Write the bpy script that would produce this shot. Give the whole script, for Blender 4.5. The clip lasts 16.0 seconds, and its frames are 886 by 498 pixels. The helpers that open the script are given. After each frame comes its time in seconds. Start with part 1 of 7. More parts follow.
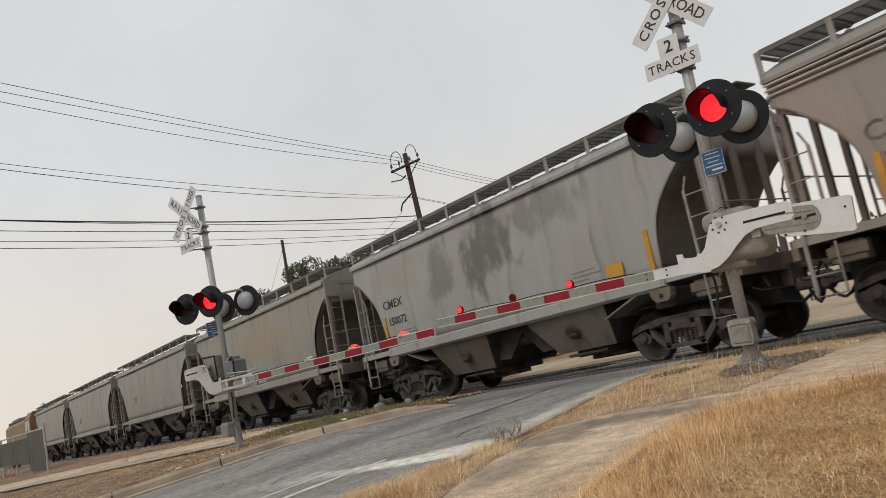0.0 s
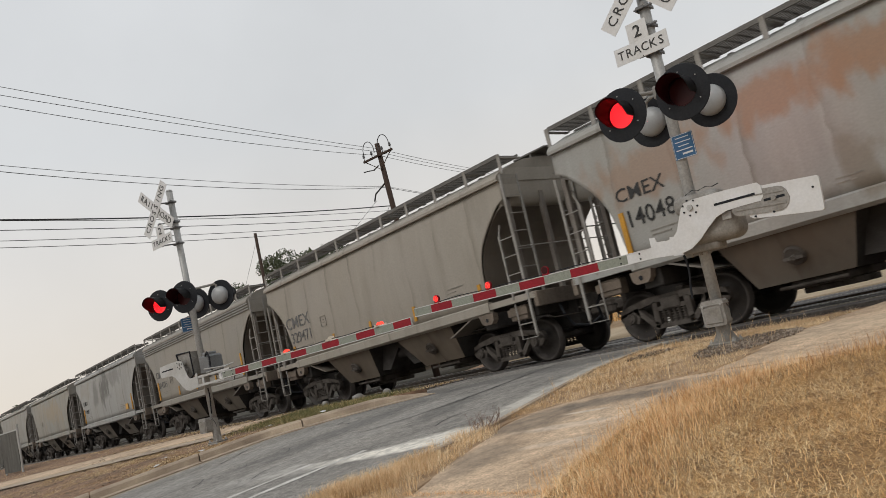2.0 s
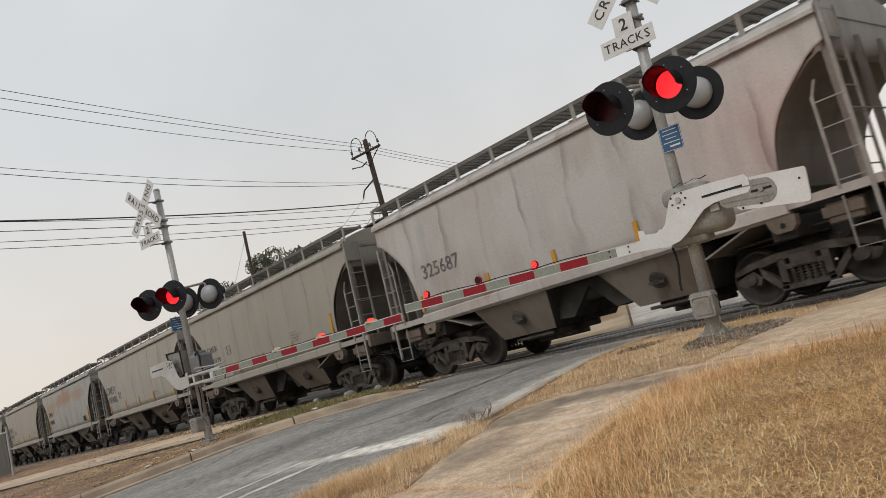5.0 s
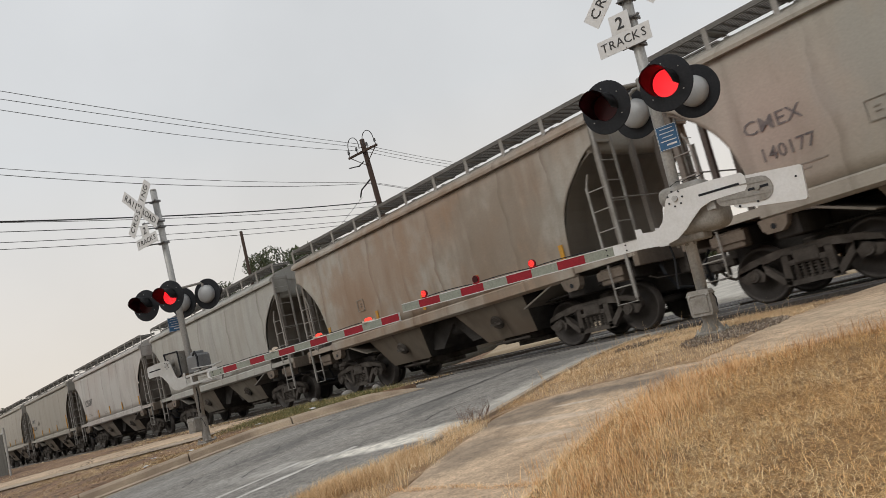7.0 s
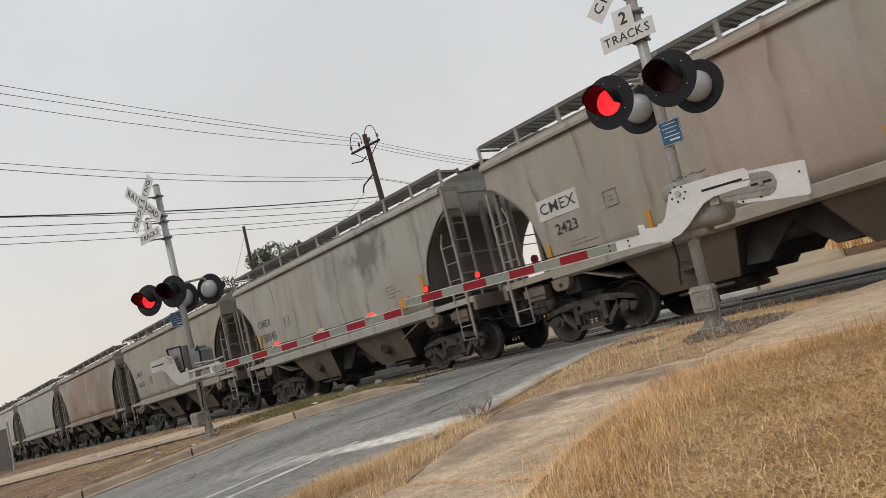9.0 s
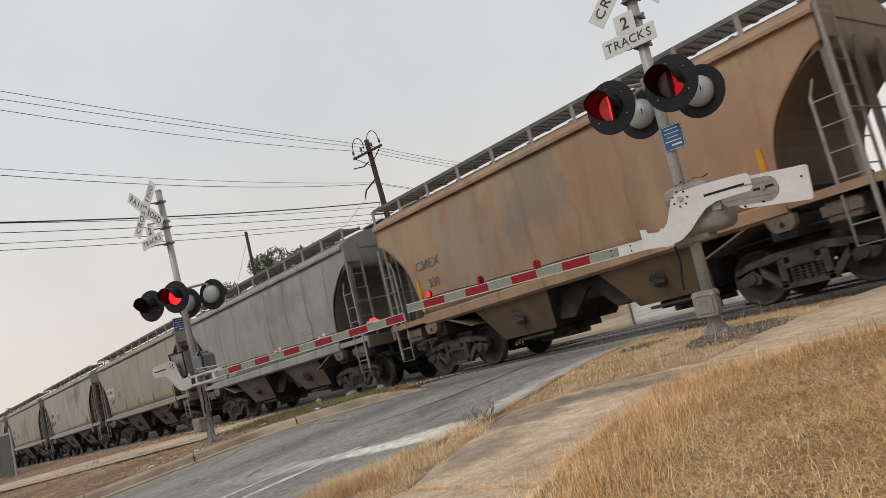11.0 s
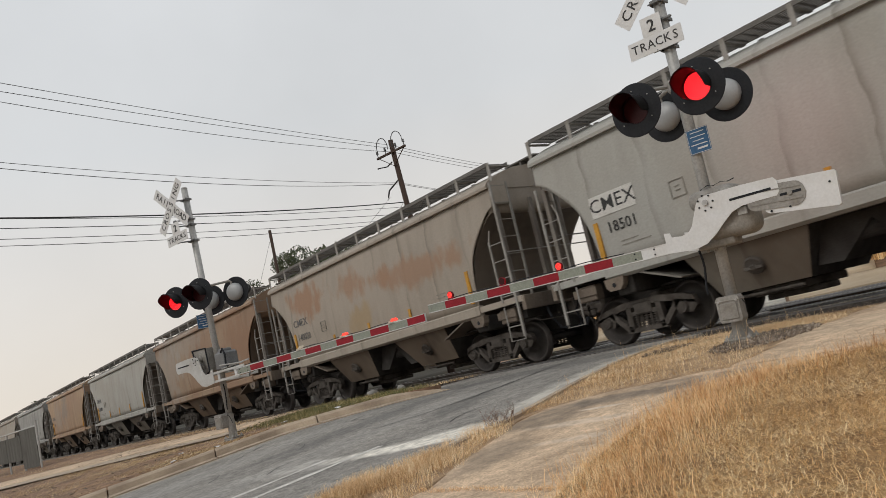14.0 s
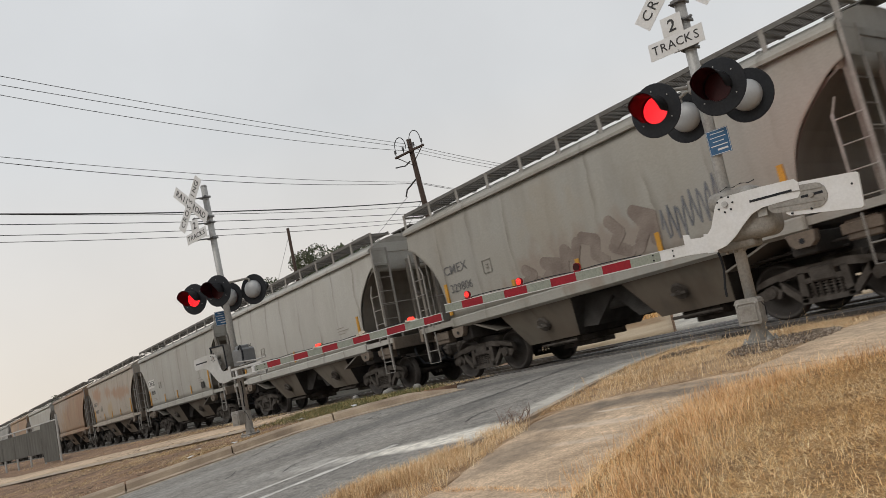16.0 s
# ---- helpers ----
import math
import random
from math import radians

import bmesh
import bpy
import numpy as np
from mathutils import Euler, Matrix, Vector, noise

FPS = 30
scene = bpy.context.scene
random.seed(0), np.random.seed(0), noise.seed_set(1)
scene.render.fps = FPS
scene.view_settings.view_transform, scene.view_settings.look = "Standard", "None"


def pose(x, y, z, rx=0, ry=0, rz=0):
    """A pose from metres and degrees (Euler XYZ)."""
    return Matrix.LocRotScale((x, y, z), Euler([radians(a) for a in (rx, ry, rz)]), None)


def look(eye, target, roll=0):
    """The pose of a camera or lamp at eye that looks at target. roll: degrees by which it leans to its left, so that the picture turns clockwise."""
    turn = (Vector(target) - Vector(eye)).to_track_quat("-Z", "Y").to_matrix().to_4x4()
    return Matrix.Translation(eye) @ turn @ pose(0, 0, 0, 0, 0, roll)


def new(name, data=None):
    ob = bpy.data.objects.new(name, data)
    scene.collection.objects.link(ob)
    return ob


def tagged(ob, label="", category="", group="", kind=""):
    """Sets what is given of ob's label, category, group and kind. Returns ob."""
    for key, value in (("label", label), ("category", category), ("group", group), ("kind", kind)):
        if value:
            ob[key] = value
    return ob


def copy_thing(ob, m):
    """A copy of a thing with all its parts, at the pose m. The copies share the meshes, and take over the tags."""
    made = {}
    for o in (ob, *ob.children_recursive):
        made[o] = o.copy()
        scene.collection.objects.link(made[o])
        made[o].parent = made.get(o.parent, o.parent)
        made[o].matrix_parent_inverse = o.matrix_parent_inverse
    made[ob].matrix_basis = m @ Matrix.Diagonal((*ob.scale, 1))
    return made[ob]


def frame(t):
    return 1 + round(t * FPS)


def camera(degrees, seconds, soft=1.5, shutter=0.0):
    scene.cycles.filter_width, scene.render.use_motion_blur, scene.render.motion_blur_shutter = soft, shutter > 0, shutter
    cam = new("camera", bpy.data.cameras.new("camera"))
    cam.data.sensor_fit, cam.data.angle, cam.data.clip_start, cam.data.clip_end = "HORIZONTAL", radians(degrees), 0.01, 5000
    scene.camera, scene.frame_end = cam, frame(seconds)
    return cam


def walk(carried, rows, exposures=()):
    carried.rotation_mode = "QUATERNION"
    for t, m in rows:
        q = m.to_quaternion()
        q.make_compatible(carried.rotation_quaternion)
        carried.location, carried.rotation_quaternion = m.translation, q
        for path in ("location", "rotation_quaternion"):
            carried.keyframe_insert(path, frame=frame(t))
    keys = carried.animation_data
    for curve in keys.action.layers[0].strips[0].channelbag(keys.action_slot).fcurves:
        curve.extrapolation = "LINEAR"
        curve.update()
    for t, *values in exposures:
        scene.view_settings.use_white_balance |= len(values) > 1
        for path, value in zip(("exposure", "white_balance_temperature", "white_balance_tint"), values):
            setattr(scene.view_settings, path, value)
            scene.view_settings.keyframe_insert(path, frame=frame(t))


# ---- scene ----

# ------------------------------------------------------------------ camera
# World: x along the railway, y across it away from the camera, z up; the camera stands at the origin, 1.19 m over its ground.
EYE_Z = 1.19
TURNS = [
    (0, 99.36, 11.15, 54.02), (0.5, 99.48, 11.65, 54.14), (1, 99.23, 11.83, 54.02), (1.5, 98.64, 12.30, 53.25),
    (2, 98.22, 12.82, 52.38), (2.5, 97.99, 12.84, 51.99), (3, 97.80, 13.07, 51.88), (3.5, 97.80, 13.28, 51.86),
    (4, 97.79, 13.47, 51.78), (4.5, 97.77, 13.58, 51.72), (5, 97.74, 13.70, 51.71), (7.5, 97.64, 13.93, 51.53),
    (8, 97.66, 13.92, 51.62), (8.5, 97.52, 13.75, 51.79), (9, 97.34, 13.84, 51.72), (11.5, 97.99, 13.88, 52.04),
    (12, 98.14, 13.57, 52.48), (12.5, 98.27, 13.35, 52.85), (13, 98.30, 13.15, 53.12), (13.5, 98.20, 13.05, 53.27),
    (14, 98.18, 12.87, 53.43), (14.5, 98.29, 12.27, 53.79), (15, 98.42, 11.72, 54.38), (15.5, 98.41, 11.83, 54.78),
    (16, 98.40, 12.18, 54.63)]
cam = camera(59.0, 16.0, soft=0.7, shutter=0.08)
walk(cam, [(t, pose(0, 0, EYE_Z, a, b, c)) for t, a, b, c in TURNS])

# ------------------------------------------------------------------ overcast daylight
SUN_EL, SUN_ROT = radians(38), radians(200)
world = bpy.data.worlds.new("overcast_sky")
scene.world = world
world.use_nodes = True
wn, wl = world.node_tree.nodes, world.node_tree.links
wn.clear()
w_out = wn.new("ShaderNodeOutputWorld")
w_bg = wn.new("ShaderNodeBackground")
w_sky = wn.new("ShaderNodeTexSky")
w_sky.sky_type, w_sky.sun_disc, w_sky.sun_elevation, w_sky.sun_rotation = "NISHITA", False, SUN_EL, SUN_ROT
w_gain = wn.new("ShaderNodeMix")
w_gain.data_type, w_gain.blend_type = "RGBA", "MULTIPLY"
w_gain.inputs[0].default_value = 1.0
w_gain.inputs[7].default_value = (0.1, 0.1, 0.1, 1)
wl.new(w_sky.outputs[0], w_gain.inputs[6])
w_co = wn.new("ShaderNodeTexCoord")
w_sep = wn.new("ShaderNodeSeparateXYZ")
wl.new(w_co.outputs["Generated"], w_sep.inputs[0])
w_ramp = wn.new("ShaderNodeValToRGB")
wl.new(w_sep.outputs[2], w_ramp.inputs[0])
w_ramp.color_ramp.elements[0].position, w_ramp.color_ramp.elements[0].color = 0.0, (0.82, 0.735, 0.635, 1)
w_ramp.color_ramp.elements[1].position, w_ramp.color_ramp.elements[1].color = 0.55, (0.70, 0.718, 0.735, 1)
e = w_ramp.color_ramp.elements.new(0.16)
e.color = (0.775, 0.738, 0.69, 1)
e = w_ramp.color_ramp.elements.new(0.32)
e.color = (0.712, 0.724, 0.73, 1)
w_noise = wn.new("ShaderNodeTexNoise")
w_noise.inputs["Scale"].default_value, w_noise.inputs["Detail"].default_value = 2.6, 5.0
wl.new(w_co.outputs["Generated"], w_noise.inputs["Vector"])
w_cl = wn.new("ShaderNodeMapRange")
w_cl.inputs[1].default_value, w_cl.inputs[2].default_value = 0.3, 0.7
w_cl.inputs[3].default_value, w_cl.inputs[4].default_value = 0.93, 1.06
wl.new(w_noise.outputs["Fac"], w_cl.inputs[0])
w_cloud = wn.new("ShaderNodeMix")
w_cloud.data_type, w_cloud.blend_type = "RGBA", "MULTIPLY"
w_cloud.inputs[0].default_value = 1.0
wl.new(w_ramp.outputs[0], w_cloud.inputs[6])
wl.new(w_cl.outputs[0], w_cloud.inputs[7])
w_mix = wn.new("ShaderNodeMix")
w_mix.data_type = "RGBA"
w_mix.inputs[0].default_value = 0.94
wl.new(w_gain.outputs[2], w_mix.inputs[6])
wl.new(w_cloud.outputs[2], w_mix.inputs[7])
wl.new(w_mix.outputs[2], w_bg.inputs[0])
w_bg.inputs[1].default_value = 1.0
wl.new(w_bg.outputs[0], w_out.inputs[0])

sun = new("sun", bpy.data.lights.new("sun", "SUN"))
sun.data.energy, sun.data.angle, sun.data.color = 1.0, radians(25), (1.0, 0.95, 0.88)
sun.matrix_world = look((-10, -40, 40), (-12, 8, 0))


# ------------------------------------------------------------------ materials
def mat(name, col, rough=0.7, metal=0.0, col2=None, scale=3.0, amount=0.5, fine=40.0, bump=0.15, stretch=(1, 1, 1), emit=0.0, tone=0.12, spec=0.5):
    """A surface with stains at a coarse scale (col to col2), grain at a fine one and a fine relief."""
    m = bpy.data.materials.new(name)
    m.use_nodes = True
    n, l = m.node_tree.nodes, m.node_tree.links
    p = n["Principled BSDF"]
    p.inputs["Roughness"].default_value, p.inputs["Metallic"].default_value = rough, metal
    p.inputs["Specular IOR Level"].default_value = spec
    co = n.new("ShaderNodeTexCoord")
    mp = n.new("ShaderNodeMapping")
    mp.inputs["Scale"].default_value = stretch
    l.new(co.outputs["Object"], mp.inputs[0])
    a = n.new("ShaderNodeTexNoise")
    a.inputs["Scale"].default_value, a.inputs["Detail"].default_value = scale, 6.0
    l.new(mp.outputs[0], a.inputs["Vector"])
    r = n.new("ShaderNodeMapRange")
    r.inputs[1].default_value, r.inputs[2].default_value, r.inputs[4].default_value = 0.35, 0.68, amount
    l.new(a.outputs["Fac"], r.inputs[0])
    mx = n.new("ShaderNodeMix")
    mx.data_type = "RGBA"
    mx.inputs[6].default_value = (*col, 1)
    mx.inputs[7].default_value = (*(col2 or [c * 0.6 for c in col]), 1)
    l.new(r.outputs[0], mx.inputs[0])
    f = n.new("ShaderNodeTexNoise")
    f.inputs["Scale"].default_value, f.inputs["Detail"].default_value = fine, 3.0
    l.new(co.outputs["Object"], f.inputs["Vector"])
    g = n.new("ShaderNodeMapRange")
    g.inputs[1].default_value, g.inputs[2].default_value = 0.25, 0.75
    g.inputs[3].default_value, g.inputs[4].default_value = 1 - tone * 2, 1 + tone
    l.new(f.outputs["Fac"], g.inputs[0])
    mu = n.new("ShaderNodeMix")
    mu.data_type, mu.blend_type = "RGBA", "MULTIPLY"
    mu.inputs[0].default_value = 1.0
    l.new(mx.outputs[2], mu.inputs[6])
    l.new(g.outputs[0], mu.inputs[7])
    l.new(mu.outputs[2], p.inputs["Base Color"])
    if bump:
        b = n.new("ShaderNodeBump")
        b.inputs["Strength"].default_value, b.inputs["Distance"].default_value = bump, 0.01
        l.new(f.outputs["Fac"], b.inputs["Height"])
        l.new(b.outputs[0], p.inputs["Normal"])
    if emit:
        p.inputs["Emission Color"].default_value = (*col, 1)
        p.inputs["Emission Strength"].default_value = emit
    return m


M_ASPHALT = mat("asphalt", (0.255, 0.240, 0.217), 0.9, col2=(0.38, 0.355, 0.318), scale=1.7, amount=0.8, stretch=(1.3, 0.5, 1), fine=55, bump=0.6, tone=0.30)


def worn(m, spots, grain=1.7, ragged=1.9):
    """Lays single uneven worn patches over a surface: centre x, y, half lengths, turn, colour, strength."""
    n, l = m.node_tree.nodes, m.node_tree.links
    p = n["Principled BSDF"]
    src = p.inputs["Base Color"].links[0].from_socket
    co = n.new("ShaderNodeTexCoord")
    for k, (x, y, rx, ry, turn, tint, power) in enumerate(spots):
        mp, ns, add, ln, rg, mx = (n.new("ShaderNode" + s) for s in ("Mapping", "TexNoise", "VectorMath", "VectorMath", "MapRange", "Mix"))
        mp.vector_type = "TEXTURE"
        mp.inputs["Location"].default_value, mp.inputs["Rotation"].default_value = (x, y, 0), (0, 0, radians(turn))
        mp.inputs["Scale"].default_value = (rx, ry, 1e6)
        l.new(co.outputs["Object"], mp.inputs[0])
        ns.inputs["Scale"].default_value, ns.inputs["Detail"].default_value, ns.inputs["Roughness"].default_value = grain + 0.3 * (k % 3), 8.0, 0.65
        l.new(co.outputs["Object"], ns.inputs["Vector"])
        ln.operation = "LENGTH"
        l.new(mp.outputs[0], ln.inputs[0])
        sm = n.new("ShaderNodeMath")
        sm.operation = "MULTIPLY_ADD"
        sm.inputs[1].default_value = ragged
        l.new(ns.outputs["Fac"], sm.inputs[0])
        l.new(ln.outputs["Value"], sm.inputs[2])
        rg.interpolation_type = "SMOOTHSTEP"
        rg.inputs[1].default_value, rg.inputs[2].default_value, rg.inputs[3].default_value, rg.inputs[4].default_value = 0.55 + ragged * 0.5, 1.3 + ragged * 0.5, power, 0.0
        l.new(sm.outputs[0], rg.inputs[0])
        mx.data_type = "RGBA"
        l.new(rg.outputs[0], mx.inputs[0])
        l.new(src, mx.inputs[6])
        mx.inputs[7].default_value = (*tint, 1)
        n.remove(add)
        src = mx.outputs[2]
    l.new(src, p.inputs["Base Color"])


def speckle(m, scale, low, high, detail=8.0):
    """Coarse grain between the fine one and the stains: pits, grit and worn spots."""
    n, l = m.node_tree.nodes, m.node_tree.links
    p = n["Principled BSDF"]
    src = p.inputs["Base Color"].links[0].from_socket
    co, t, r, mu = (n.new("ShaderNode" + k) for k in ("TexCoord", "TexNoise", "MapRange", "Mix"))
    t.inputs["Scale"].default_value, t.inputs["Detail"].default_value, t.inputs["Roughness"].default_value = scale, detail, 0.72
    l.new(co.outputs["Object"], t.inputs["Vector"])
    r.inputs[1].default_value, r.inputs[2].default_value, r.inputs[3].default_value, r.inputs[4].default_value = 0.36, 0.62, low, high
    l.new(t.outputs["Fac"], r.inputs[0])
    mu.data_type, mu.blend_type = "RGBA", "MULTIPLY"
    mu.inputs[0].default_value = 1.0
    l.new(src, mu.inputs[6])
    l.new(r.outputs[0], mu.inputs[7])
    l.new(mu.outputs[2], p.inputs["Base Color"])


worn(M_ASPHALT, [(-8.7, 4.05, 1.0, 0.25, 19, (0.46, 0.44, 0.40), 0.7), (-6.62, 6.2, 0.30, 1.3, 16.7, (0.56, 0.53, 0.47), 0.9),
                 (-7.25, 8.3, 0.34, 1.5, 16.7, (0.50, 0.47, 0.41), 0.75), (-8.4, 10.4, 1.5, 0.8, 12, (0.40, 0.37, 0.32), 0.5), (-9.3, 5.0, 0.5, 3.0, 2, (0.33, 0.315, 0.29), 0.5),
                 (-11.8, 5.0, 0.5, 3.2, 2, (0.33, 0.315, 0.29), 0.5), (-10.6, 6.2, 0.55, 2.2, 4, (0.12, 0.117, 0.112), 0.55), (-9.6, 9.4, 2.2, 0.9, 20, (0.10, 0.097, 0.093), 0.6),
                 (-8.6, 6.6, 0.35, 0.9, 25, (0.11, 0.107, 0.10), 0.55), (-12.4, 8.4, 1.2, 1.2, 0, (0.10, 0.097, 0.09), 0.55), (-13.6, 4.5, 0.30, 4.0, 0, (0.34, 0.28, 0.20), 0.6)])
worn(M_ASPHALT, [(-7.1, 4.64, 1.2, 0.22, 19.5, (0.74, 0.70, 0.62), 1.0), (-6.7, 4.95, 0.6, 0.30, 25, (0.74, 0.70, 0.62), 0.9)], 5.0, 1.1)
M_CONCRETE = mat("concrete", (0.72, 0.535, 0.365), 0.9, col2=(0.45, 0.325, 0.215), scale=2.6, amount=0.9, stretch=(0.8, 0.5, 1), fine=50, bump=0.4, tone=0.2)
worn(M_CONCRETE, [(-5.35, 5.05, 0.45, 0.5, 20, (0.20, 0.16, 0.12), 0.7), (-4.85, 5.55, 0.85, 0.20, 12, (0.17, 0.14, 0.11), 0.75), (-5.0, 4.0, 0.30, 0.55, 20, (0.24, 0.19, 0.14), 0.65), (-4.2, 5.9, 0.7, 0.15, 5, (0.22, 0.18, 0.14), 0.6),
                  (-4.75, 4.75, 0.5, 0.10, 10, (0.66, 0.54, 0.42), 0.7), (-4.3, 4.3, 0.35, 0.08, 14, (0.66, 0.54, 0.42), 0.6), (-4.9, 5.2, 0.25, 0.05, 8, (0.70, 0.60, 0.48), 0.8), (-3.4, 7.6, 1.6, 0.5, 8, (0.62, 0.48, 0.34), 0.5)])
speckle(M_ASPHALT, 9.0, 0.62, 1.16)
speckle(M_CONCRETE, 7.0, 0.66, 1.10)
M_KERB = mat("kerb_concrete", (0.46, 0.37, 0.275), 0.9, col2=(0.25, 0.19, 0.14), scale=2.2, amount=0.8, fine=60, bump=0.3)
M_SOIL = mat("dry_soil", (0.33, 0.20, 0.118), 0.95, col2=(0.135, 0.078, 0.046), scale=2.5, amount=0.8, fine=60, bump=0.5)
M_STRAWSOIL = mat("straw_littered_soil", (0.48, 0.33, 0.195), 0.95, col2=(0.23, 0.145, 0.082), scale=5, amount=0.8, fine=70, bump=0.6, tone=0.25)
speckle(M_SOIL, 6.0, 0.55, 1.15)
M_THATCH = mat("dead_thatch", (0.34, 0.20, 0.083), 0.95, col2=(0.18, 0.10, 0.042), scale=2.2, amount=0.8, fine=45, bump=0.6, tone=0.25)
# stone colour lowered to include the shadow of the passing train
M_BALLAST = mat("ballast", (0.085, 0.073, 0.062), 0.95, col2=(0.03, 0.026, 0.023), scale=18, amount=0.9, fine=60, bump=0.6)
M_RAIL = mat("rail_steel", (0.30, 0.28, 0.26), 0.35, 0.8, col2=(0.14, 0.09, 0.06), scale=6, amount=0.5)
M_GALV = mat("galvanised_steel", (0.42, 0.42, 0.41), 0.5, 0.25, col2=(0.30, 0.29, 0.27), scale=5, amount=0.6, stretch=(1, 1, 0.3))
M_WHITE = mat("white_enamel", (0.63, 0.635, 0.64), 0.5, col2=(0.50, 0.485, 0.45), scale=3.5, amount=0.45, tone=0.04, bump=0.05)
M_BLACK = mat("black_paint", (0.019, 0.021, 0.025), 0.65, col2=(0.028, 0.029, 0.032), scale=8, spec=0.15, bump=0.05)
M_LETTER = mat("black_lettering", (0.02, 0.02, 0.02), 0.6, bump=0)
M_REDTAPE = mat("red_reflective_tape", (0.27, 0.010, 0.020), 0.55, spec=0.25, col2=(0.19, 0.010, 0.016), scale=9, bump=0)
M_GREYTAPE = mat("white_reflective_tape", (0.26, 0.28, 0.235), 0.55, spec=0.25, col2=(0.19, 0.20, 0.17), scale=9, bump=0)
M_BLUE = mat("blue_sign", (0.012, 0.095, 0.22), 0.45, col2=(0.012, 0.075, 0.18), bump=0)
M_LIT = mat("lit_red_led", (0.06, 0.003, 0.003), 0.4, bump=0, emit=1.0, amount=0)
M_LIT.node_tree.nodes["Principled BSDF"].inputs["Emission Color"].default_value = (1.0, 0.020, 0.026, 1)
M_DARKLENS = mat("dark_red_lens", (0.040, 0.004, 0.005), 0.35, col2=(0.025, 0.003, 0.003), bump=0, spec=0.2)
M_GREYCAP = mat("grey_lamp_back", (0.35, 0.36, 0.365), 0.45, 0.15, col2=(0.27, 0.27, 0.275), scale=3, amount=0.5, tone=0.03, bump=0.02)
M_DARKBOX = mat("dark_grey_case", (0.17, 0.175, 0.18), 0.5, 0.1, col2=(0.11, 0.11, 0.11), scale=4, amount=0.6)
M_GREYBOX = mat("grey_cast_box", (0.29, 0.28, 0.26), 0.6, 0.1, col2=(0.17, 0.15, 0.125), scale=6, amount=0.7)
M_POLE = mat("creosoted_wood", (0.055, 0.032, 0.022), 0.9, col2=(0.03, 0.02, 0.015), scale=5, stretch=(1, 1, 0.08), bump=0.4)
M_WIRE = mat("wire", (0.03, 0.03, 0.032), 0.6, bump=0)
M_TRUCK = mat("grimy_cast_steel", (0.105, 0.094, 0.084), 0.9, 0.0, spec=0.2, col2=(0.036, 0.029, 0.024), scale=4, amount=0.8, bump=0.3)
M_WHEEL = mat("wheel_steel", (0.07, 0.062, 0.057), 0.6, 0.4, col2=(0.03, 0.025, 0.02), scale=5)
# near black: puts the deep shade below the cars into the colour
M_UNDER = mat("dark_paint_and_undershade", (0.068, 0.064, 0.061), 0.95, spec=0.08, col2=(0.016, 0.014, 0.012), scale=3)
M_TREAD = mat("steel_grating", (0.16, 0.155, 0.145), 0.7, 0.3, col2=(0.09, 0.08, 0.07), scale=3)
M_YELLOW = mat("yellow_reflector", (0.55, 0.27, 0.02), 0.5, bump=0)
M_LINE = mat("worn_road_paint", (0.66, 0.64, 0.60), 0.85, col2=(0.36, 0.34, 0.31), scale=7, amount=0.7)
M_WEED = mat("dead_weed_stems", (0.20, 0.12, 0.085), 0.9, col2=(0.11, 0.065, 0.05), scale=20, bump=0)
M_BARK = mat("bark", (0.09, 0.07, 0.05), 0.9, bump=0.5)


for q, power in ((M_LIT, 5.0),):
    q.node_tree.nodes["Principled BSDF"].inputs["Emission Strength"].default_value = power
M_GLOW = mat("red_lens_glow", (0.08, 0.003, 0.004), 0.35, bump=0, emit=1.0, amount=0)
M_GLOW.node_tree.nodes["Principled BSDF"].inputs["Emission Color"].default_value = (0.62, 0.004, 0.008, 1)
# red tint stands in for diode light on the black hood's inside
M_LINER = mat("glow_tinted_hood_lining", (0.07, 0.010, 0.014), 0.4, spec=0.2, col2=(0.04, 0.004, 0.005), scale=6, bump=0)
M_VISOR = mat("black_hood", (0.03, 0.03, 0.032), 0.4, col2=(0.05, 0.05, 0.052), scale=6, bump=0)
M_ARMLIT = mat("lit_arm_lamp", (0.06, 0.003, 0.003), 0.4, bump=0, emit=1.0, amount=0)
M_ARMLIT.node_tree.nodes["Principled BSDF"].inputs["Emission Color"].default_value = (1.0, 0.04, 0.025, 1)
M_ARMLIT.node_tree.nodes["Principled BSDF"].inputs["Emission Strength"].default_value = 4.0
M_BOXLIT = mat("lit_box_lamp", (0.10, 0.01, 0.005), 0.4, bump=0, emit=1.0, amount=0)
M_BOXLIT.node_tree.nodes["Principled BSDF"].inputs["Emission Color"].default_value = (1.0, 0.045, 0.028, 1)
M_BOXLIT.node_tree.nodes["Principled BSDF"].inputs["Emission Strength"].default_value = 1.9
M_CLEAR = mat("clear_lamp_plastic", (0.62, 0.55, 0.45), 0.3, col2=(0.50, 0.42, 0.33), scale=20, bump=0)
M_SLOPE = mat("shaded_grimed_slope_sheet", (0.16, 0.137, 0.115), 0.9, spec=0.2, col2=(0.10, 0.085, 0.07), scale=1.2, amount=0.9, stretch=(1, 1, 0.4))
M_HOPPER = mat("dark_tan_paint", (0.19, 0.152, 0.118), 0.85, col2=(0.085, 0.068, 0.055), scale=1.6, amount=0.9, fine=25, stretch=(1, 1, 0.5))
M_ENDPOST = mat("dusty_end_post", (0.235, 0.215, 0.19), 0.8, col2=(0.12, 0.10, 0.085), scale=3, amount=0.8, stretch=(1, 1, 0.4))
M_LADDER = mat("dusty_grey_steel", (0.31, 0.298, 0.278), 0.7, 0.1, col2=(0.19, 0.172, 0.15), scale=4, amount=0.7)
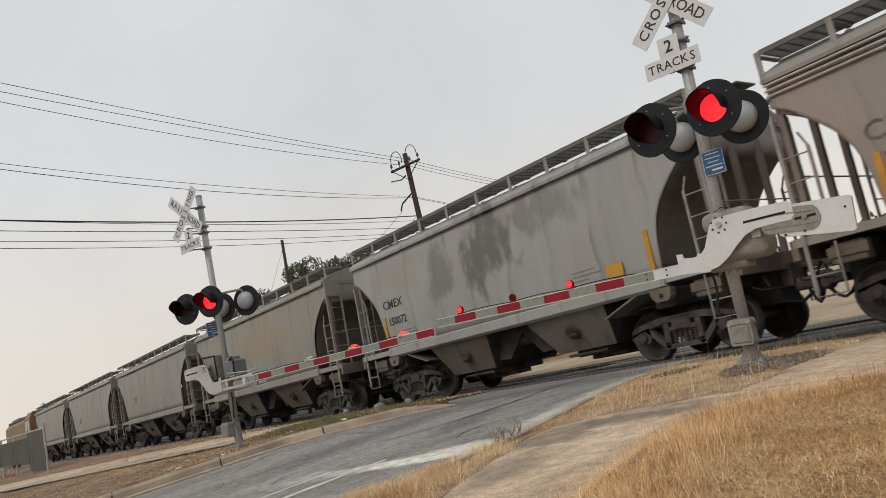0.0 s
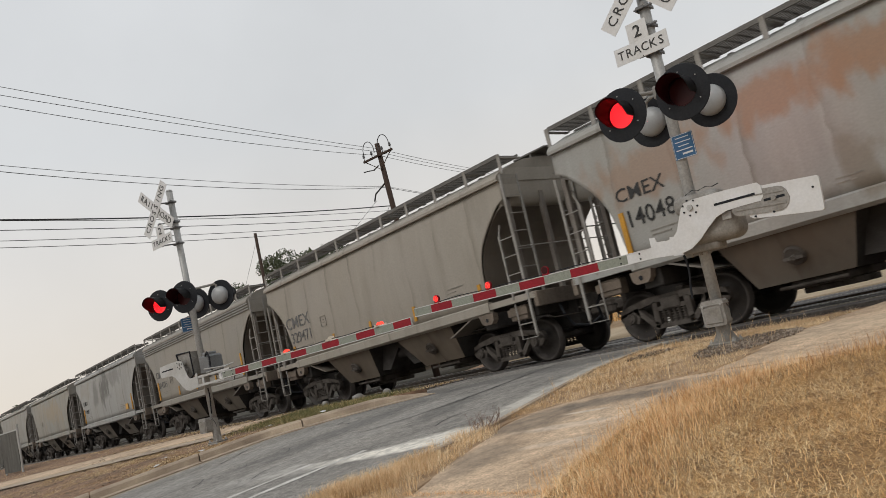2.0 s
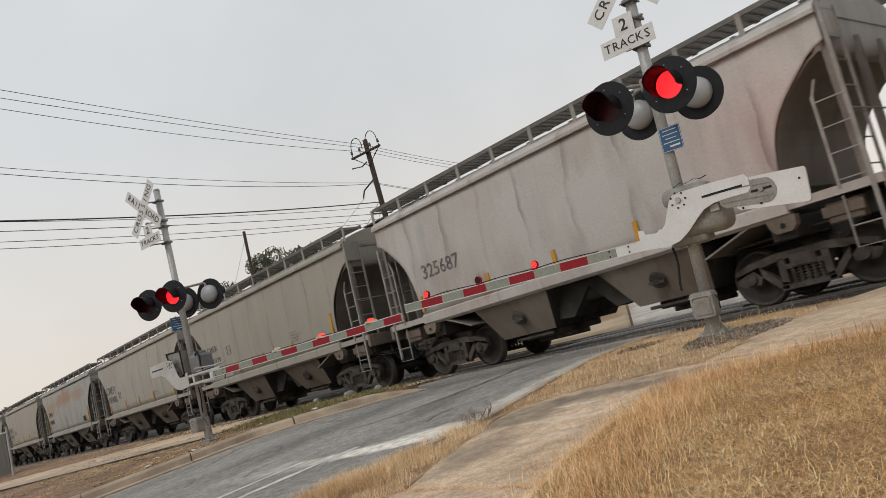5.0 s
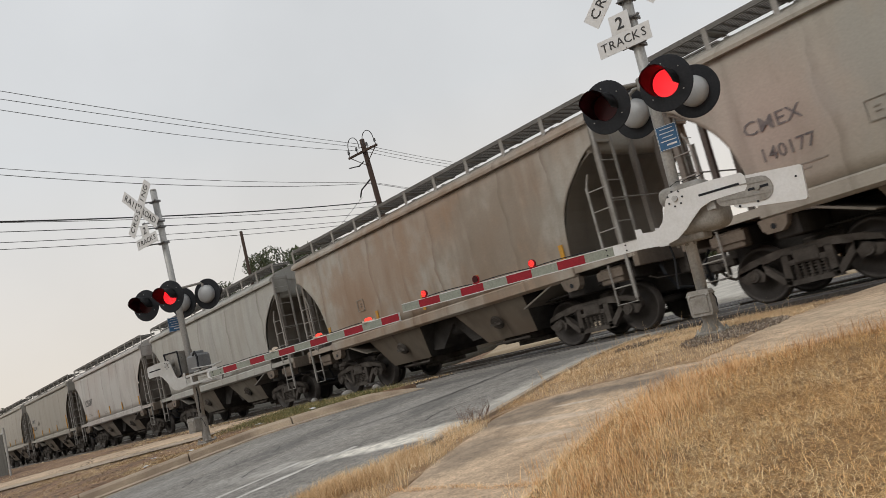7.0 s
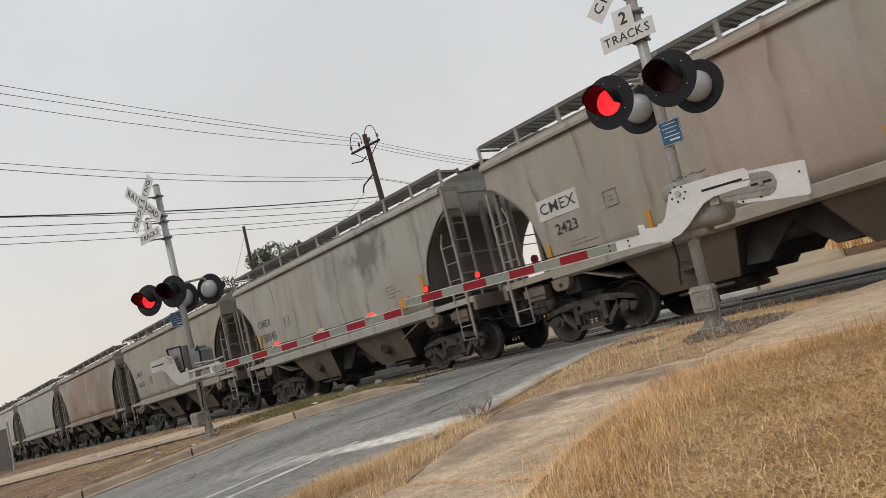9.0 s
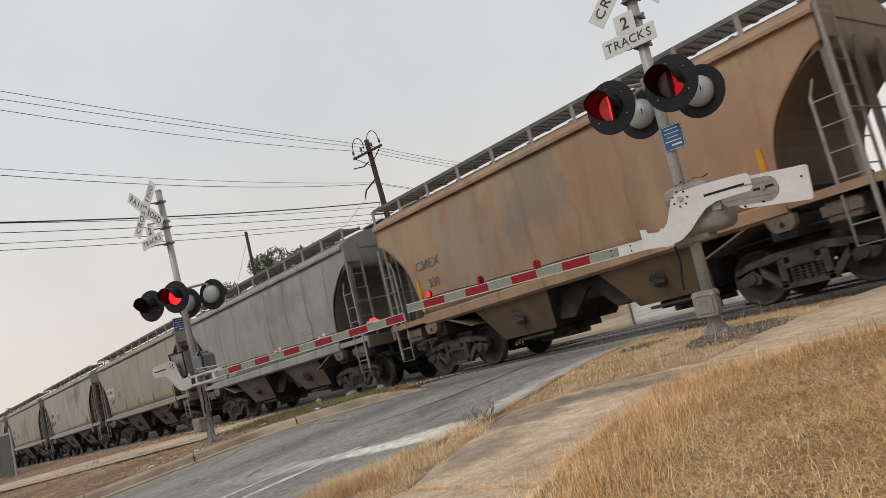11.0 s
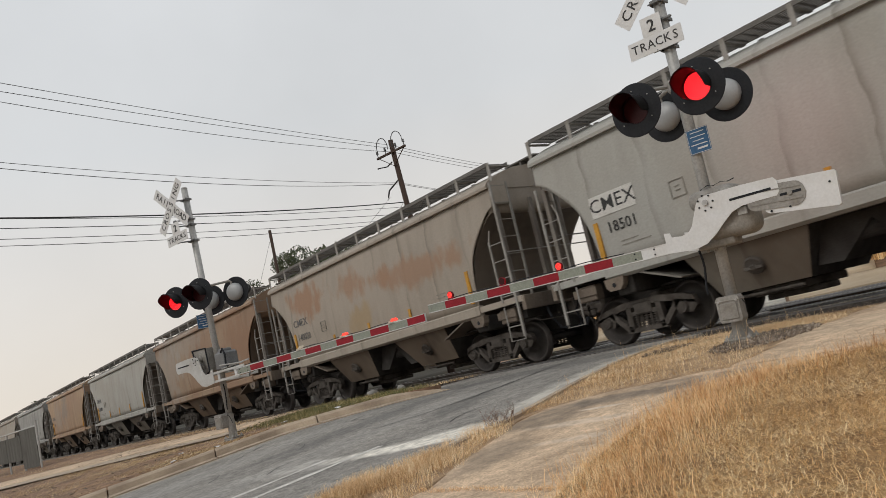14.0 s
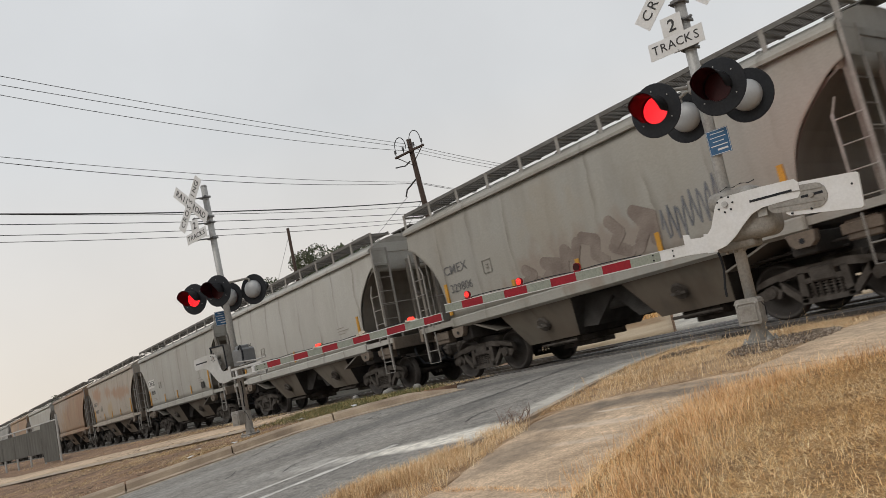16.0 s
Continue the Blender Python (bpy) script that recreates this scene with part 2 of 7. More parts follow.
M_FADED = mat("faded_dark_lettering", (0.085, 0.085, 0.09), 0.8, col2=(0.19, 0.185, 0.175), scale=7, amount=0.8, bump=0)
M_STENCIL = mat("fine_grey_stencil", (0.21, 0.195, 0.17), 0.8, col2=(0.31, 0.29, 0.255), scale=9, amount=0.8, bump=0)
M_REDSTENCIL = mat("faded_red_stencil", (0.36, 0.17, 0.15), 0.8, col2=(0.40, 0.28, 0.24), scale=9, amount=0.8, bump=0)
M_GREYWHITE = mat("greyed_white_paint", (0.46, 0.465, 0.455), 0.55, col2=(0.32, 0.30, 0.27), scale=3.5, amount=0.6, tone=0.05, bump=0.05)
M_FRESHWHITE = mat("fresh_white_patch", (0.58, 0.57, 0.54), 0.7, col2=(0.45, 0.43, 0.4), scale=4, bump=0)
M_MAROON = mat("maroon_sprayed_paint", (0.165, 0.13, 0.11), 0.8, col2=(0.25, 0.21, 0.18), scale=3, amount=0.8, bump=0)
M_SPRAYBLUE = mat("blue_sprayed_paint", (0.11, 0.12, 0.14), 0.7, col2=(0.2, 0.2, 0.21), scale=3, amount=0.8, bump=0)
M_LOCO = mat("locomotive_yellow", (0.15, 0.085, 0.03), 0.5, col2=(0.25, 0.14, 0.05), scale=2, amount=0.7)
M_LOCODARK = mat("locomotive_grey", (0.10, 0.105, 0.11), 0.6, col2=(0.05, 0.05, 0.05), scale=2, amount=0.7)
M_CABGLASS = mat("dark_cab_glass", (0.02, 0.025, 0.03), 0.1, bump=0)
M_FENCE = mat("weathered_sheet_fence", (0.125, 0.123, 0.113), 0.8, 0.1, col2=(0.07, 0.066, 0.058), scale=2, amount=0.8, stretch=(3, 3, 0.4))
M_SAND = mat("pale_sand", (0.46, 0.365, 0.25), 0.95, col2=(0.33, 0.25, 0.16), scale=0.8, amount=0.8, fine=30, bump=0.3)
M_PALE = mat("pale_worn_concrete", (0.56, 0.53, 0.47), 0.9, col2=(0.30, 0.28, 0.25), scale=1.6, amount=0.8, fine=50, bump=0.3)
M_SHADEGROUND = mat("dark_ground_for_shade", (0.055, 0.046, 0.030), 0.95, col2=(0.022, 0.020, 0.014), scale=1.4, amount=0.9, fine=12, bump=0.6, tone=0.25)
M_TAR = mat("tar_crack_filler", (0.025, 0.025, 0.026), 0.7, bump=0.1)
M_PLANK = mat("crossing_panel_rubber", (0.075, 0.07, 0.068), 0.85, col2=(0.13, 0.12, 0.11), scale=3, amount=0.8)


def grass_mat(name, cols):
    """Blades that differ one by one, with broad patches between them."""
    m = bpy.data.materials.new(name)
    m.use_nodes = True
    n, l = m.node_tree.nodes, m.node_tree.links
    p = n["Principled BSDF"]
    p.inputs["Roughness"].default_value = 0.7
    geo, ramp = n.new("ShaderNodeNewGeometry"), n.new("ShaderNodeValToRGB")
    co, t, add = n.new("ShaderNodeTexCoord"), n.new("ShaderNodeTexNoise"), n.new("ShaderNodeMath")
    t.inputs["Scale"].default_value, t.inputs["Detail"].default_value = 1.3, 4.0
    l.new(co.outputs["Object"], t.inputs["Vector"])
    add.operation = "MULTIPLY_ADD"
    add.inputs[1].default_value = 0.5
    l.new(geo.outputs["Random Per Island"], add.inputs[0])
    l.new(t.outputs["Fac"], add.inputs[2])
    l.new(add.outputs[0], ramp.inputs[0])
    e = ramp.color_ramp.elements
    e[0].position, e[0].color = 0.30, (*cols[0], 1)
    e[1].position, e[1].color = 1.05 - 0.05, (*cols[-1], 1)
    for k, c in enumerate(cols[1:-1]):
        q = e.new(0.30 + 0.7 * (k + 1) / (len(cols) - 1))
        q.color = (*c, 1)
    l.new(ramp.outputs[0], p.inputs["Base Color"])
    return m


M_STRAW = grass_mat("dry_grass", [(0.18, 0.095, 0.032), (0.55, 0.312, 0.112), (0.83, 0.535, 0.235), (0.95, 0.765, 0.46)])
M_DULL = grass_mat("dull_dead_grass", [(0.19, 0.11, 0.05), (0.38, 0.24, 0.11), (0.56, 0.40, 0.20), (0.72, 0.57, 0.36)])
M_TUFT = grass_mat("brown_dead_tufts", [(0.17, 0.082, 0.032), (0.49, 0.26, 0.105), (0.80, 0.49, 0.235), (0.95, 0.71, 0.42)])
M_STONES = grass_mat("mixed_gravel", [(0.03, 0.021, 0.015), (0.08, 0.057, 0.041), (0.15, 0.112, 0.08), (0.36, 0.30, 0.24)])
M_PALESTRAW = grass_mat("bleached_grass", [(0.26, 0.145, 0.065), (0.57, 0.37, 0.18), (0.78, 0.56, 0.32), (0.92, 0.75, 0.50)])
M_GREEN = grass_mat("green_grass", [(0.06, 0.085, 0.022), (0.12, 0.14, 0.045), (0.22, 0.20, 0.08), (0.40, 0.32, 0.14)])
M_LEAFY = grass_mat("tree_leaves", [(0.025, 0.036, 0.016), (0.045, 0.06, 0.026), (0.07, 0.086, 0.04), (0.10, 0.108, 0.056)])


def paint(seed, base, rust, amount, grime, spots=()):
    """Old car paint: rust or dust patches, vertical runs of grime, darker seams where the inner ribs sit."""
    m = bpy.data.materials.new("weathered_car_paint")
    m.use_nodes = True
    n, l = m.node_tree.nodes, m.node_tree.links
    p = n["Principled BSDF"]
    p.inputs["Roughness"].default_value = 0.62
    co = n.new("ShaderNodeTexCoord")

    def noise_at(scale, stretch, lo, hi, top, detail=5.0, shift=0.0):
        mp, t, r = n.new("ShaderNodeMapping"), n.new("ShaderNodeTexNoise"), n.new("ShaderNodeMapRange")
        mp.inputs["Location"].default_value = (seed * 7.3 + shift, seed * 3.1, shift)
        mp.inputs["Scale"].default_value = stretch
        l.new(co.outputs["Object"], mp.inputs[0])
        l.new(mp.outputs[0], t.inputs["Vector"])
        t.inputs["Scale"].default_value, t.inputs["Detail"].default_value = scale, detail
        r.inputs[1].default_value, r.inputs[2].default_value, r.inputs[4].default_value = lo, hi, top
        l.new(t.outputs["Fac"], r.inputs[0])
        return r.outputs[0]

    def mix(fac, a, b, mode="MIX"):
        x = n.new("ShaderNodeMix")
        x.data_type, x.blend_type = "RGBA", mode
        if isinstance(fac, float):
            x.inputs[0].default_value = fac
        else:
            l.new(fac, x.inputs[0])
        for k, v in ((6, a), (7, b)):
            if isinstance(v, tuple):
                x.inputs[k].default_value = (*v, 1)
            else:
                l.new(v, x.inputs[k])
        return x.outputs[2]

    def calc(op, a, b=0.0, c=0.0):
        x = n.new("ShaderNodeMath")
        x.operation = op
        for k, v in enumerate((a, b, c)):
            if isinstance(v, float):
                x.inputs[k].default_value = v
            else:
                l.new(v, x.inputs[k])
        return x.outputs[0]

    sep = n.new("ShaderNodeSeparateXYZ")
    l.new(co.outputs["Object"], sep.inputs[0])
    wob = noise_at(0.9, (1, 0, 1), 0.0, 1.0, 0.5, shift=4.0)
    ph = calc("FRACT", calc("MULTIPLY_ADD", calc("ADD", sep.outputs[0], wob), 0.78, 0.3))
    seam = calc("SMOOTH_MIN", calc("MULTIPLY", ph, 9.0), 1.0, 0.2)
    seam = calc("MULTIPLY", calc("SUBTRACT", 1.0, seam), noise_at(1.1, (1, 1, 0.7), 0.35, 0.65, 0.75, shift=2.0))
    col = mix(noise_at(0.5, (1, 1, 1), 0.38, 0.66, amount, 6.0), base, rust)
    col = mix(noise_at(1.6, (1, 1, 0.35), 0.52, 0.74, amount * 0.8, 6.0, 1.0), col, tuple(c * 0.72 for c in rust))
    col = mix(noise_at(2.6, (1.0, 1, 0.10), 0.52, 0.8, grime, 5.0, 3.0), col, tuple(c * 0.42 for c in base))
    col = mix(noise_at(3.4, (1.0, 1, 0.12), 0.55, 0.8, 0.3, 5.0, 6.0), col, tuple(min(1.0, c * 1.3) for c in base))
    col = mix(seam, col, tuple(c * 0.45 for c in rust))
    # single stains: along the car, height, half length, half height, colour, strength
    for k, (sx, sz, rx, rz, tint, power) in enumerate(spots):
        u = calc("MULTIPLY", calc("SUBTRACT", sep.outputs[0], sx), 1.0 / rx)
        v = calc("MULTIPLY", calc("SUBTRACT", sep.outputs[2], sz), 1.0 / rz)
        far = calc("SQRT", calc("ADD", calc("MULTIPLY", u, u), calc("MULTIPLY", v, v)))
        far = calc("ADD", far, calc("SUBTRACT", noise_at(2.2, (1.3, 1, 0.7), 0.3, 0.7, 1.3, 8.0, 11.0 + k), 0.65))
        ring = n.new("ShaderNodeMapRange")
        ring.interpolation_type = "SMOOTHSTEP"
        ring.inputs[1].default_value, ring.inputs[2].default_value, ring.inputs[3].default_value, ring.inputs[4].default_value = 0.45, 1.35, power, 0.0
        l.new(far, ring.inputs[0])
        col = mix(ring.outputs[0], col, tint)
    fine = noise_at(30, (1, 1, 1), 0.25, 0.75, 0.24, 3.0)
    col = mix(calc("SUBTRACT", 0.24, fine), col, (0.10, 0.09, 0.08))
    l.new(col, p.inputs["Base Color"])
    b = n.new("ShaderNodeBump")
    b.inputs["Strength"].default_value, b.inputs["Distance"].default_value = 0.12, 0.02
    l.new(noise_at(2.0, (1, 1, 0.6), 0.2, 0.8, 1.0, shift=8.0), b.inputs["Height"])
    l.new(b.outputs[0], p.inputs["Normal"])
    return m


# ------------------------------------------------------------------ mesh helpers
def part(name, bm, material, parent=None, label="", m=None, smooth=False):
    """Links a bmesh as one mesh object under a thing or a part."""
    me = bpy.data.meshes.new(name)
    bm.to_mesh(me)
    bm.free()
    me.materials.append(material)
    if smooth:
        for f in me.polygons:
            f.use_smooth = True
    return piece(name, me, parent, label, m)


def piece(name, me, parent=None, label="", m=None):
    ob = new(name, me)
    ob.parent = parent
    if m is not None:
        ob.matrix_basis = m
    return tagged(ob, label)


def thing(name, label, category, m=None, group="", kind=""):
    ob = new(name)
    ob.empty_display_size = 0.2
    if m is not None:
        ob.matrix_basis = m
    return tagged(ob, label, category, group, kind)


def box(bm, x0, x1, y0, y1, z0, z1, bevel=0.0, m=None):
    r = bmesh.ops.create_cube(bm, size=1.0)
    mm = Matrix.Translation(((x0 + x1) / 2, (y0 + y1) / 2, (z0 + z1) / 2)) @ Matrix.Diagonal((x1 - x0, y1 - y0, z1 - z0, 1))
    bmesh.ops.transform(bm, matrix=(m or Matrix()) @ mm, verts=r["verts"])
    if bevel:
        es = list({e for v in r["verts"] for e in v.link_edges})
        bmesh.ops.bevel(bm, geom=es, offset=bevel, segments=1, affect="EDGES")
    return bm


def round_box(bm, x0, x1, y0, y1, z0, z1, r):
    """A cast case with well rounded edges."""
    q = bmesh.ops.create_cube(bm, size=1.0)
    mm = Matrix.Translation(((x0 + x1) / 2, (y0 + y1) / 2, (z0 + z1) / 2)) @ Matrix.Diagonal((x1 - x0, y1 - y0, z1 - z0, 1))
    bmesh.ops.transform(bm, matrix=mm, verts=q["verts"])
    bmesh.ops.bevel(bm, geom=list({e for v in q["verts"] for e in v.link_edges}), offset=r, segments=4, affect="EDGES", profile=0.5)
    return bm


def rod(bm, a, b, r0, r1=None, seg=8):
    """A round bar from a to b."""
    a, b = Vector(a), Vector(b)
    d = b - a
    r = bmesh.ops.create_cone(bm, cap_ends=True, segments=seg, radius1=r0, radius2=r0 if r1 is None else r1, depth=d.length)
    bmesh.ops.transform(bm, matrix=Matrix.Translation((a + b) / 2) @ d.to_track_quat("Z", "Y").to_matrix().to_4x4(), verts=r["verts"])
    return bm


def tube(bm, pts, r, seg=6):
    """One round bar bent along pts."""
    pts = [Vector(p) for p in pts]
    prev = None
    for i, p in enumerate(pts):
        d = (pts[min(i + 1, len(pts) - 1)] - pts[max(i - 1, 0)]).normalized()
        q = d.to_track_quat("Z", "Y").to_matrix()
        ring = [bm.verts.new(p + q @ Vector((r * math.cos(k / seg * 2 * math.pi), r * math.sin(k / seg * 2 * math.pi), 0))) for k in range(seg)]
        if prev:
            off = min(range(seg), key=lambda o: (ring[o].co - prev[0].co).length)
            ring = ring[off:] + ring[:off]
            for k in range(seg):
                bm.faces.new((prev[k], prev[(k + 1) % seg], ring[(k + 1) % seg], ring[k]))
        else:
            bm.faces.new(ring[::-1])
        prev = ring
    bm.faces.new(prev)
    return bm


def prism(bm, pts, axis, lo, hi, m=None):
    """A plate: the outline pts, drawn in the plane across axis ('x', 'y' or 'z'), from lo to hi along it."""
    def at(p, h):
        v = {"x": (h, p[0], p[1]), "y": (p[0], h, p[1]), "z": (p[0], p[1], h)}[axis]
        return m @ Vector(v) if m else Vector(v)
    a = [bm.verts.new(at(p, lo)) for p in pts]
    b = [bm.verts.new(at(p, hi)) for p in pts]
    bm.faces.new(a)
    bm.faces.new(b[::-1])
    for i in range(len(pts)):
        j = (i + 1) % len(pts)
        bm.faces.new((a[j], a[i], b[i], b[j]))
    bmesh.ops.recalc_face_normals(bm, faces=bm.faces[:])
    return bm


def bm_new():
    return bmesh.new()


def text_mesh(s, size, depth=0.002, bold=0.014):
    cu = bpy.data.curves.new("lettering", "FONT")
    cu.body, cu.size, cu.align_x, cu.align_y, cu.extrude, cu.resolution_u = s, size, "CENTER", "CENTER", depth, 2
    cu.offset = bold * size
    tmp = bpy.data.objects.new("lettering_tmp", cu)
    me = bpy.data.meshes.new_from_object(tmp)
    bpy.data.objects.remove(tmp)
    me.name = "lettering"
    return me


def letters(s, size, material, parent, m, bold=0.014, name="lettering", label=""):
    me = text_mesh(s, size, bold=bold)
    me.materials.clear()
    me.materials.append(material)
    return piece(name, me, parent, label, m)


# ------------------------------------------------------------------ the ground's lie
LEVEL = 0.69          # ground at the crossing
RAIL_TOP = 0.71
TRACK_Y = 12.8        # the train's track; the second lies beyond it


def lie(x, y):
    """Height of the ground: it climbs from the camera to the crossing, is level there and climbs again beyond."""
    if y < 0:
        return 0.09 * y * 0.3
    h = 0.09 * min(y, 30)
    k = 0.06
    return -k * math.log(math.exp(-h / k) + math.exp(-LEVEL / k)) + min(2.6, max(0.0, y - 20) * 0.085)


def road_right(y):
    return -6.06 - 0.30 * max(0.0, y - 5.0)


ROAD_LEFT = -13.85


def lie_np(y):
    h = np.where(y < 0, 0.027 * y, 0.09 * y)
    k = 0.06
    return np.where(y < 0, h, -k * np.log(np.exp(-np.minimum(h, 3) / k) + np.exp(-LEVEL / k)) + np.clip((y - 20) * 0.085, 0, 2.6))


# ------------------------------------------------------------------ ground, road, walks
def sheet(name, xs, ys, zfun, material, skirt=0.0, label="", category="ground", kind="structure", xfun=None):
    """A surface over the rows ys; across it runs from xfun(y) left to right, or over xs."""
    bm = bm_new()
    rows = []
    for y in ys:
        line = xs if xfun is None else [xfun(y)[0] + (xfun(y)[1] - xfun(y)[0]) * k for k in xs]
        rows.append([bm.verts.new((x, y, zfun(x, y))) for x in line])
    for a, b in zip(rows, rows[1:]):
        for i in range(len(a) - 1):
            bm.faces.new((a[i], a[i + 1], b[i + 1], b[i]))
    if skirt:
        edges = [e for e in bm.edges if e.is_boundary]
        r = bmesh.ops.extrude_edge_only(bm, edges=edges)
        for v in r["geom"]:
            if isinstance(v, bmesh.types.BMVert):
                v.co.z -= skirt
    ob = part(name, bm, material, smooth=True)
    return tagged(ob, label, category, kind=kind)


def span(a, b, n):
    return [a + (b - a) * i / (n - 1) for i in range(n)]


def rough(x, y, s=0.02):
    return s * noise.noise((x * 0.9, y * 0.9, 3.1)) + 0.4 * s * noise.noise((x * 4, y * 4, 1.7))


far_x = [-3000, -1200, -500, -200, -100, -60] + span(-45, 6, 103) + [12, 30, 80, 250, 1000, 3000]
far_y = [-3000, -600, -120, -30, -8] + span(-2, 20, 67) + [26, 40, 70, 150, 400, 1200, 3500]


def far_lie(x, y):
    z = lie(x, y) - 0.06 + rough(x, y)
    if 10.4 < y < 19.4 and not (-14.5 < x < 1.0):
        z -= 0.14
    return z


def walk_left(y):
    return float(np.interp(y, (-4, 3.24, 3.96, 4.5, 5.0, 5.4, 5.8, 6.03, 6.25, 6.4), (-4.7, -4.93, -5.33, -5.55, -5.82, -5.88, -5.5, -4.8, -4.35, -4.15)))


def walk_right(y):
    return -2.6


def lawn_edge(y):
    return np.interp(y, (-9, 1.5, 2.81, 3.55, 4.44, 4.97, 5.24, 5.5, 5.66, 5.76, 5.95, 6.3, 6.8, 7.5), (-2.7, -2.85, -3.23, -3.6, -3.83, -3.90, -3.82, -3.66, -3.45, -3.15, -2.7, -2.0, -0.6, 3.0))


def kerb_x(y):
    return ROAD_LEFT + max(0.0, y - 6.3) * 0.85


sheet("ground", far_x, far_y, far_lie, M_SOIL, label="dry bare soil with sparse dead grass", category="ground")
sheet("road", span(0, 1, 40), span(-6, 19.8, 80), lambda x, y: lie(x, y) + 0.005 * noise.noise((x * 0.8, y * 0.5, 0)), M_ASPHALT,
      0.2, "worn grey asphalt road with cracks and pale edges", "road", xfun=lambda y: (ROAD_LEFT - 0.05, road_right(y)))
sheet("road", span(0, 1, 10), span(19.8, 75, 40), lambda x, y: lie(x, y) + 0.04, M_PALE,
      0.2, "pale worn road climbing away beyond the railway", "road", xfun=lambda y: (-0.78 * y, -0.565 * y))
sheet("shoulder", span(0, 1, 24), span(19.4, 23.4, 14), lambda x, y: lie(x, y) + 0.03 + 0.02 * noise.noise((x, y, 4)), M_SAND, 0.3,
      "pale sandy shoulder beyond the railway", "shoulder", xfun=lambda y: (-0.56 * y, 6.0))
sheet("shoulder", span(0, 1, 24), span(19.4, 60, 30), lambda x, y: lie(x, y) + 0.035 + 0.02 * noise.noise((x, y, 4)), M_SAND, 0.3,
      "pale sandy shoulder on the road's other side", "shoulder", xfun=lambda y: (-0.785 * y - 7.0, -0.785 * y))
sheet("shoulder", span(0, 1, 16), span(23.42, 60, 24), lambda x, y: lie(x, y) + 0.03 + 0.03 * noise.noise((x, y, 4)), M_SAND, 0.3,
      "pale sandy strip between road and grass bank", "shoulder", xfun=lambda y: (-0.56 * y, -0.44 * y))
sheet("gutter", span(0, 1, 8), span(3.0, 9.6, 90), lambda x, y: lie(x, y) + 0.008 + 0.004 * noise.noise((x, y, 5)), M_PALE, 0.0,
      "pale dusty concrete gutter along the road", "gutter",
      xfun=lambda y: (road_right(y) - 0.28 - 0.10 * noise.noise((0.3, y * 2.2, 0)) - 0.05 * noise.noise((0.7, y * 9, 0)), road_right(y) - 0.02))
sheet("verge", span(0, 1, 60), span(-6, 8.7, 60), lambda x, y: lie(x, y) + 0.115 + rough(x, y, 0.03), M_SOIL, 0.3,
      "raised verge of dry soil and thin grass behind the kerb", "verge", xfun=lambda y: (-75, kerb_x(y) - 0.15))
sheet("verge", span(0, 1, 20), span(-5, 9.4, 60), lambda x, y: lie(x, y) + 0.015 + rough(x, y, 0.04), M_STRAWSOIL, 0.2,
      "narrow verge of dead grass between road and footpath", "verge", xfun=lambda y: (road_right(y) + 0.12, walk_left(y) + 0.02))
# added dark sheet: imitates the shadow seen below the cars on the left
sheet("scrubland", span(0, 1, 60), span(19.4, 46, 24), lambda x, y: lie(x, y) + 0.03 + rough(x, y, 0.12), M_SHADEGROUND, 0.4,
      "dark ground added beyond the railway to imitate shade under the train", "ground", xfun=lambda y: (-160, min(-25.0, -0.82 * y)))
footpath = thing("pavement", "stained concrete footpath in cast slabs", "footpath", kind="structure")
apron = thing("pavement", "dusty concrete apron beside the crossing", "footpath", kind="structure")


def slab(parent, x0f, x1f, y0, y1, lift):
    bm = bm_new()
    nx, ny = 12, 18
    rows = []
    for j in range(ny + 1):
        y = y0 + (y1 - y0) * j / ny
        line = []
        for i in range(nx + 1):
            x = x0f(y) + (x1f(y) - x0f(y)) * i / nx
            edge = 0.008 if i in (0, nx) or j in (0, ny) else 0.0
            line.append(bm.verts.new((x, y, lie(x, y) + lift - edge + 0.006 * noise.noise((x, y, 2)))))
        rows.append(line)
    for a, b in zip(rows, rows[1:]):
        for i in range(nx):
            bm.faces.new((a[i], a[i + 1], b[i + 1], b[i]))
    r = bmesh.ops.extrude_edge_only(bm, edges=[e for e in bm.edges if e.is_boundary])
    for v in r["geom"]:
        if isinstance(v, bmesh.types.BMVert):
            v.co.z -= 0.15
    part("slab", bm, M_CONCRETE, parent)


slab_ys = [-9.1, -6.0, -2.9, 0.15, 3.22, 6.2]
for k, (y0, y1) in enumerate(zip(slab_ys, slab_ys[1:])):
    slab(footpath, walk_left, walk_right, y0 + 0.008, y1 - 0.008, 0.03 + 0.003 * math.sin(k * 2.7))
for k in range(6):
    xa, xb = -4.2 + k * 2.1, -4.2 + (k + 1) * 2.1
    slab(apron, lambda y, v=xa: v + 0.008, lambda y, v=xb: v - 0.008, 6.21 if k == 0 else 4.9, 8.5, 0.034 + 0.005 * math.sin(k * 1.9))
    slab(apron, lambda y, v=xa: v + 0.008, lambda y, v=xb: v - 0.008, 8.516, 11.0, 0.034 + 0.005 * math.sin(k * 2.9))
sheet("lawn", span(0, 1, 50), span(-9, 7.4, 110), lambda x, y: lie(x, y) + 0.062 + rough(x, y, 0.035), M_THATCH, 0.3,
      "mown lawn of dead straw-coloured grass", "lawn", xfun=lambda y: (float(lawn_edge(y)) + 0.03, 16))
sheet("driveway", span(0, 1, 30), span(0, 1, 8), lambda x, y: lie(x, 6) + 0.14, M_CONCRETE, 0.2, "pale concrete path beside the railway", "footpath",
      xfun=lambda k: (-60, -16.5))
drive = bpy.data.objects["driveway"]
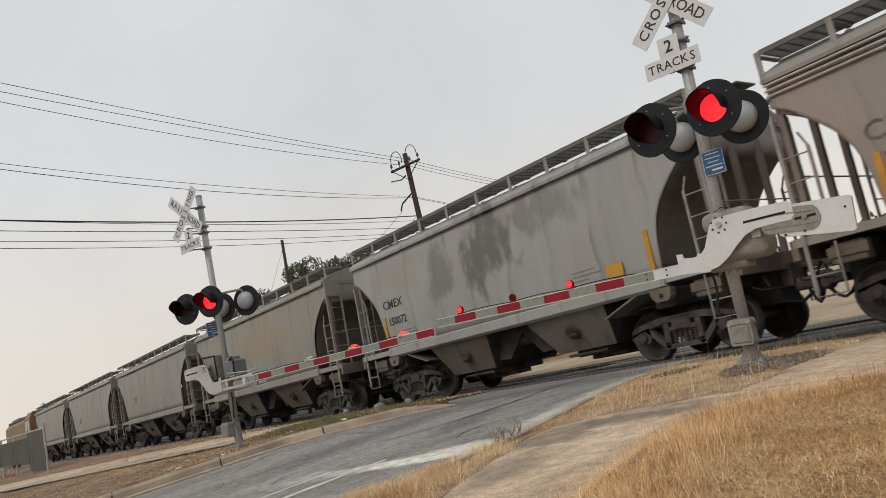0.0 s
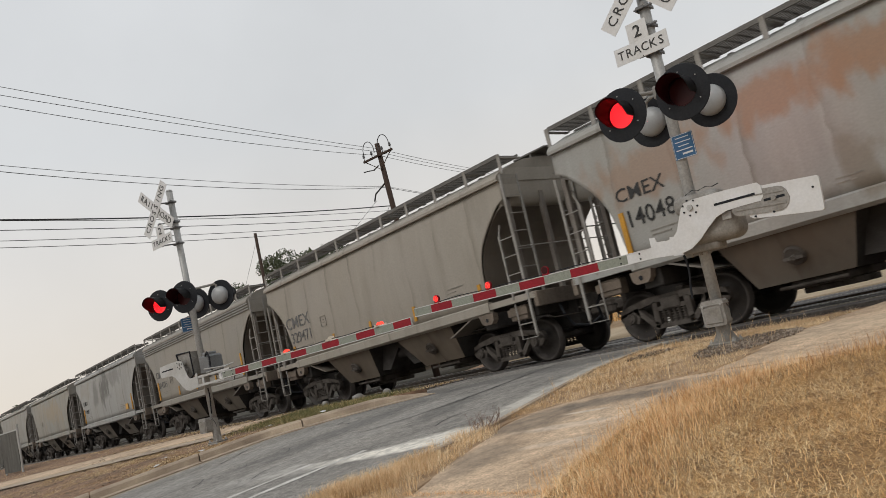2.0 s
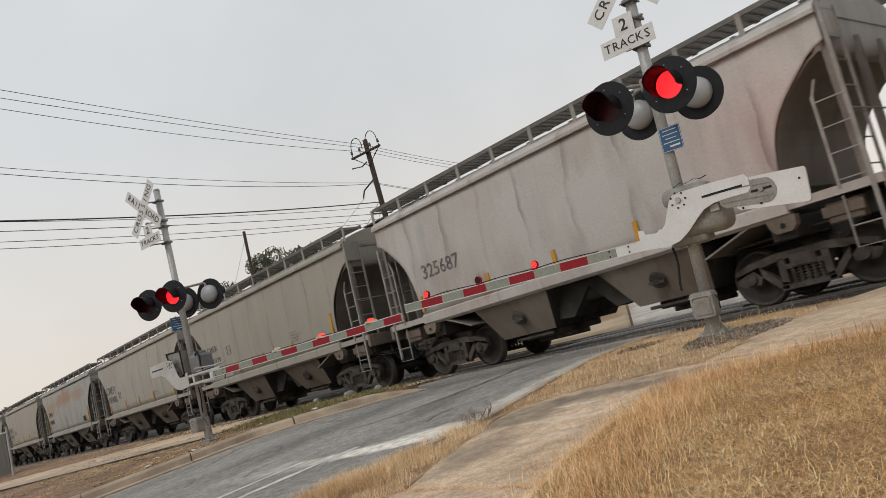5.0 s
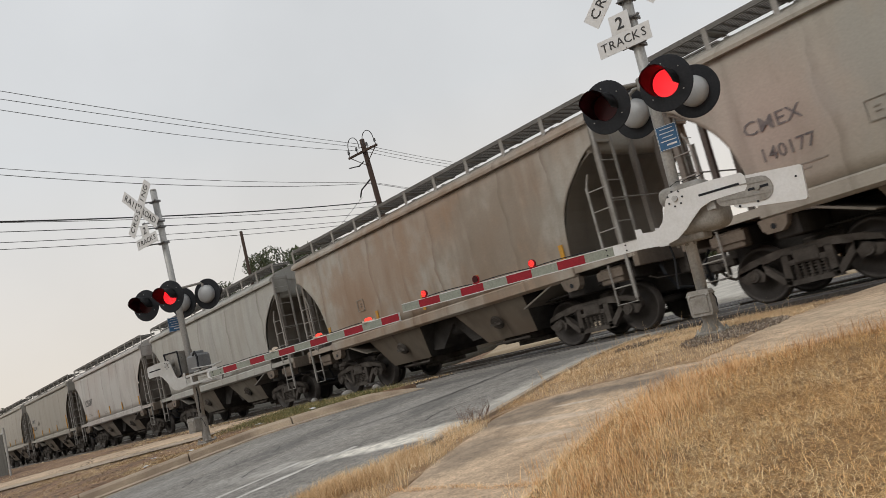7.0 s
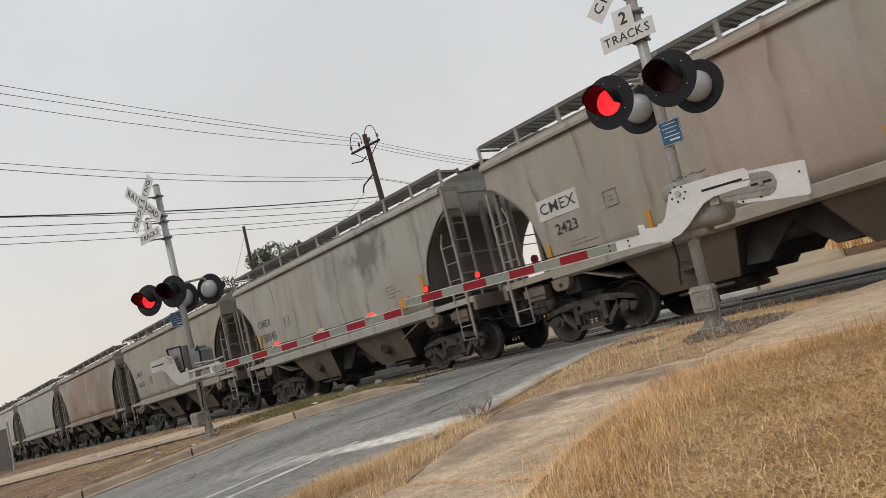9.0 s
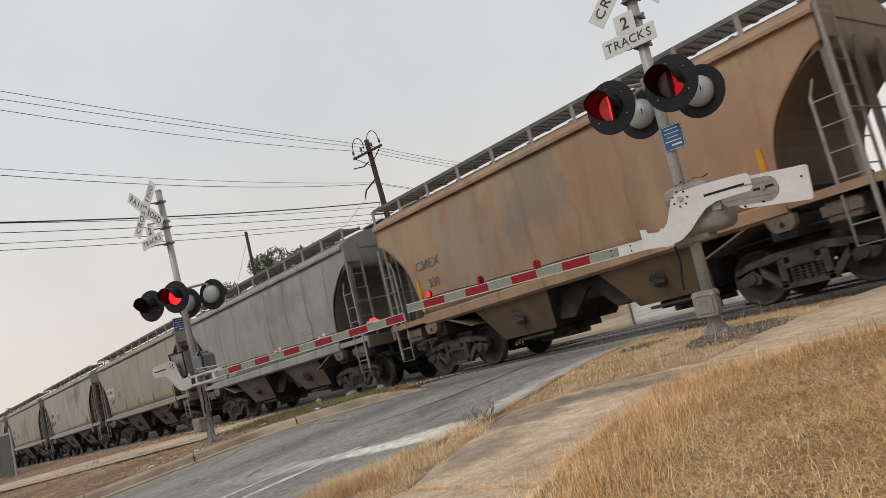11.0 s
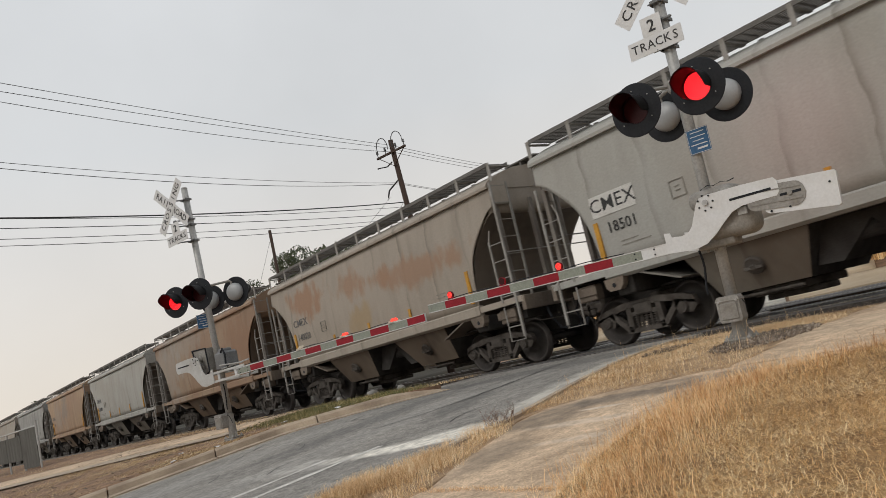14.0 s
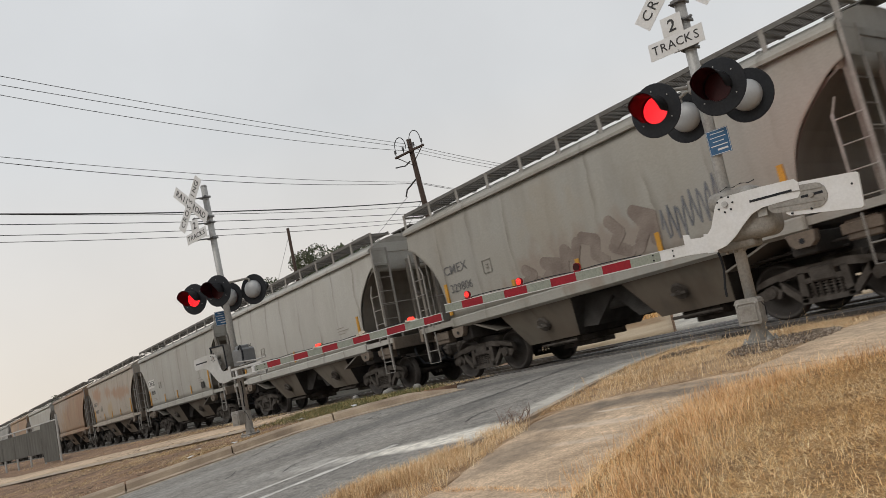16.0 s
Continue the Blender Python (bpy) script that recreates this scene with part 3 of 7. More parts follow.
for v in drive.data.vertices:
    k, x = v.co.y, v.co.x
    v.co.y = 8.15 + 0.27 * (max(x, -34) + 18.5) - 1.7 + 1.7 * k
    v.co.z = (lie(x, v.co.y) + 0.15) - (0.2 if v.index >= 240 else 0.0)

strip = sheet("gutter", span(0, 1, 30), span(0, 1, 6), lambda x, y: 0.0, M_KERB, 0.0, "narrow strip of grey worn concrete along the path", "gutter", xfun=lambda k: (-60, -16.6))
for v in strip.data.vertices:
    k, x = v.co.y, v.co.x
    v.co.y = 8.15 + 0.27 * (max(x, -34) + 18.5) - 2.45 + 0.74 * k
    v.co.z = lie(x, v.co.y) + 0.150 + 0.008 * noise.noise((x, v.co.y, 2))

# kerb in cast lengths with open joints
kerb = thing("kerb", "weathered concrete kerb with open joints and a rounded nose", "kerb", kind="structure")
kerb_ys = span(-6, 8.65, 9)
for y0, y1 in zip(kerb_ys, kerb_ys[1:]):
    bm = bm_new()
    prev = None
    for y in span(y0 + 0.012, y1 - 0.012, 9):
        x, z = kerb_x(y), lie(0, y)
        drop = max(0.0, y - 8.0) * 0.17
        ring = [bm.verts.new((x + dx, y - 0.25 * dx, z + dz)) for dx, dz in
                ((0.34, -0.1), (0.34, 0.012), (0.02, 0.02), (0.0, 0.11 - drop), (-0.04, 0.145 - drop), (-0.16, 0.15 - drop), (-0.18, -0.1))]
        if prev:
            for i in range(6):
                bm.faces.new((prev[i], ring[i], ring[i + 1], prev[i + 1]))
        else:
            bm.faces.new(ring)
        prev = ring
    bm.faces.new(prev[::-1])
    bmesh.ops.recalc_face_normals(bm, faces=bm.faces[:])
    part("kerb_length", bm, M_KERB, kerb)

# right-hand kerb edge, low and half buried
bm = bm_new()
prev = None
for y in span(-5, 9.8, 40):
    x, z = road_right(y), lie(0, y)
    ring = [bm.verts.new((x + dx, y, z + dz)) for dx, dz in ((-0.02, -0.1), (0.0, 0.03), (0.03, 0.05), (0.13, 0.05), (0.14, -0.1))]
    if prev:
        for i in range(4):
            bm.faces.new((prev[i], ring[i], ring[i + 1], prev[i + 1]))
    prev = ring
bmesh.ops.recalc_face_normals(bm, faces=bm.faces[:])
tagged(part("kerb", bm, M_KERB), "low worn concrete edging half buried in dry grass", "kerb", kind="structure")


def ribbon(bm, pts, width, z_off):
    """A thin strip along the ground."""
    prev = None
    for i, (x, y) in enumerate(pts):
        a, b = pts[max(0, i - 1)], pts[min(len(pts) - 1, i + 1)]
        d = Vector((b[0] - a[0], b[1] - a[1])).normalized()
        w = width * (0.6 + 0.7 * abs(noise.noise((x * 2, y * 2, 9))))
        q = [bm.verts.new((x - d.y * w * s, y + d.x * w * s, lie(x, y) + 0.005 * noise.noise((x * 0.8, y * 0.5, 0)) + z_off)) for s in (0.5, -0.5)]
        if prev:
            bm.faces.new((prev[0], prev[1], q[1], q[0]))
        prev = q


for x0, x1, yend in ((-8.62, -8.42, 4.3), (-7.95, -7.85, 4.7)):  # two painted lines
    bm = bm_new()
    ribbon(bm, [(x0 + (x1 - x0) * (y + 4) / 8.3, y) for y in span(-4, yend, 80)], 0.15, 0.004)
    tagged(part("road_marking", bm, M_LINE), "worn white painted line on the road", "road marking", "road markings", "structure")

rnd = random.Random(5)
bm = bm_new()
for k in range(34):
    x, y = rnd.uniform(-13.2, -7.4), rnd.uniform(3.5, 10.8)
    ang = rnd.choice([1.9, 2.1, 1.75, 0.3, 2.5]) + rnd.uniform(-0.25, 0.25)
    pts = []
    for i in range(rnd.randint(8, 30)):
        pts.append((x, y))
        ang += rnd.uniform(-0.35, 0.35)
        x, y = x + 0.05 * math.cos(ang), y + 0.05 * math.sin(ang)
    ribbon(bm, pts, rnd.uniform(0.008, 0.028), 0.0045)
main = [Vector(p) for p in ((-9.55, 5.6), (-9.1, 6.15), (-8.85, 6.9), (-8.95, 7.7), (-9.3, 8.6), (-9.8, 9.6), (-10.3, 10.8))]
fine = []
for a, b in zip(main, main[1:]):
    fine += [tuple(a.lerp(b, i / 12) + Vector((0.035 * noise.noise((a.x + i * 0.3, a.y, 3)), 0))) for i in range(12)]
ribbon(bm, fine, 0.045, 0.005)
ribbon(bm, [(p[0] - 0.06 - 0.05 * noise.noise((i * 0.2, 1, 0)), p[1]) for i, p in enumerate(fine[20:56])], 0.022, 0.0052)
ribbon(bm, [(-12.9 + 0.09 * i, 9.4 + 0.02 * i + 0.03 * noise.noise((i * 0.3, 2, 0))) for i in range(50)], 0.03, 0.005)
tagged(part("road_cracks", bm, M_TAR), "black tar-filled cracks in the asphalt", "cracks", kind="stuff")


# ------------------------------------------------------------------ railway
def railway(yc):
    for s in (-1, 1):
        bm = bm_new()
        y = yc + s * 0.7525
        z = RAIL_TOP
        prof = [(-0.07, z - 0.17), (0.07, z - 0.17), (0.07, z - 0.155), (0.012, z - 0.13), (0.012, z - 0.04), (0.035, z - 0.03), (0.035, z - 0.004), (0.028, z),
                (-0.028, z), (-0.035, z - 0.004), (-0.035, z - 0.03), (-0.012, z - 0.04), (-0.012, z - 0.13), (-0.07, z - 0.155)]
        prism(bm, [(y + a, b) for a, b in prof], "x", -400, 120)
        tagged(part("rail", bm, M_RAIL), "worn steel rail with a bright running surface", "rail", "rails", "structure")


for yc in (TRACK_Y, TRACK_Y + 4.4):
    railway(yc)
    bm = bm_new()
    for a, b in ((-400, -14.6), (1.2, 120)):
        lead = [(yc - 4.5, 0.50), (yc - 4.3, 0.66), (yc - 2.2, 0.685)] if a < -100 and yc < 14 else [(yc - 2.2, 0.40)]
        prism(bm, lead + [(yc - 1.5, RAIL_TOP - 0.14), (yc + 1.5, RAIL_TOP - 0.14), (yc + 2.2, 0.40)], "x", a, b)
    tagged(part("ballast_bed", bm, M_BALLAST), "crushed stone ballast under the track, darkened for train shade", "ballast", kind="stuff")
    crossing = thing("crossing_panels", "dark rubber and timber crossing panels between the rails", "crossing panels", kind="structure")
    for y0, y1 in ((yc - 1.5, yc - 0.86), (yc - 0.62, yc + 0.62), (yc + 0.86, yc + 1.5)):
        for i in range(6):
            bm = bm_new()
            box(bm, -14.5 + i * 2.6 + 0.01, -14.5 + (i + 1) * 2.6 - 0.01, y0, y1, RAIL_TOP - 0.15, RAIL_TOP - 0.006 - 0.004 * (i % 2), 0.012)
            part("panel", bm, M_PLANK, crossing)
    bm = bm_new()
    prism(bm, [(yc - 1.52, 0.4), (yc - 1.52, LEVEL + 0.004), (yc + 1.52, LEVEL + 0.004), (yc + 1.52, 0.4)], "x", -14.5, 1.1)
    part("panel_bed", bm, M_BALLAST, crossing)

# sleepers seen beside the near track
bm = bm_new()
for i in range(160):
    x = -15.2 - i * 0.55
    box(bm, x - 0.11, x + 0.11, TRACK_Y - 1.3, TRACK_Y + 1.3, RAIL_TOP - 0.3, RAIL_TOP - 0.165)
tagged(part("sleepers", bm, M_POLE), "dark timber sleepers in the ballast", "sleepers", kind="stuff")


# ------------------------------------------------------------------ dead grass
def blades(name, xy, length, lean, width, material, label, category, lift, seed, curl=(0.6, 1.25), mesh_up=0.0):
    """Grass as thin bent blades, standing at xy; lean 0 is upright and 1 lies flat."""
    g = np.random.default_rng(seed)
    n = len(xy)
    x, y = xy[:, 0], xy[:, 1]
    z = lift + lie_np(y) + g.uniform(0, 1, n) * mesh_up
    L = length * g.uniform(0.45, 1.25, n)
    a = g.uniform(0, 2 * np.pi, n)
    tilt = np.clip(lean + g.normal(0, 0.22, n), 0.02, 1.0) * np.pi / 2
    d = np.stack([np.cos(a), np.sin(a)], 1)
    side = np.stack([-d[:, 1], d[:, 0]], 1) * (width * g.uniform(0.6, 1.3, n))[:, None] / 2
    up1, out1 = L * 0.55 * np.cos(tilt * curl[0]), L * 0.55 * np.sin(tilt * curl[0])
    up2, out2 = up1 + L * 0.45 * np.cos(tilt * curl[1]), out1 + L * 0.45 * np.sin(tilt * curl[1])
    up2 = np.maximum(up2, 0.004)
    base = np.stack([x, y, z], 1)
    v = np.zeros((n, 5, 3))
    v[:, 0], v[:, 1], v[:, 2], v[:, 3], v[:, 4] = base, base, base, base, base
    v[:, 0, :2] -= side
    v[:, 1, :2] += side
    v[:, 2, :2] += d * out1[:, None] + side * 0.8
    v[:, 3, :2] += d * out1[:, None] - side * 0.8
    v[:, 2, 2] += up1
    v[:, 3, 2] += up1
    v[:, 4, :2] += d * out2[:, None]
    v[:, 4, 2] += up2
    idx = (np.arange(n) * 5)[:, None] + np.array([0, 1, 2, 0, 2, 3, 3, 2, 4])
    me = bpy.data.meshes.new(name)
    me.vertices.add(n * 5)
    me.vertices.foreach_set("co", v.reshape(-1))
    me.loops.add(n * 9)
    me.loops.foreach_set("vertex_index", idx.reshape(-1).astype(np.int32))
    me.polygons.add(n * 3)
    me.polygons.foreach_set("loop_start", (np.arange(n * 3) * 3).astype(np.int32))
    me.update(calc_edges=True)
    me.materials.append(material)
    ob = new(name, me)
    return tagged(ob, label, category, kind="stuff")


def scatter(seed, n, x0, x1, y0, y1, keep):
    """Random places in a stretch of ground, thinned by keep(x, y) from 0 to 1."""
    g = np.random.default_rng(seed)
    p = np.stack([g.uniform(x0, x1, n), g.uniform(y0, y1, n)], 1)
    k = np.clip(keep(p[:, 0], p[:, 1]), 0, 1)
    return p[g.uniform(0, 1, n) < k]


def patchy(x, y, s, seed=0.0):
    """Uneven patches from 0 to 1: two scales of smoothed random cells."""
    def cells(u, v, k):
        i, j = np.floor(u), np.floor(v)
        fu, fv = u - i, v - j
        fu, fv = fu * fu * (3 - 2 * fu), fv * fv * (3 - 2 * fv)

        def h(a, b):
            q = np.sin(a * 127.1 + b * 311.7 + k * 74.7) * 43758.5453
            return q - np.floor(q)
        return (h(i, j) * (1 - fu) + h(i + 1, j) * fu) * (1 - fv) + (h(i, j + 1) * (1 - fu) + h(i + 1, j + 1) * fu) * fv
    r = 0.62 * cells(x * s * 0.55, y * s * 0.55, seed + 1) + 0.38 * cells(x * s * 1.7, y * s * 1.7, seed + 2)
    return np.clip((r - 0.22) / 0.56, 0, 1)


lawn = scatter(1, 430000, -4.6, 0.6, 1.6, 7.2, lambda x, y: (x > lawn_edge(y)) * (0.35 + 0.65 * patchy(x, y, 3.1)) * np.clip(1.6 - 0.14 * y, 0.5, 1))
blades("lawn_grass", lawn, 0.062, 0.93, 0.0023, M_STRAW, "flattened dead straw-coloured lawn grass", "grass", 0.055, 2, (0.98, 1.03), 0.035)
rest = scatter(25, 150000, -2.8, 7.0, -5.0, 6.2, lambda x, y: (x > lawn_edge(y)) * ((y < 1.6) | (x > 0.6)) * (0.35 + 0.65 * patchy(x, y, 3.1)))
blades("lawn_grass", rest, 0.09, 0.93, 0.005, M_STRAW, "flattened dead straw-coloured lawn grass", "grass", 0.055, 26, (0.98, 1.03), 0.03)
wisp = scatter(21, 14000, -4.4, 0.6, 1.6, 7.0, lambda x, y: (x > lawn_edge(y) + 0.2) * patchy(x, y, 2.3, 0.6) ** 2)
blades("lawn_grass", wisp, 0.08, 0.72, 0.0024, M_STRAW, "scattered standing wisps of dead lawn grass", "grass", 0.055, 22)
edge = scatter(3, 120000, -4.8, -0.6, 1.6, 6.6, lambda x, y: np.clip(1.0 - np.abs(x - lawn_edge(y) - 0.38) / 0.62, 0, 1) ** 1.2 * (0.15 + 0.85 * patchy(x, y, 3.4, 1.0)))
blades("tall_dead_grass", edge, 0.165, 0.52, 0.0026, M_TUFT, "tall dry tufts of golden grass along the footpath", "grass", 0.05, 4)
def rr_np(y):
    return -6.06 - 0.30 * np.maximum(0, y - 5.0)


def wl_np(y):
    return np.interp(y, (-4, 3.24, 3.96, 4.5, 5.0, 5.4, 5.8, 6.03, 6.25, 6.4), (-4.7, -4.93, -5.33, -5.55, -5.82, -5.88, -5.5, -4.8, -4.35, -4.15))


bare = lambda x, y: ((x + 4.62) / 0.6) ** 2 + ((y - 7.55) / 0.68) ** 2 > 1
verge = scatter(5, 150000, -8.0, -4.1, 1.5, 9.2, lambda x, y: (x > rr_np(y) + 0.12 + 0.06 * np.sin(y * 9)) * (x < wl_np(y) + 0.1 * np.sin(y * 7)) * np.clip(1.4 - 0.16 * np.maximum(0, y - 6), 0, 1)
                * (0.12 + 0.88 * patchy(x, y, 3.6, 2.0) ** 2.0) * bare(x, y))
blades("verge_grass", verge, 0.085, 0.78, 0.0028, M_PALESTRAW, "thin bleached grass on the narrow verge", "grass", 0.02, 6)
tall = scatter(23, 900, -7.0, -4.4, 5.5, 8.8, lambda x, y: (x > rr_np(y) + 0.2) * (x < wl_np(y) - 0.1) * patchy(x, y, 3.0, 2.5) ** 2)
blades("tall_dead_grass", tall, 0.28, 0.34, 0.003, M_PALESTRAW, "single long bleached grass stalks by the signal", "grass", 0.02, 24)
tuft = scatter(7, 110000, -6.3, -4.7, 1.5, 5.0, lambda x, y: (x > rr_np(y) - 0.06 + 0.10 * np.sin(y * 5.3)) * (x < wl_np(y) + 0.05 * np.sin(y * 8)) * np.clip((5.0 - y) / 0.7, 0, 1)
               * patchy(x, y, 3.4, 3.0) ** 1.3)
blades("tall_dead_grass", tuft, 0.125, 0.46, 0.0026, M_PALESTRAW, "dry grass tufts beside the gutter", "grass", 0.02, 8)
seam = scatter(27, 5200, -5.0, -3.3, 3.14, 3.30, lambda x, y: np.clip(1 - np.abs(y - 3.22 - 0.02 * np.sin(x * 7)) / 0.05, 0, 1) * (0.2 + 0.8 * patchy(x, y, 5.0, 8.0)))
blades("tall_dead_grass", seam, 0.035, 0.7, 0.0026, M_TUFT, "short dry grass in the joint between slabs", "grass", 0.03, 28)
left = scatter(9, 260000, -34, -11.5, 2.2, 9.3, lambda x, y: (x < ROAD_LEFT + np.maximum(0, y - 6.3) * 0.85 - 0.2) * patchy(x, y, 1.1, 4.0) ** 1.4
               * np.clip(1.1 + (x + 14) / 14, 0.12, 1) * (1 - 0.97 * (np.abs(y - (7.4 + 0.27 * (x + 18.5))) < 0.85) * (x < -16.3)))
blades("verge_grass", left, 0.07, 0.85, 0.0055, M_DULL, "short dead grass on the raised verge", "grass", 0.11, 10)
green = scatter(11, 30000, -16.5, -11.0, 6.3, 8.7, lambda x, y: (x < ROAD_LEFT + np.maximum(0, y - 6.3) * 0.85 - 0.18) * np.clip((y - 6.4) / 1.0, 0, 1) * (0.2 + 0.8 * patchy(x, y, 3.0, 5.0)))
blades("green_grass", green, 0.11, 0.35, 0.006, M_GREEN, "short green grass at the verge's end", "grass", 0.11, 12)
fardry = scatter(13, 16000, -70, -15, 5.0, 8.7, lambda x, y: patchy(x, y, 1.1, 6.0) ** 1.5 * (y > 8.35 + 0.27 * (np.maximum(x, -34) + 18.5)))
blades("verge_grass", fardry, 0.09, 0.55, 0.012, M_DULL, "dry grass between the path and the railway", "grass", 0.08, 14)
bank = scatter(15, 90000, -36, 2.0, 23.2, 36.0, lambda x, y: ((x > -0.45 * y + 0.25 * np.sin(y * 3)) | (x < -0.80 * y)) * (0.4 + 0.6 * patchy(x, y, 0.8, 7.0)))
blades("tall_dead_grass", bank, 0.62, 0.3, 0.03, M_STRAW, "tall yellow grass bank beyond the railway", "grass", 0.25, 16)

# fallen leaves and scraps on the left verge
bm = bm_new()
rnd = random.Random(31)
for i in range(2600):
    x, y = rnd.uniform(-26, -13.2), rnd.uniform(2.6, 8.6)
    if x > kerb_x(y) - 0.2 or noise.noise((x * 0.8, y * 0.8, 7)) < -0.05:
        continue
    a, s = rnd.uniform(0, 6.28), rnd.uniform(0.015, 0.05)
    z = lie(x, y) + 0.135 + rnd.uniform(0, 0.02)
    q = [(math.cos(a + k) * s * w, math.sin(a + k) * s * w, rnd.uniform(0, 0.015)) for k, w in ((0, 1), (1.6, 0.5), (3.14, 1), (4.7, 0.5))]
    bm.faces.new([bm.verts.new((x + u, y + v, z + w)) for u, v, w in q])
tagged(part("leaf_litter", bm, M_BARK), "brown fallen leaves and scraps on the verge", "leaf litter", kind="stuff")

# gravel patch round the near signal's foot
def pebbles(name, spots, sizes, material, label, seed):
    """Loose stones: one low-poly pebble turned and flattened at each spot."""
    rn = random.Random(seed)
    bm = bm_new()
    bmesh.ops.create_icosphere(bm, subdivisions=1, radius=1.0)
    bm.verts.ensure_lookup_table()
    shape = [v.co.copy() for v in bm.verts]
    tris = [[v.index for v in f.verts] for f in bm.faces]
    bm.free()
    verts, faces = [], []
    for x, y, z in spots:
        s = rn.choice(sizes)
        m = Matrix.Translation((x, y, z)) @ Euler((rn.random() * 6, rn.random() * 6, 0)).to_matrix().to_4x4() @ Matrix.Diagonal((1.3 * s, 0.9 * s, 0.6 * s, 1))
        faces += [[k + len(verts) for k in f] for f in tris]
        verts += [tuple(m @ (v * rn.uniform(0.8, 1.1))) for v in shape]
    me = bpy.data.meshes.new(name)
    me.from_pydata(verts, [], faces)
    me.materials.append(material)
    return tagged(new(name, me), label, "gravel", kind="stuff")


rnd = random.Random(9)
spots = []
for i in range(2100):
    a, r = rnd.uniform(0, 6.283), rnd.uniform(0, 1) ** 0.6
    x, y = (-4.62 + 0.55 * r * math.cos(a), 7.55 + 0.62 * r * math.sin(a)) if i < 1650 else (-6.3 + 0.28 * r * math.cos(a), 8.1 + 0.4 * r * math.sin(a))
    spots.append((x, y, lie(x, y) + 0.045))
pebbles("gravel", spots, (0.005, 0.006, 0.008, 0.011, 0.015), M_STONES, "loose brown gravel round the signal's foot", 10)
# stones along the ballast's edge
spots = []
for i in range(2600):
    x = rnd.uniform(-40, -14.7)
    y = 10.35 + abs(rnd.gauss(0, 0.45))
    spots.append((x, y, 0.66 if y < 10.6 else 0.70))
pebbles("gravel", spots, (0.02, 0.028, 0.035, 0.045), M_STONES, "dark ballast stones beside the track", 11)
for k, (x, y, size) in enumerate(((-15.2, 9.95, 0.085), (-16.45, 9.95, 0.10), (-18.0, 9.9, 0.09))):
    bm = bm_new()
    bmesh.ops.create_icosphere(bm, subdivisions=2, radius=size)
    for v in bm.verts:
        v.co *= 1.0 + 0.35 * noise.noise((v.co.x * 9 + k * 3, v.co.y * 9, v.co.z * 9))
        v.co.x *= 1.5
    tagged(part("stone", bm, M_GREYBOX, None, "", pose(x, y, lie(x, y) + 0.13, 0, 0, 70 * k), True), "grey lump of broken concrete beside the track", "stone", "concrete lumps")

# bare twigs of a dead weed at the gutter
bm = bm_new()
for i in range(24):
    a, h = rnd.uniform(0, 6.283), rnd.uniform(0.12, 0.30)
    p0 = Vector((-6.02 + rnd.uniform(-0.10, 0.10), 4.95 + rnd.uniform(-0.12, 0.12), lie(0, 4.95)))
    p1 = p0 + Vector((math.cos(a) * h * 0.45, math.sin(a) * h * 0.45, h * 0.55))
    rod(bm, p0, p1, 0.0026, 0.0017, 4)
    for j in range(4):
        q0 = p0.lerp(p1, rnd.uniform(0.45, 1.0))
        q1 = q0 + Vector((rnd.uniform(-0.09, 0.09), rnd.uniform(-0.09, 0.09), rnd.uniform(0.02, 0.11)))
        rod(bm, q0, q1, 0.0014, 0.0008, 3)
tagged(part("dead_weed", bm, M_WEED), "bare reddish-brown twigs of a dead weed by the gutter", "weed")


# scraps of white litter on the left verge
for k, (x, y) in enumerate(((-14.35, 4.35), (-14.5, 6.6), (-14.2, 5.1), (-15.6, 4.9), (-13.55, 7.3))):
    bm = bm_new()
    rn = random.Random(k + 3)
    grid = [[bm.verts.new((x + 0.05 * i + rn.uniform(-0.015, 0.015), y + 0.04 * j + rn.uniform(-0.015, 0.015), lie(x, y) + 0.15 + rn.uniform(0, 0.035))) for i in range(4)] for j in range(3)]
    for j in range(2):
        for i in range(3):
            bm.faces.new((grid[j][i], grid[j][i + 1], grid[j + 1][i + 1], grid[j + 1][i]))
    tagged(part("paper_scrap", bm, M_WHITE), "crumpled white scrap of paper on the verge", "litter", "litter scraps")


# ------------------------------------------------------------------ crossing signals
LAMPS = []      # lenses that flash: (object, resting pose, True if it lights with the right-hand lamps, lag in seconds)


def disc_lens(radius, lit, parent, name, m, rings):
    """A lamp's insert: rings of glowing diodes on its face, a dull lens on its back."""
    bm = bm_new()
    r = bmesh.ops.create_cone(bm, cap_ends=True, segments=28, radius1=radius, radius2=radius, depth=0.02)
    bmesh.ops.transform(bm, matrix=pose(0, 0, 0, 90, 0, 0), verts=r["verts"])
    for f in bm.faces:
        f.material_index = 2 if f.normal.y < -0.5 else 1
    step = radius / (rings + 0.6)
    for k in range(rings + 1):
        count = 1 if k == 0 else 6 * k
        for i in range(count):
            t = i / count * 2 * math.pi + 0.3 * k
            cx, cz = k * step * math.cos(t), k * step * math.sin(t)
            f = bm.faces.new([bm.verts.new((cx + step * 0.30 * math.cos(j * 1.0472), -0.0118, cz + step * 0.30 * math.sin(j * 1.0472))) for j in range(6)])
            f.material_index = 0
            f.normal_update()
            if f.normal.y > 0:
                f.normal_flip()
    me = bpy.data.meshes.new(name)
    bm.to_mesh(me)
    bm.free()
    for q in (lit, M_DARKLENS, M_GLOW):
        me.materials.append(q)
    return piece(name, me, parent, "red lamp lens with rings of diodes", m)


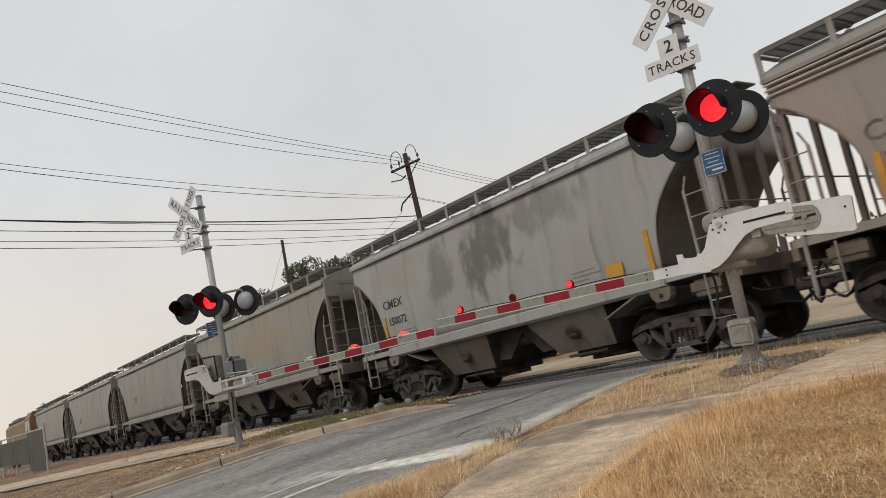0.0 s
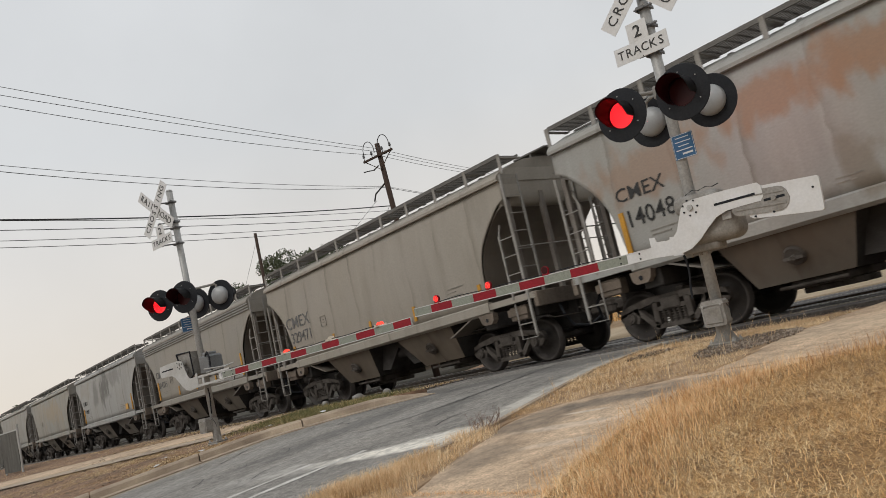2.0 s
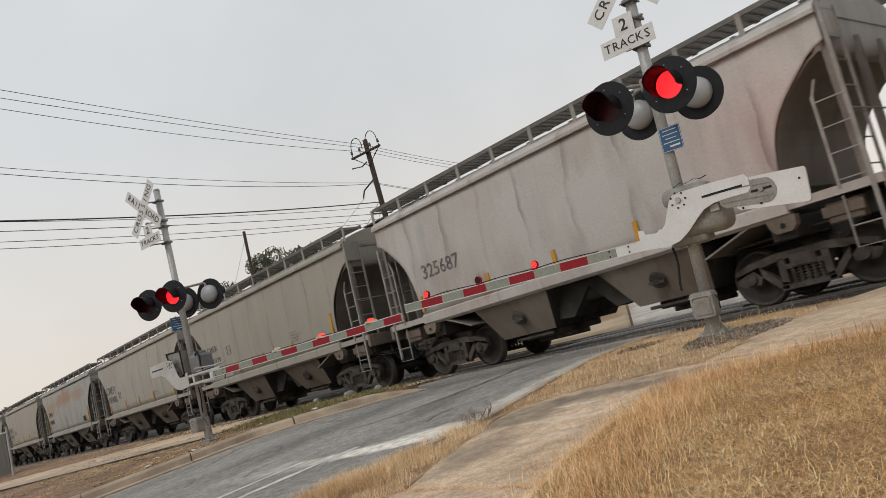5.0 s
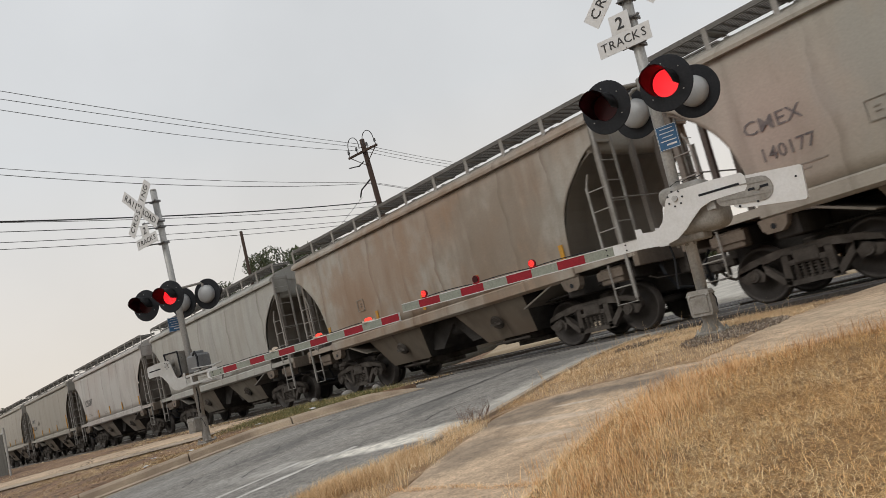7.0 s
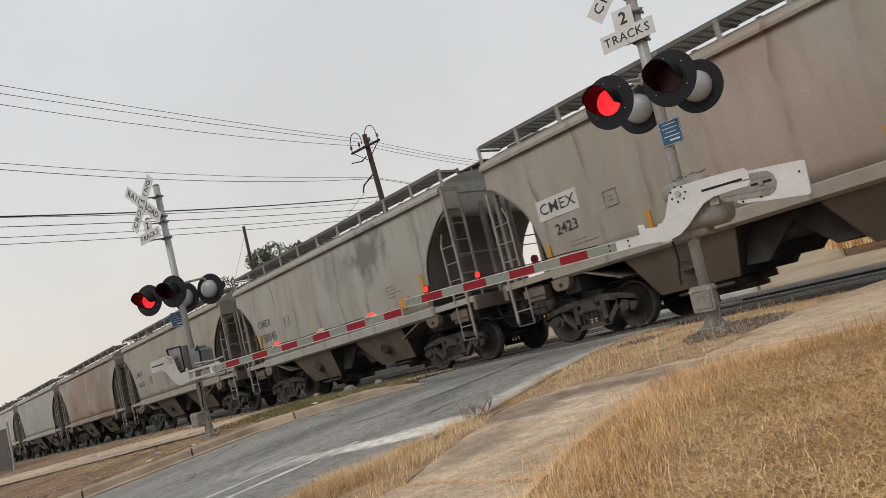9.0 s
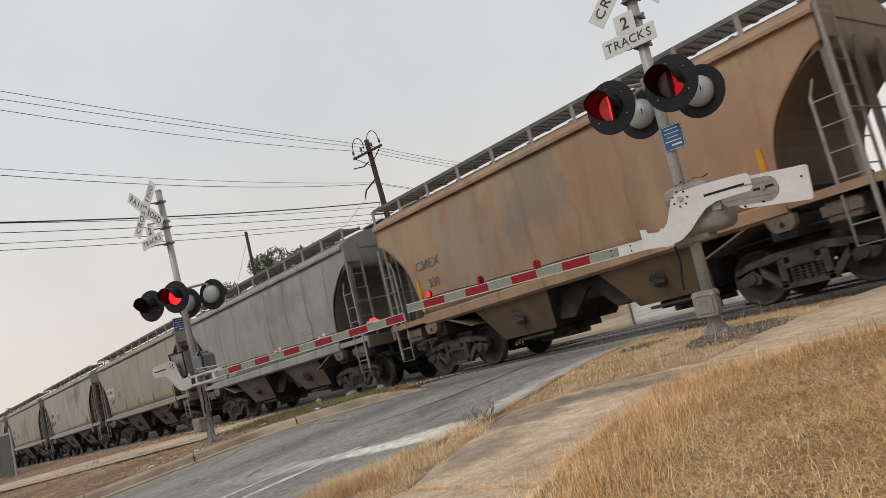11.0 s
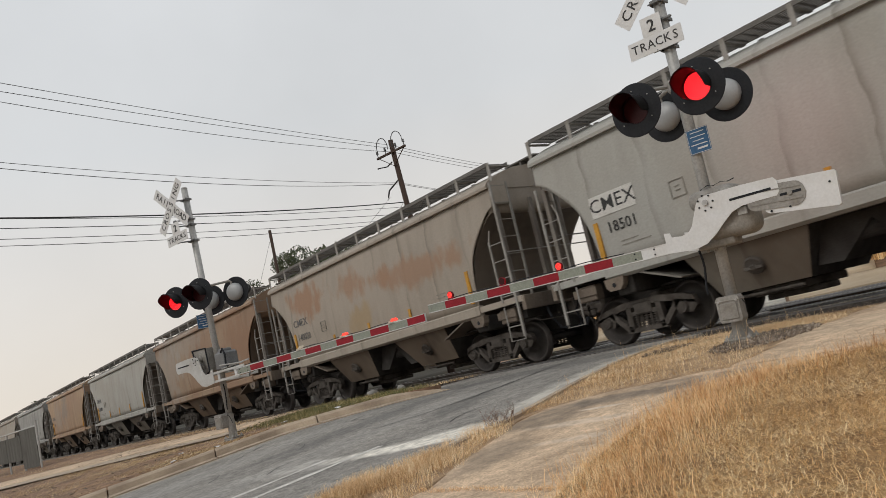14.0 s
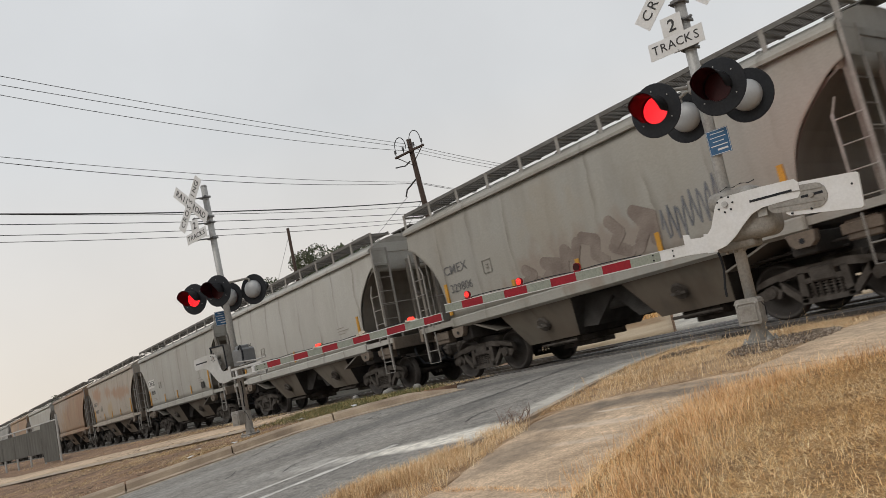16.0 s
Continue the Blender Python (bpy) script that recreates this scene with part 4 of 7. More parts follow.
def lamp(root, x, y, z, facing, right, aim):
    """A flashing lamp on its round black background; facing -1 looks at the traffic, 1 the other way."""
    turn = pose(x, y, z, 0, 0, aim if facing < 0 else 180 + aim)
    bm = bm_new()
    prof = [(0.155, 0.012), (0.155, -0.002), (0.300, 0.006), (0.308, 0.014), (0.303, 0.022), (0.15, 0.016)]
    for i in range(40):
        for a, b in zip(prof, prof[1:]):
            q = []
            for rr, yy, k in ((*a, i), (*b, i), (*b, i + 1), (*a, i + 1)):
                t = k / 40 * 2 * math.pi
                q.append(bm.verts.new((rr * math.cos(t), yy, rr * math.sin(t))))
            bm.faces.new(q)
    bmesh.ops.remove_doubles(bm, verts=bm.verts[:], dist=0.0005)
    bmesh.ops.recalc_face_normals(bm, faces=bm.faces[:])
    back = part("lamp", bm, M_BLACK, root, "round black lamp background", turn)
    # housing: a domed grey can behind the background
    bm = bm_new()
    rings = [(0.18, 0.02), (0.18, 0.06), (0.172, 0.09), (0.145, 0.118), (0.09, 0.138), (0.03, 0.146), (0.0008, 0.147)]
    for a, b in zip(rings, rings[1:]):
        for i in range(28):
            q = []
            for rr, yy, k in ((*a, i), (*b, i), (*b, i + 1), (*a, i + 1)):
                t = k / 28 * 2 * math.pi
                q.append(bm.verts.new((rr * math.cos(t), yy, rr * math.sin(t))))
            bm.faces.new(q)
    bmesh.ops.remove_doubles(bm, verts=bm.verts[:], dist=0.0005)
    bmesh.ops.recalc_face_normals(bm, faces=bm.faces[:])
    part("housing", bm, M_GREYCAP, back, "grey domed lamp housing", smooth=True)
    # hood: a long cowl open below; its added lining is red to imitate lamp glow
    for name, r0, r1, material in (("hood", 0.160, 0.166, M_VISOR), ("hood_lining", 0.157, 0.162, M_LINER)):
        bm = bm_new()
        n, deep = 30, 5
        grid = []
        for i in range(n + 1):
            t = radians(-22 + 246 * i / n)
            cut = 0.50 + 0.50 * min(1.0, max(0.0, math.sin(t) + 0.42) / 0.75) ** 0.7
            grid.append([bm.verts.new(((r0 + (r1 - r0) * j / deep) * math.cos(t), -0.31 * cut * j / deep, (r0 + (r1 - r0) * j / deep) * math.sin(t))) for j in range(deep + 1)])
        for p, q in zip(grid, grid[1:]):
            for j in range(deep):
                bm.faces.new((p[j], q[j], q[j + 1], p[j + 1]))
        bmesh.ops.solidify(bm, geom=bm.faces[:], thickness=0.002)
        part(name, bm, material, back, "dark red hood lining" if "lining" in name else "black hood over the lens", smooth=True)
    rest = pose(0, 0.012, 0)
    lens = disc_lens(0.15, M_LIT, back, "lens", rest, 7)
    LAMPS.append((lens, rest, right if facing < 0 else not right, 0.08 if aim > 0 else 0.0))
    for a in (35, 145, 215, 325, 90):
        bm = bm_new()
        rod(bm, (0.22 * math.cos(radians(a)), -0.008, 0.22 * math.sin(radians(a))), (0.22 * math.cos(radians(a)), 0.01, 0.22 * math.sin(radians(a))), 0.007, seg=6)
        part("bolt", bm, M_GALV, back)


def sign_plate(root, name, w, h, m, label):
    bm = bm_new()
    box(bm, -w / 2, w / 2, -0.003, 0.003, -h / 2, h / 2, 0.001)
    return part(name, bm, M_WHITE, root, label, m)


def letter_row(s, step, size, parent, base, gap=None):
    """Single letters spaced along a sign; gap leaves room after that many letters."""
    n = len(s) + (gap[1] if gap else 0)
    k = 0
    for i, ch in enumerate(s):
        if gap and i == gap[0]:
            k += gap[1]
        x = (k - (n - 1) / 2) * step
        letters(ch, size * 0.93, M_LETTER, parent, base @ pose(x, -0.005, 0, 90, 0, 0), 0.003, name="letter")
        k += 1


def signal(name, m, side, sign_z, sign_x, sign_y, post_top, blue, lamp_at, cross, label, stripes, arm, plate_front, post_x, lean, head, sign_turn, foot_x):
    """Post with crossbuck, track count, two pairs of red lamps and the gate's drive. side: -1, the gate reaches to local -x; 1, to +x. -y faces the traffic."""
    root = thing(name, label, "crossing signal", m, "crossing signals")
    mast = pose(post_x, 0, 0, 0, lean, 0)
    bm = bm_new()
    rod(bm, (0, 0, 0.44), (0, 0, post_top), 0.0635, seg=20)
    rod(bm, (0, 0, post_top), (0, 0, post_top + 0.035), 0.068, 0.055, 20)
    part("post", bm, M_GALV, root, "", mast, True)
    # foot: a cast junction box bolted to the front of the post, flange and anchor bolts below
    bm = bm_new()
    prism(bm, [(-0.165, 0.17), (0.06, 0.17), (0.075, 0.20), (0.075, 0.43), (0.05, 0.455), (-0.155, 0.455), (-0.18, 0.43), (-0.18, 0.20)], "y", -0.21, -0.055)
    box(bm, -0.19, 0.085, -0.22, -0.05, 0.395, 0.412, 0.005)
    foot = part("junction_box", bm, M_GREYBOX, root, "grey cast junction box", pose(foot_x, 0, 0.04))
    bm = bm_new()
    box(bm, -0.15, 0.045, -0.222, -0.208, 0.20, 0.38, 0.008)
    part("cover", bm, M_GREYBOX, foot)
    for sx in (-0.15, 0.05):
        bm = bm_new()
        rod(bm, (sx, -0.23, 0.40), (sx, -0.212, 0.40), 0.013, seg=8)
        part("hinge", bm, M_GALV, foot)
    bm = bm_new()
    rod(bm, (0, 0, -0.2), (0, 0, 0.46), 0.085, 0.072, seg=16)
    box(bm, -0.17, 0.17, -0.14, 0.14, -0.2, 0.0, 0.02)
    box(bm, -0.16, 0.16, -0.13, 0.13, 0.0, 0.022, 0.006)
    for sx in (-1, 1):
        prism(bm, [(sx * 0.06, 0.022), (sx * 0.15, 0.022), (sx * 0.06, 0.17)], "y", -0.012, 0.012)
    base = part("base", bm, M_GREYBOX, root, "rusty bolted base flange", pose(post_x, 0, 0))
    for sx in (-1, 1):
        for sy in (-1, 1):
            bm = bm_new()
            rod(bm, (sx * 0.125, sy * 0.1, 0.0), (sx * 0.125, sy * 0.1, 0.065), 0.011, seg=6)
            rod(bm, (sx * 0.125, sy * 0.1, 0.022), (sx * 0.125, sy * 0.1, 0.044), 0.022, seg=6)
            part("anchor_bolt", bm, M_GALV, base)
    bm = bm_new()
    tube(bm, [Vector((0.07, -0.10, 0.44)), Vector((0.13, -0.12, 0.46)), Vector((0.17, -0.1, 0.38)), Vector((0.15, -0.06, 0.28))], 0.006, 6)
    part("cable", bm, M_BLACK, root, "", pose(post_x, 0, 0))
    # signs
    for ang, txt, gap, dy in ((-45, "RAILROAD", (4, 1), sign_y - 0.005), (45, "CROSSING", None, sign_y - 0.017)):
        b = sign_plate(root, "crossbuck_blade", 1.22, 0.225, pose(cross[0], dy, cross[1], 0, sign_turn[1] - ang, sign_turn[0]), "white crossbuck blade with black letters")
        if txt == "RAILROAD":
            letter_row(txt, 0.123, 0.19, b, Matrix(), (4, 0.9))
        else:
            letter_row(txt, 0.135, 0.19, b, Matrix())
    plates = pose(sign_x, sign_y, sign_z, 0, sign_turn[1], sign_turn[0])
    bar = sign_plate(root, "track_count_sign", 0.67, 0.205, plates, "white track count sign with black letters")
    letter_row("TRACKS", 0.101, 0.155, bar, Matrix())
    tab = sign_plate(root, "track_count_tab", 0.25, 0.225, plates @ pose(0, 0, 0.2151), "white tab with a black figure")
    letters("2", 0.2, M_LETTER, tab, pose(0, -0.005, -0.01, 90, 0, 0), name="letter")
    for z in (sign_z - 0.09, sign_z + 0.24, cross[1] - 0.30, cross[1] + 0.12):
        at = (sign_x if z < cross[1] - 0.4 else cross[0]) - post_x - z * math.tan(radians(lean))
        bm = bm_new()
        rod(bm, (0, 0, z - 0.022), (0, 0, z + 0.022), 0.072, seg=16)
        for dx in (-0.075, 0.075):
            box(bm, dx - 0.012, dx + 0.012, -0.07, 0.07, z - 0.02, z + 0.02, 0.004)
        rod(bm, (at, sign_y + 0.004, z), (0.0, -0.07, z), 0.014, seg=8)
        rod(bm, (-0.10, -0.075, z), (0.14, -0.075, z), 0.010, seg=6)
        rod(bm, (0.105, -0.075, z), (0.125, -0.075, z), 0.020, seg=6)
        box(bm, at - 0.05, at + 0.05, sign_y + 0.004, sign_y + 0.016, z - 0.018, z + 0.018, 0.003)
        part("sign_clamp", bm, M_DARKBOX, root, "dark steel sign clamp", mast)
    # lamps on a crossarm
    lz, half = lamp_at[3], 0.372
    turned = pose(0, 0, 0, 0, 0, head)
    bm = bm_new()
    for sx in (-1, 1):
        for sy in (-1, 1):
            x, y = lamp_at[0] + sx * half, sy * (lamp_at[1] - 0.09)
            tube(bm, [turned @ Vector(p) for p in ((lamp_at[0], 0, lz + 0.20), (x * 0.5, y * 0.5, lz + 0.215), (x * 0.92, y * 0.94, lz + 0.225), (x, y, lz + 0.20), (x, y, lz + 0.08))], 0.024, 8)
    box(bm, lamp_at[0] - 0.09, lamp_at[0] + 0.09, -0.09, 0.09, lz + 0.11, lz + 0.27, 0.02)
    part("crossarm", bm, M_GREYBOX, root, "grey lamp crossarm")
    for sx in (-1, 1):
        for sy, dz in ((-1, 0.0), (1, -0.01)):
            at = turned @ Vector((lamp_at[0] + sx * half, sy * lamp_at[1], lz + dz))
            lamp(root, at.x, at.y, at.z, sy, sx > 0, head + lamp_at[2])
    # blue notice
    bm = bm_new()
    box(bm, -0.125, 0.125, -0.002, 0.002, -0.14, 0.14, 0.0009)
    notice = part("notice", bm, M_BLUE, root, "small blue notice with white lines of writing", pose(blue[0], -0.085, blue[1], 0, 0, blue[2]))
    for i, (w, h) in enumerate(((0.16, 0.008), (0.18, 0.008), (0.13, 0.008), (0.19, 0.010), (0.12, 0.020))):
        bm = bm_new()
        off = 0.03 if i == 4 else 0.0
        box(bm, off - w / 2, off + w / 2, -0.005, -0.003, 0.098 - i * 0.046 - h / 2, 0.098 - i * 0.046 + h / 2)
        part("line_of_writing", bm, M_WHITE, notice)
    bm = bm_new()
    box(bm, -0.12, 0.12, -0.0035, -0.0025, 0.131, 0.136)
    box(bm, -0.12, 0.12, -0.0035, -0.0025, -0.136, -0.131)
    box(bm, -0.12, -0.116, -0.0035, -0.0025, -0.131, 0.131)
    box(bm, 0.116, 0.12, -0.0035, -0.0025, -0.131, 0.131)
    part("border", bm, M_WHITE, notice)
    # drive case behind the arm plate
    s = -side
    bm = bm_new()
    if plate_front:
        round_box(bm, min(s * 0.06, s * 0.64), max(s * 0.06, s * 0.64), -0.24, 0.16, 1.10, 1.56, 0.12)
        round_box(bm, min(s * -0.04, s * 0.5), max(s * -0.04, s * 0.5), -0.22, 0.14, 1.46, 1.68, 0.09)
        box(bm, min(s * -0.06, s * 0.36), max(s * -0.06, s * 0.36), -0.16, 0.1, 1.03, 1.14, 0.02)
        for k in range(3):
            rod(bm, (s * (0.02 + 0.1 * k), -0.1, 1.00), (s * (0.02 + 0.1 * k), -0.1, 1.06), 0.02, seg=8)
        part("drive_case", bm, M_GREYBOX, root, "grey cast gate drive case", None, True)
    else:
        outline = [(-0.62, 1.84), (-0.12, 1.82), (-0.10, 1.36), (-0.30, 1.28), (-0.46, 1.30)]
        prism(bm, outline, "y", -0.16, 0.16)
        case = part("drive_case", bm, M_GREYBOX, root, "grey cast gate drive case with a dark gasket")
        bm = bm_new()
        tube(bm, [Vector((x, -0.168, z)) for x, z in outline + outline[:1]], 0.017, 6)
        part("gasket", bm, M_BLACK, case)
        for k in range(2):
            bm = bm_new()
            rod(bm, (-0.34, -0.20, 1.47 + 0.17 * k), (-0.34, -0.15, 1.47 + 0.17 * k), 0.05, 0.075, 14)
            part("boss", bm, M_GREYBOX, case)
        bm = bm_new()
        box(bm, 0.14, 0.52, -0.18, 0.14, 1.30, 1.66, 0.04)
        box(bm, 0.20, 0.42, -0.12, 0.08, 1.64, 1.72, 0.02)
        gear = part("gear_case", bm, M_DARKBOX, root, "dark gear case")
        bm = bm_new()
        tube(bm, [Vector(p) for p in ((0.44, -0.19, 1.64), (0.54, -0.21, 1.70), (0.60, -0.21, 1.58), (0.58, -0.21, 1.42), (0.66, -0.22, 1.34))], 0.02, 7)
        part("cable", bm, M_BLACK, gear)
    if plate_front:
        bm = bm_new()
        box(bm, min(s * 0.5, s * 0.6), max(s * 0.5, s * 0.6), -0.252, -0.235, 1.30, 1.38, 0.004)
        for k in range(3):
            box(bm, min(s * 0.46, s * 0.6), max(s * 0.46, s * 0.6), -0.246, -0.238, 1.42 + k * 0.02, 1.43 + k * 0.02)
        part("case_plate", bm, M_GALV, root)
    bm = bm_new()
    pts = [Vector((s * (0.1 + 0.08 * k), -0.1 + 0.02 * math.sin(k * 2.1), 1.69 + 0.035 * abs(math.sin(k * 1.7)))) for k in range(6)]
    tube(bm, pts, 0.006, 5)
    part("cable", bm, M_BLACK, root)
    bm = bm_new()
    pts = [Vector((-s * 0.10, -0.05, 1.05 - 0.1 * k)) + Vector((0.02 * math.sin(k), 0, 0)) for k in range(6)]
    tube(bm, pts, 0.013, 6)
    part("cable", bm, M_BLACK, root)
    # white arm support: a swept plate on both sides of the drive
    plate = [(-0.34, 1.31), (-0.34, 1.08), (-0.02, 1.055), (0.12, 1.085), (0.24, 1.16), (0.34, 1.25), (0.46, 1.345), (0.58, 1.385), (0.74, 1.392),
             (0.95, 1.392), (0.985, 1.43), (0.985, 1.54), (0.95, 1.585), (0.6, 1.60), (0.24, 1.60), (0.15, 1.585), (0.10, 1.53), (0.0, 1.31), (-0.06, 1.25), (-0.14, 1.235), (-0.26, 1.25), (-0.27, 1.30)]
    for y0 in ((-0.31, 0.22) if plate_front else (-0.31,)):
        bm = bm_new()
        shift, up = (0.0, 0.0) if plate_front else (0.11, 0.10)
        prism(bm, [(s * (a + shift), 1.6 + up - (1.6 - b) * (1.0 if plate_front else 1.16)) for a, b in plate], "y", y0, y0 + 0.014)
        sup = part("arm_support", bm, M_WHITE if plate_front else M_GREYWHITE, root, "white steel arm support plate")
        if y0 < 0:
            bm = bm_new()
            box(bm, min(s * (0.47 + shift), s * (0.91 + shift)), max(s * (0.47 + shift), s * (0.91 + shift)), -0.3135, -0.309, 1.465 + up, 1.49 + up)
            part("slot", bm, M_BLACK, sup)
            bm = bm_new()
            rod(bm, (s * (0.21 + shift), -0.335, 1.52 + up), (s * (0.21 + shift), -0.305, 1.52 + up), 0.032, seg=12)
            part("hub", bm, M_GALV, sup)
            for k in range(7):
                a = k / 7 * 6.283
                bm = bm_new()
                rod(bm, (s * (0.21 + shift) + 0.085 * math.cos(a), -0.32, 1.52 + up + 0.085 * math.sin(a)), (s * (0.21 + shift) + 0.085 * math.cos(a), -0.305, 1.52 + up + 0.085 * math.sin(a)), 0.011, seg=6)
                part("hub_bolt", bm, M_BLACK, sup)
    if plate_front:
        bm = bm_new()
        prism(bm, [(s * a, b) for a, b in ((0.80, 1.26), (0.84, 1.232), (1.49, 1.145), (1.515, 1.16), (1.535, 1.475), (1.515, 1.495), (0.80, 1.56))], "y", -0.295, -0.25)
        part("counterweight", bm, M_WHITE, root, "white counterweight plate")
        bm = bm_new()
        prism(bm, [(s * a, b) for a, b in ((0.64, 1.35), (0.66, 1.315), (0.70, 1.292), (1.12, 1.245), (1.17, 1.26), (1.21, 1.30), (1.23, 1.36), (1.215, 1.435), (1.18, 1.48), (1.14, 1.495), (0.95, 1.515), (0.64, 1.515))], "y", -0.306, -0.294)
        part("slide", bm, M_GREYBOX, root, "grey adjusting slide")
        bm = bm_new()
        box(bm, min(s * 0.98, s * 1.19), max(s * 0.98, s * 1.19), -0.3095, -0.305, 1.375, 1.40)
        part("slide_slot", bm, M_BLACK, root)
        for low, high in ((1.305, 1.325), (1.43, 1.445)):
            bm = bm_new()
            prism(bm, [(s * a, b) for a, b in ((0.68, low + 0.045), (1.19, low), (1.19, high), (0.68, high + 0.045))], "y", -0.313, -0.3055)
            part("slide_rib", bm, M_GREYBOX, root)
        bm = bm_new()
        rod(bm, (s * 1.08, -0.325, 1.388), (s * 1.08, -0.3, 1.388), 0.026, seg=10)
        part("slide_bolt", bm, M_GREYBOX, root)
        bm = bm_new()
        rod(bm, (s * 1.46, -0.3, 1.39), (s * 1.46, -0.294, 1.39), 0.012, seg=8)
        part("slide_bolt", bm, M_BLACK, root)
        for x in (0.86, 1.05):
            bm = bm_new()
            rod(bm, (s * x, -0.31, 1.25), (s * x, -0.29, 1.25), 0.012, seg=6)
            part("slide_bolt", bm, M_BLACK, root)
    if not plate_front:
        # open white channel that carries the arm
        bm = bm_new()
        for y0, y1 in ((-0.30, -0.285), (0.10, 0.115)):
            box(bm, -0.1, 1.30, y0, y1, 1.255, 1.30, 0.004)
            box(bm, -0.1, 1.10, y0, y1, 1.095, 1.14, 0.004)
            for x in (-0.1, 0.36, 1.02):
                box(bm, x, x + 0.07, y0, y1, 1.14, 1.255, 0.004)
        for x in (-0.08, 1.0):
            box(bm, x, x + 0.04, -0.285, 0.10, 1.255, 1.285)
        part("arm_channel", bm, M_GREYWHITE, root, "open white steel arm channel")
        for y, za, zb, xb in ((-0.2, 1.33, 1.36, 1.42), (-0.24, 1.40, 1.34, 1.2), (-0.1, 1.10, 1.06, 1.35)):
            bm = bm_new()
            rod(bm, (0.4, y, za), (xb, -0.26, zb), 0.014, seg=8)
            part("push_rod", bm, M_GALV, root)
        bm = bm_new()
        tube(bm, [Vector(p) for p in ((1.35, -0.26, 1.06), (1.42, -0.28, 1.12), (1.40, -0.29, 1.22))], 0.014, 6)
        part("bracket", bm, M_DARKBOX, root)
    # gate arm with red and pale stripes and three lamps
    x0, tip, first, zc = arm
    gate = None
    bm = bm_new()
    h = 0.057
    box(bm, min(side * x0, side * tip), max(side * x0, side * tip), -0.30, -0.262, zc - h, zc + h, 0.004)
    for zz in (zc - h, zc + h):
        box(bm, min(side * x0, side * tip), max(side * x0, side * tip), -0.306, -0.256, zz - 0.004, zz + 0.004)
    gate = part("gate_arm", bm, M_WHITE, root, "gate arm striped red and white")
    x, red = first, False
    while x < tip - 0.02:
        x1 = min(x + stripes, tip)
        bm = bm_new()
        box(bm, min(side * x, side * x1), max(side * x, side * x1), -0.303, -0.299, zc - h + 0.006, zc + h - 0.006)
        part("stripe", bm, M_REDTAPE if red else M_GREYTAPE, gate, "red stripe" if red else "pale stripe")
        x, red = x1, not red
    for xx in (x0 + 0.2, x0 + 0.45):
        for dz in (-0.03, 0.03):
            bm = bm_new()
            rod(bm, (side * xx, -0.312, zc + dz), (side * xx, -0.3, zc + dz), 0.01, seg=6)
            part("arm_bolt", bm, M_BLACK, gate)
    return root, gate, side, zc + h


def arm_lamp(root, side, x, z, turned, when):
    """A small red lamp on the arm's top edge."""
    bm = bm_new()
    box(bm, -0.05, 0.05, -0.03, 0.03, 0.0, 0.022, 0.004)
    rod(bm, (0, -0.026, 0.062), (0, -0.014, 0.062), 0.052, seg=18)
    rod(bm, (0, 0.004, 0.062), (0, 0.03, 0.062), 0.05, 0.03, seg=18)
    body = part("arm_lamp", bm, M_REDTAPE, root, "small red lamp on the gate arm", pose(side * x, -0.28, z, 0, 0, turned))
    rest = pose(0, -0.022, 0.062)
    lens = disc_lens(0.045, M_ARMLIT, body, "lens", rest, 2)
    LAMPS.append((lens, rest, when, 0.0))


def arm_box_lamp(root, side, x, z, turned, when):
    """A low clear lamp on the arm's top edge; its insert shows a glowing or a pale face."""
    bm = bm_new()
    box(bm, -0.10, 0.10, -0.025, 0.025, 0.0, 0.018, 0.004)
    box(bm, -0.095, -0.07, -0.02, 0.02, 0.018, 0.034, 0.003)
    box(bm, 0.07, 0.095, -0.02, 0.02, 0.018, 0.034, 0.003)
    body = part("arm_lamp", bm, M_CLEAR, root, "low clear lamp on the gate arm", pose(side * x, -0.28, z, 0, 0, turned))
    bm = bm_new()
    prism(bm, [(-0.06, -0.03), (0.06, -0.03), (0.05, 0.004), (0.03, 0.014), (-0.03, 0.014), (-0.05, 0.004)], "y", -0.012, 0.012)
    for f in bm.faces:
        f.material_index = 1 if f.normal.y < -0.5 else 0
    me = bpy.data.meshes.new("lens")
    bm.to_mesh(me)
    bm.free()
    me.materials.append(M_CLEAR)
    me.materials.append(M_BOXLIT)
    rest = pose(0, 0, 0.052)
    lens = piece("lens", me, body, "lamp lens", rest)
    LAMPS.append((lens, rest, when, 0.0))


def arm_wire(gate, side, xs, z):
    bm = bm_new()
    tube(bm, [(side * x, -0.28, z + 0.012 + 0.014 * abs(math.sin(x * 3.4))) for x in span(xs[0], xs[1], 60)], 0.006, 5)
    part("lamp_cable", bm, M_BLACK, gate)


NEAR = (-5.10, 7.72, 0.70)
FAR = (-15.13, 5.84, 0.67)
TURN = 10.55
near, near_arm, _, zt = signal("crossing_signal", pose(*NEAR, 0, 1.7, TURN), -1, 3.468, 0.02, -0.12, 4.60, (0.217, 2.236, 0), (0.097, 0.40, -1, 2.74), (0.11, 4.23),
                               "galvanised crossing signal with a lowered gate, leaning slightly", 0.39, (0.30, 4.12, 0.665, 1.14), True, 0.118, 0.0, 0.0, (0, 0), 0.19)
for x, when in ((1.80, True), (2.72, False), (3.66, None)):
    arm_lamp(near, -1, x, zt, 0, when)
arm_wire(near_arm, -1, (0.9, 3.7), zt)
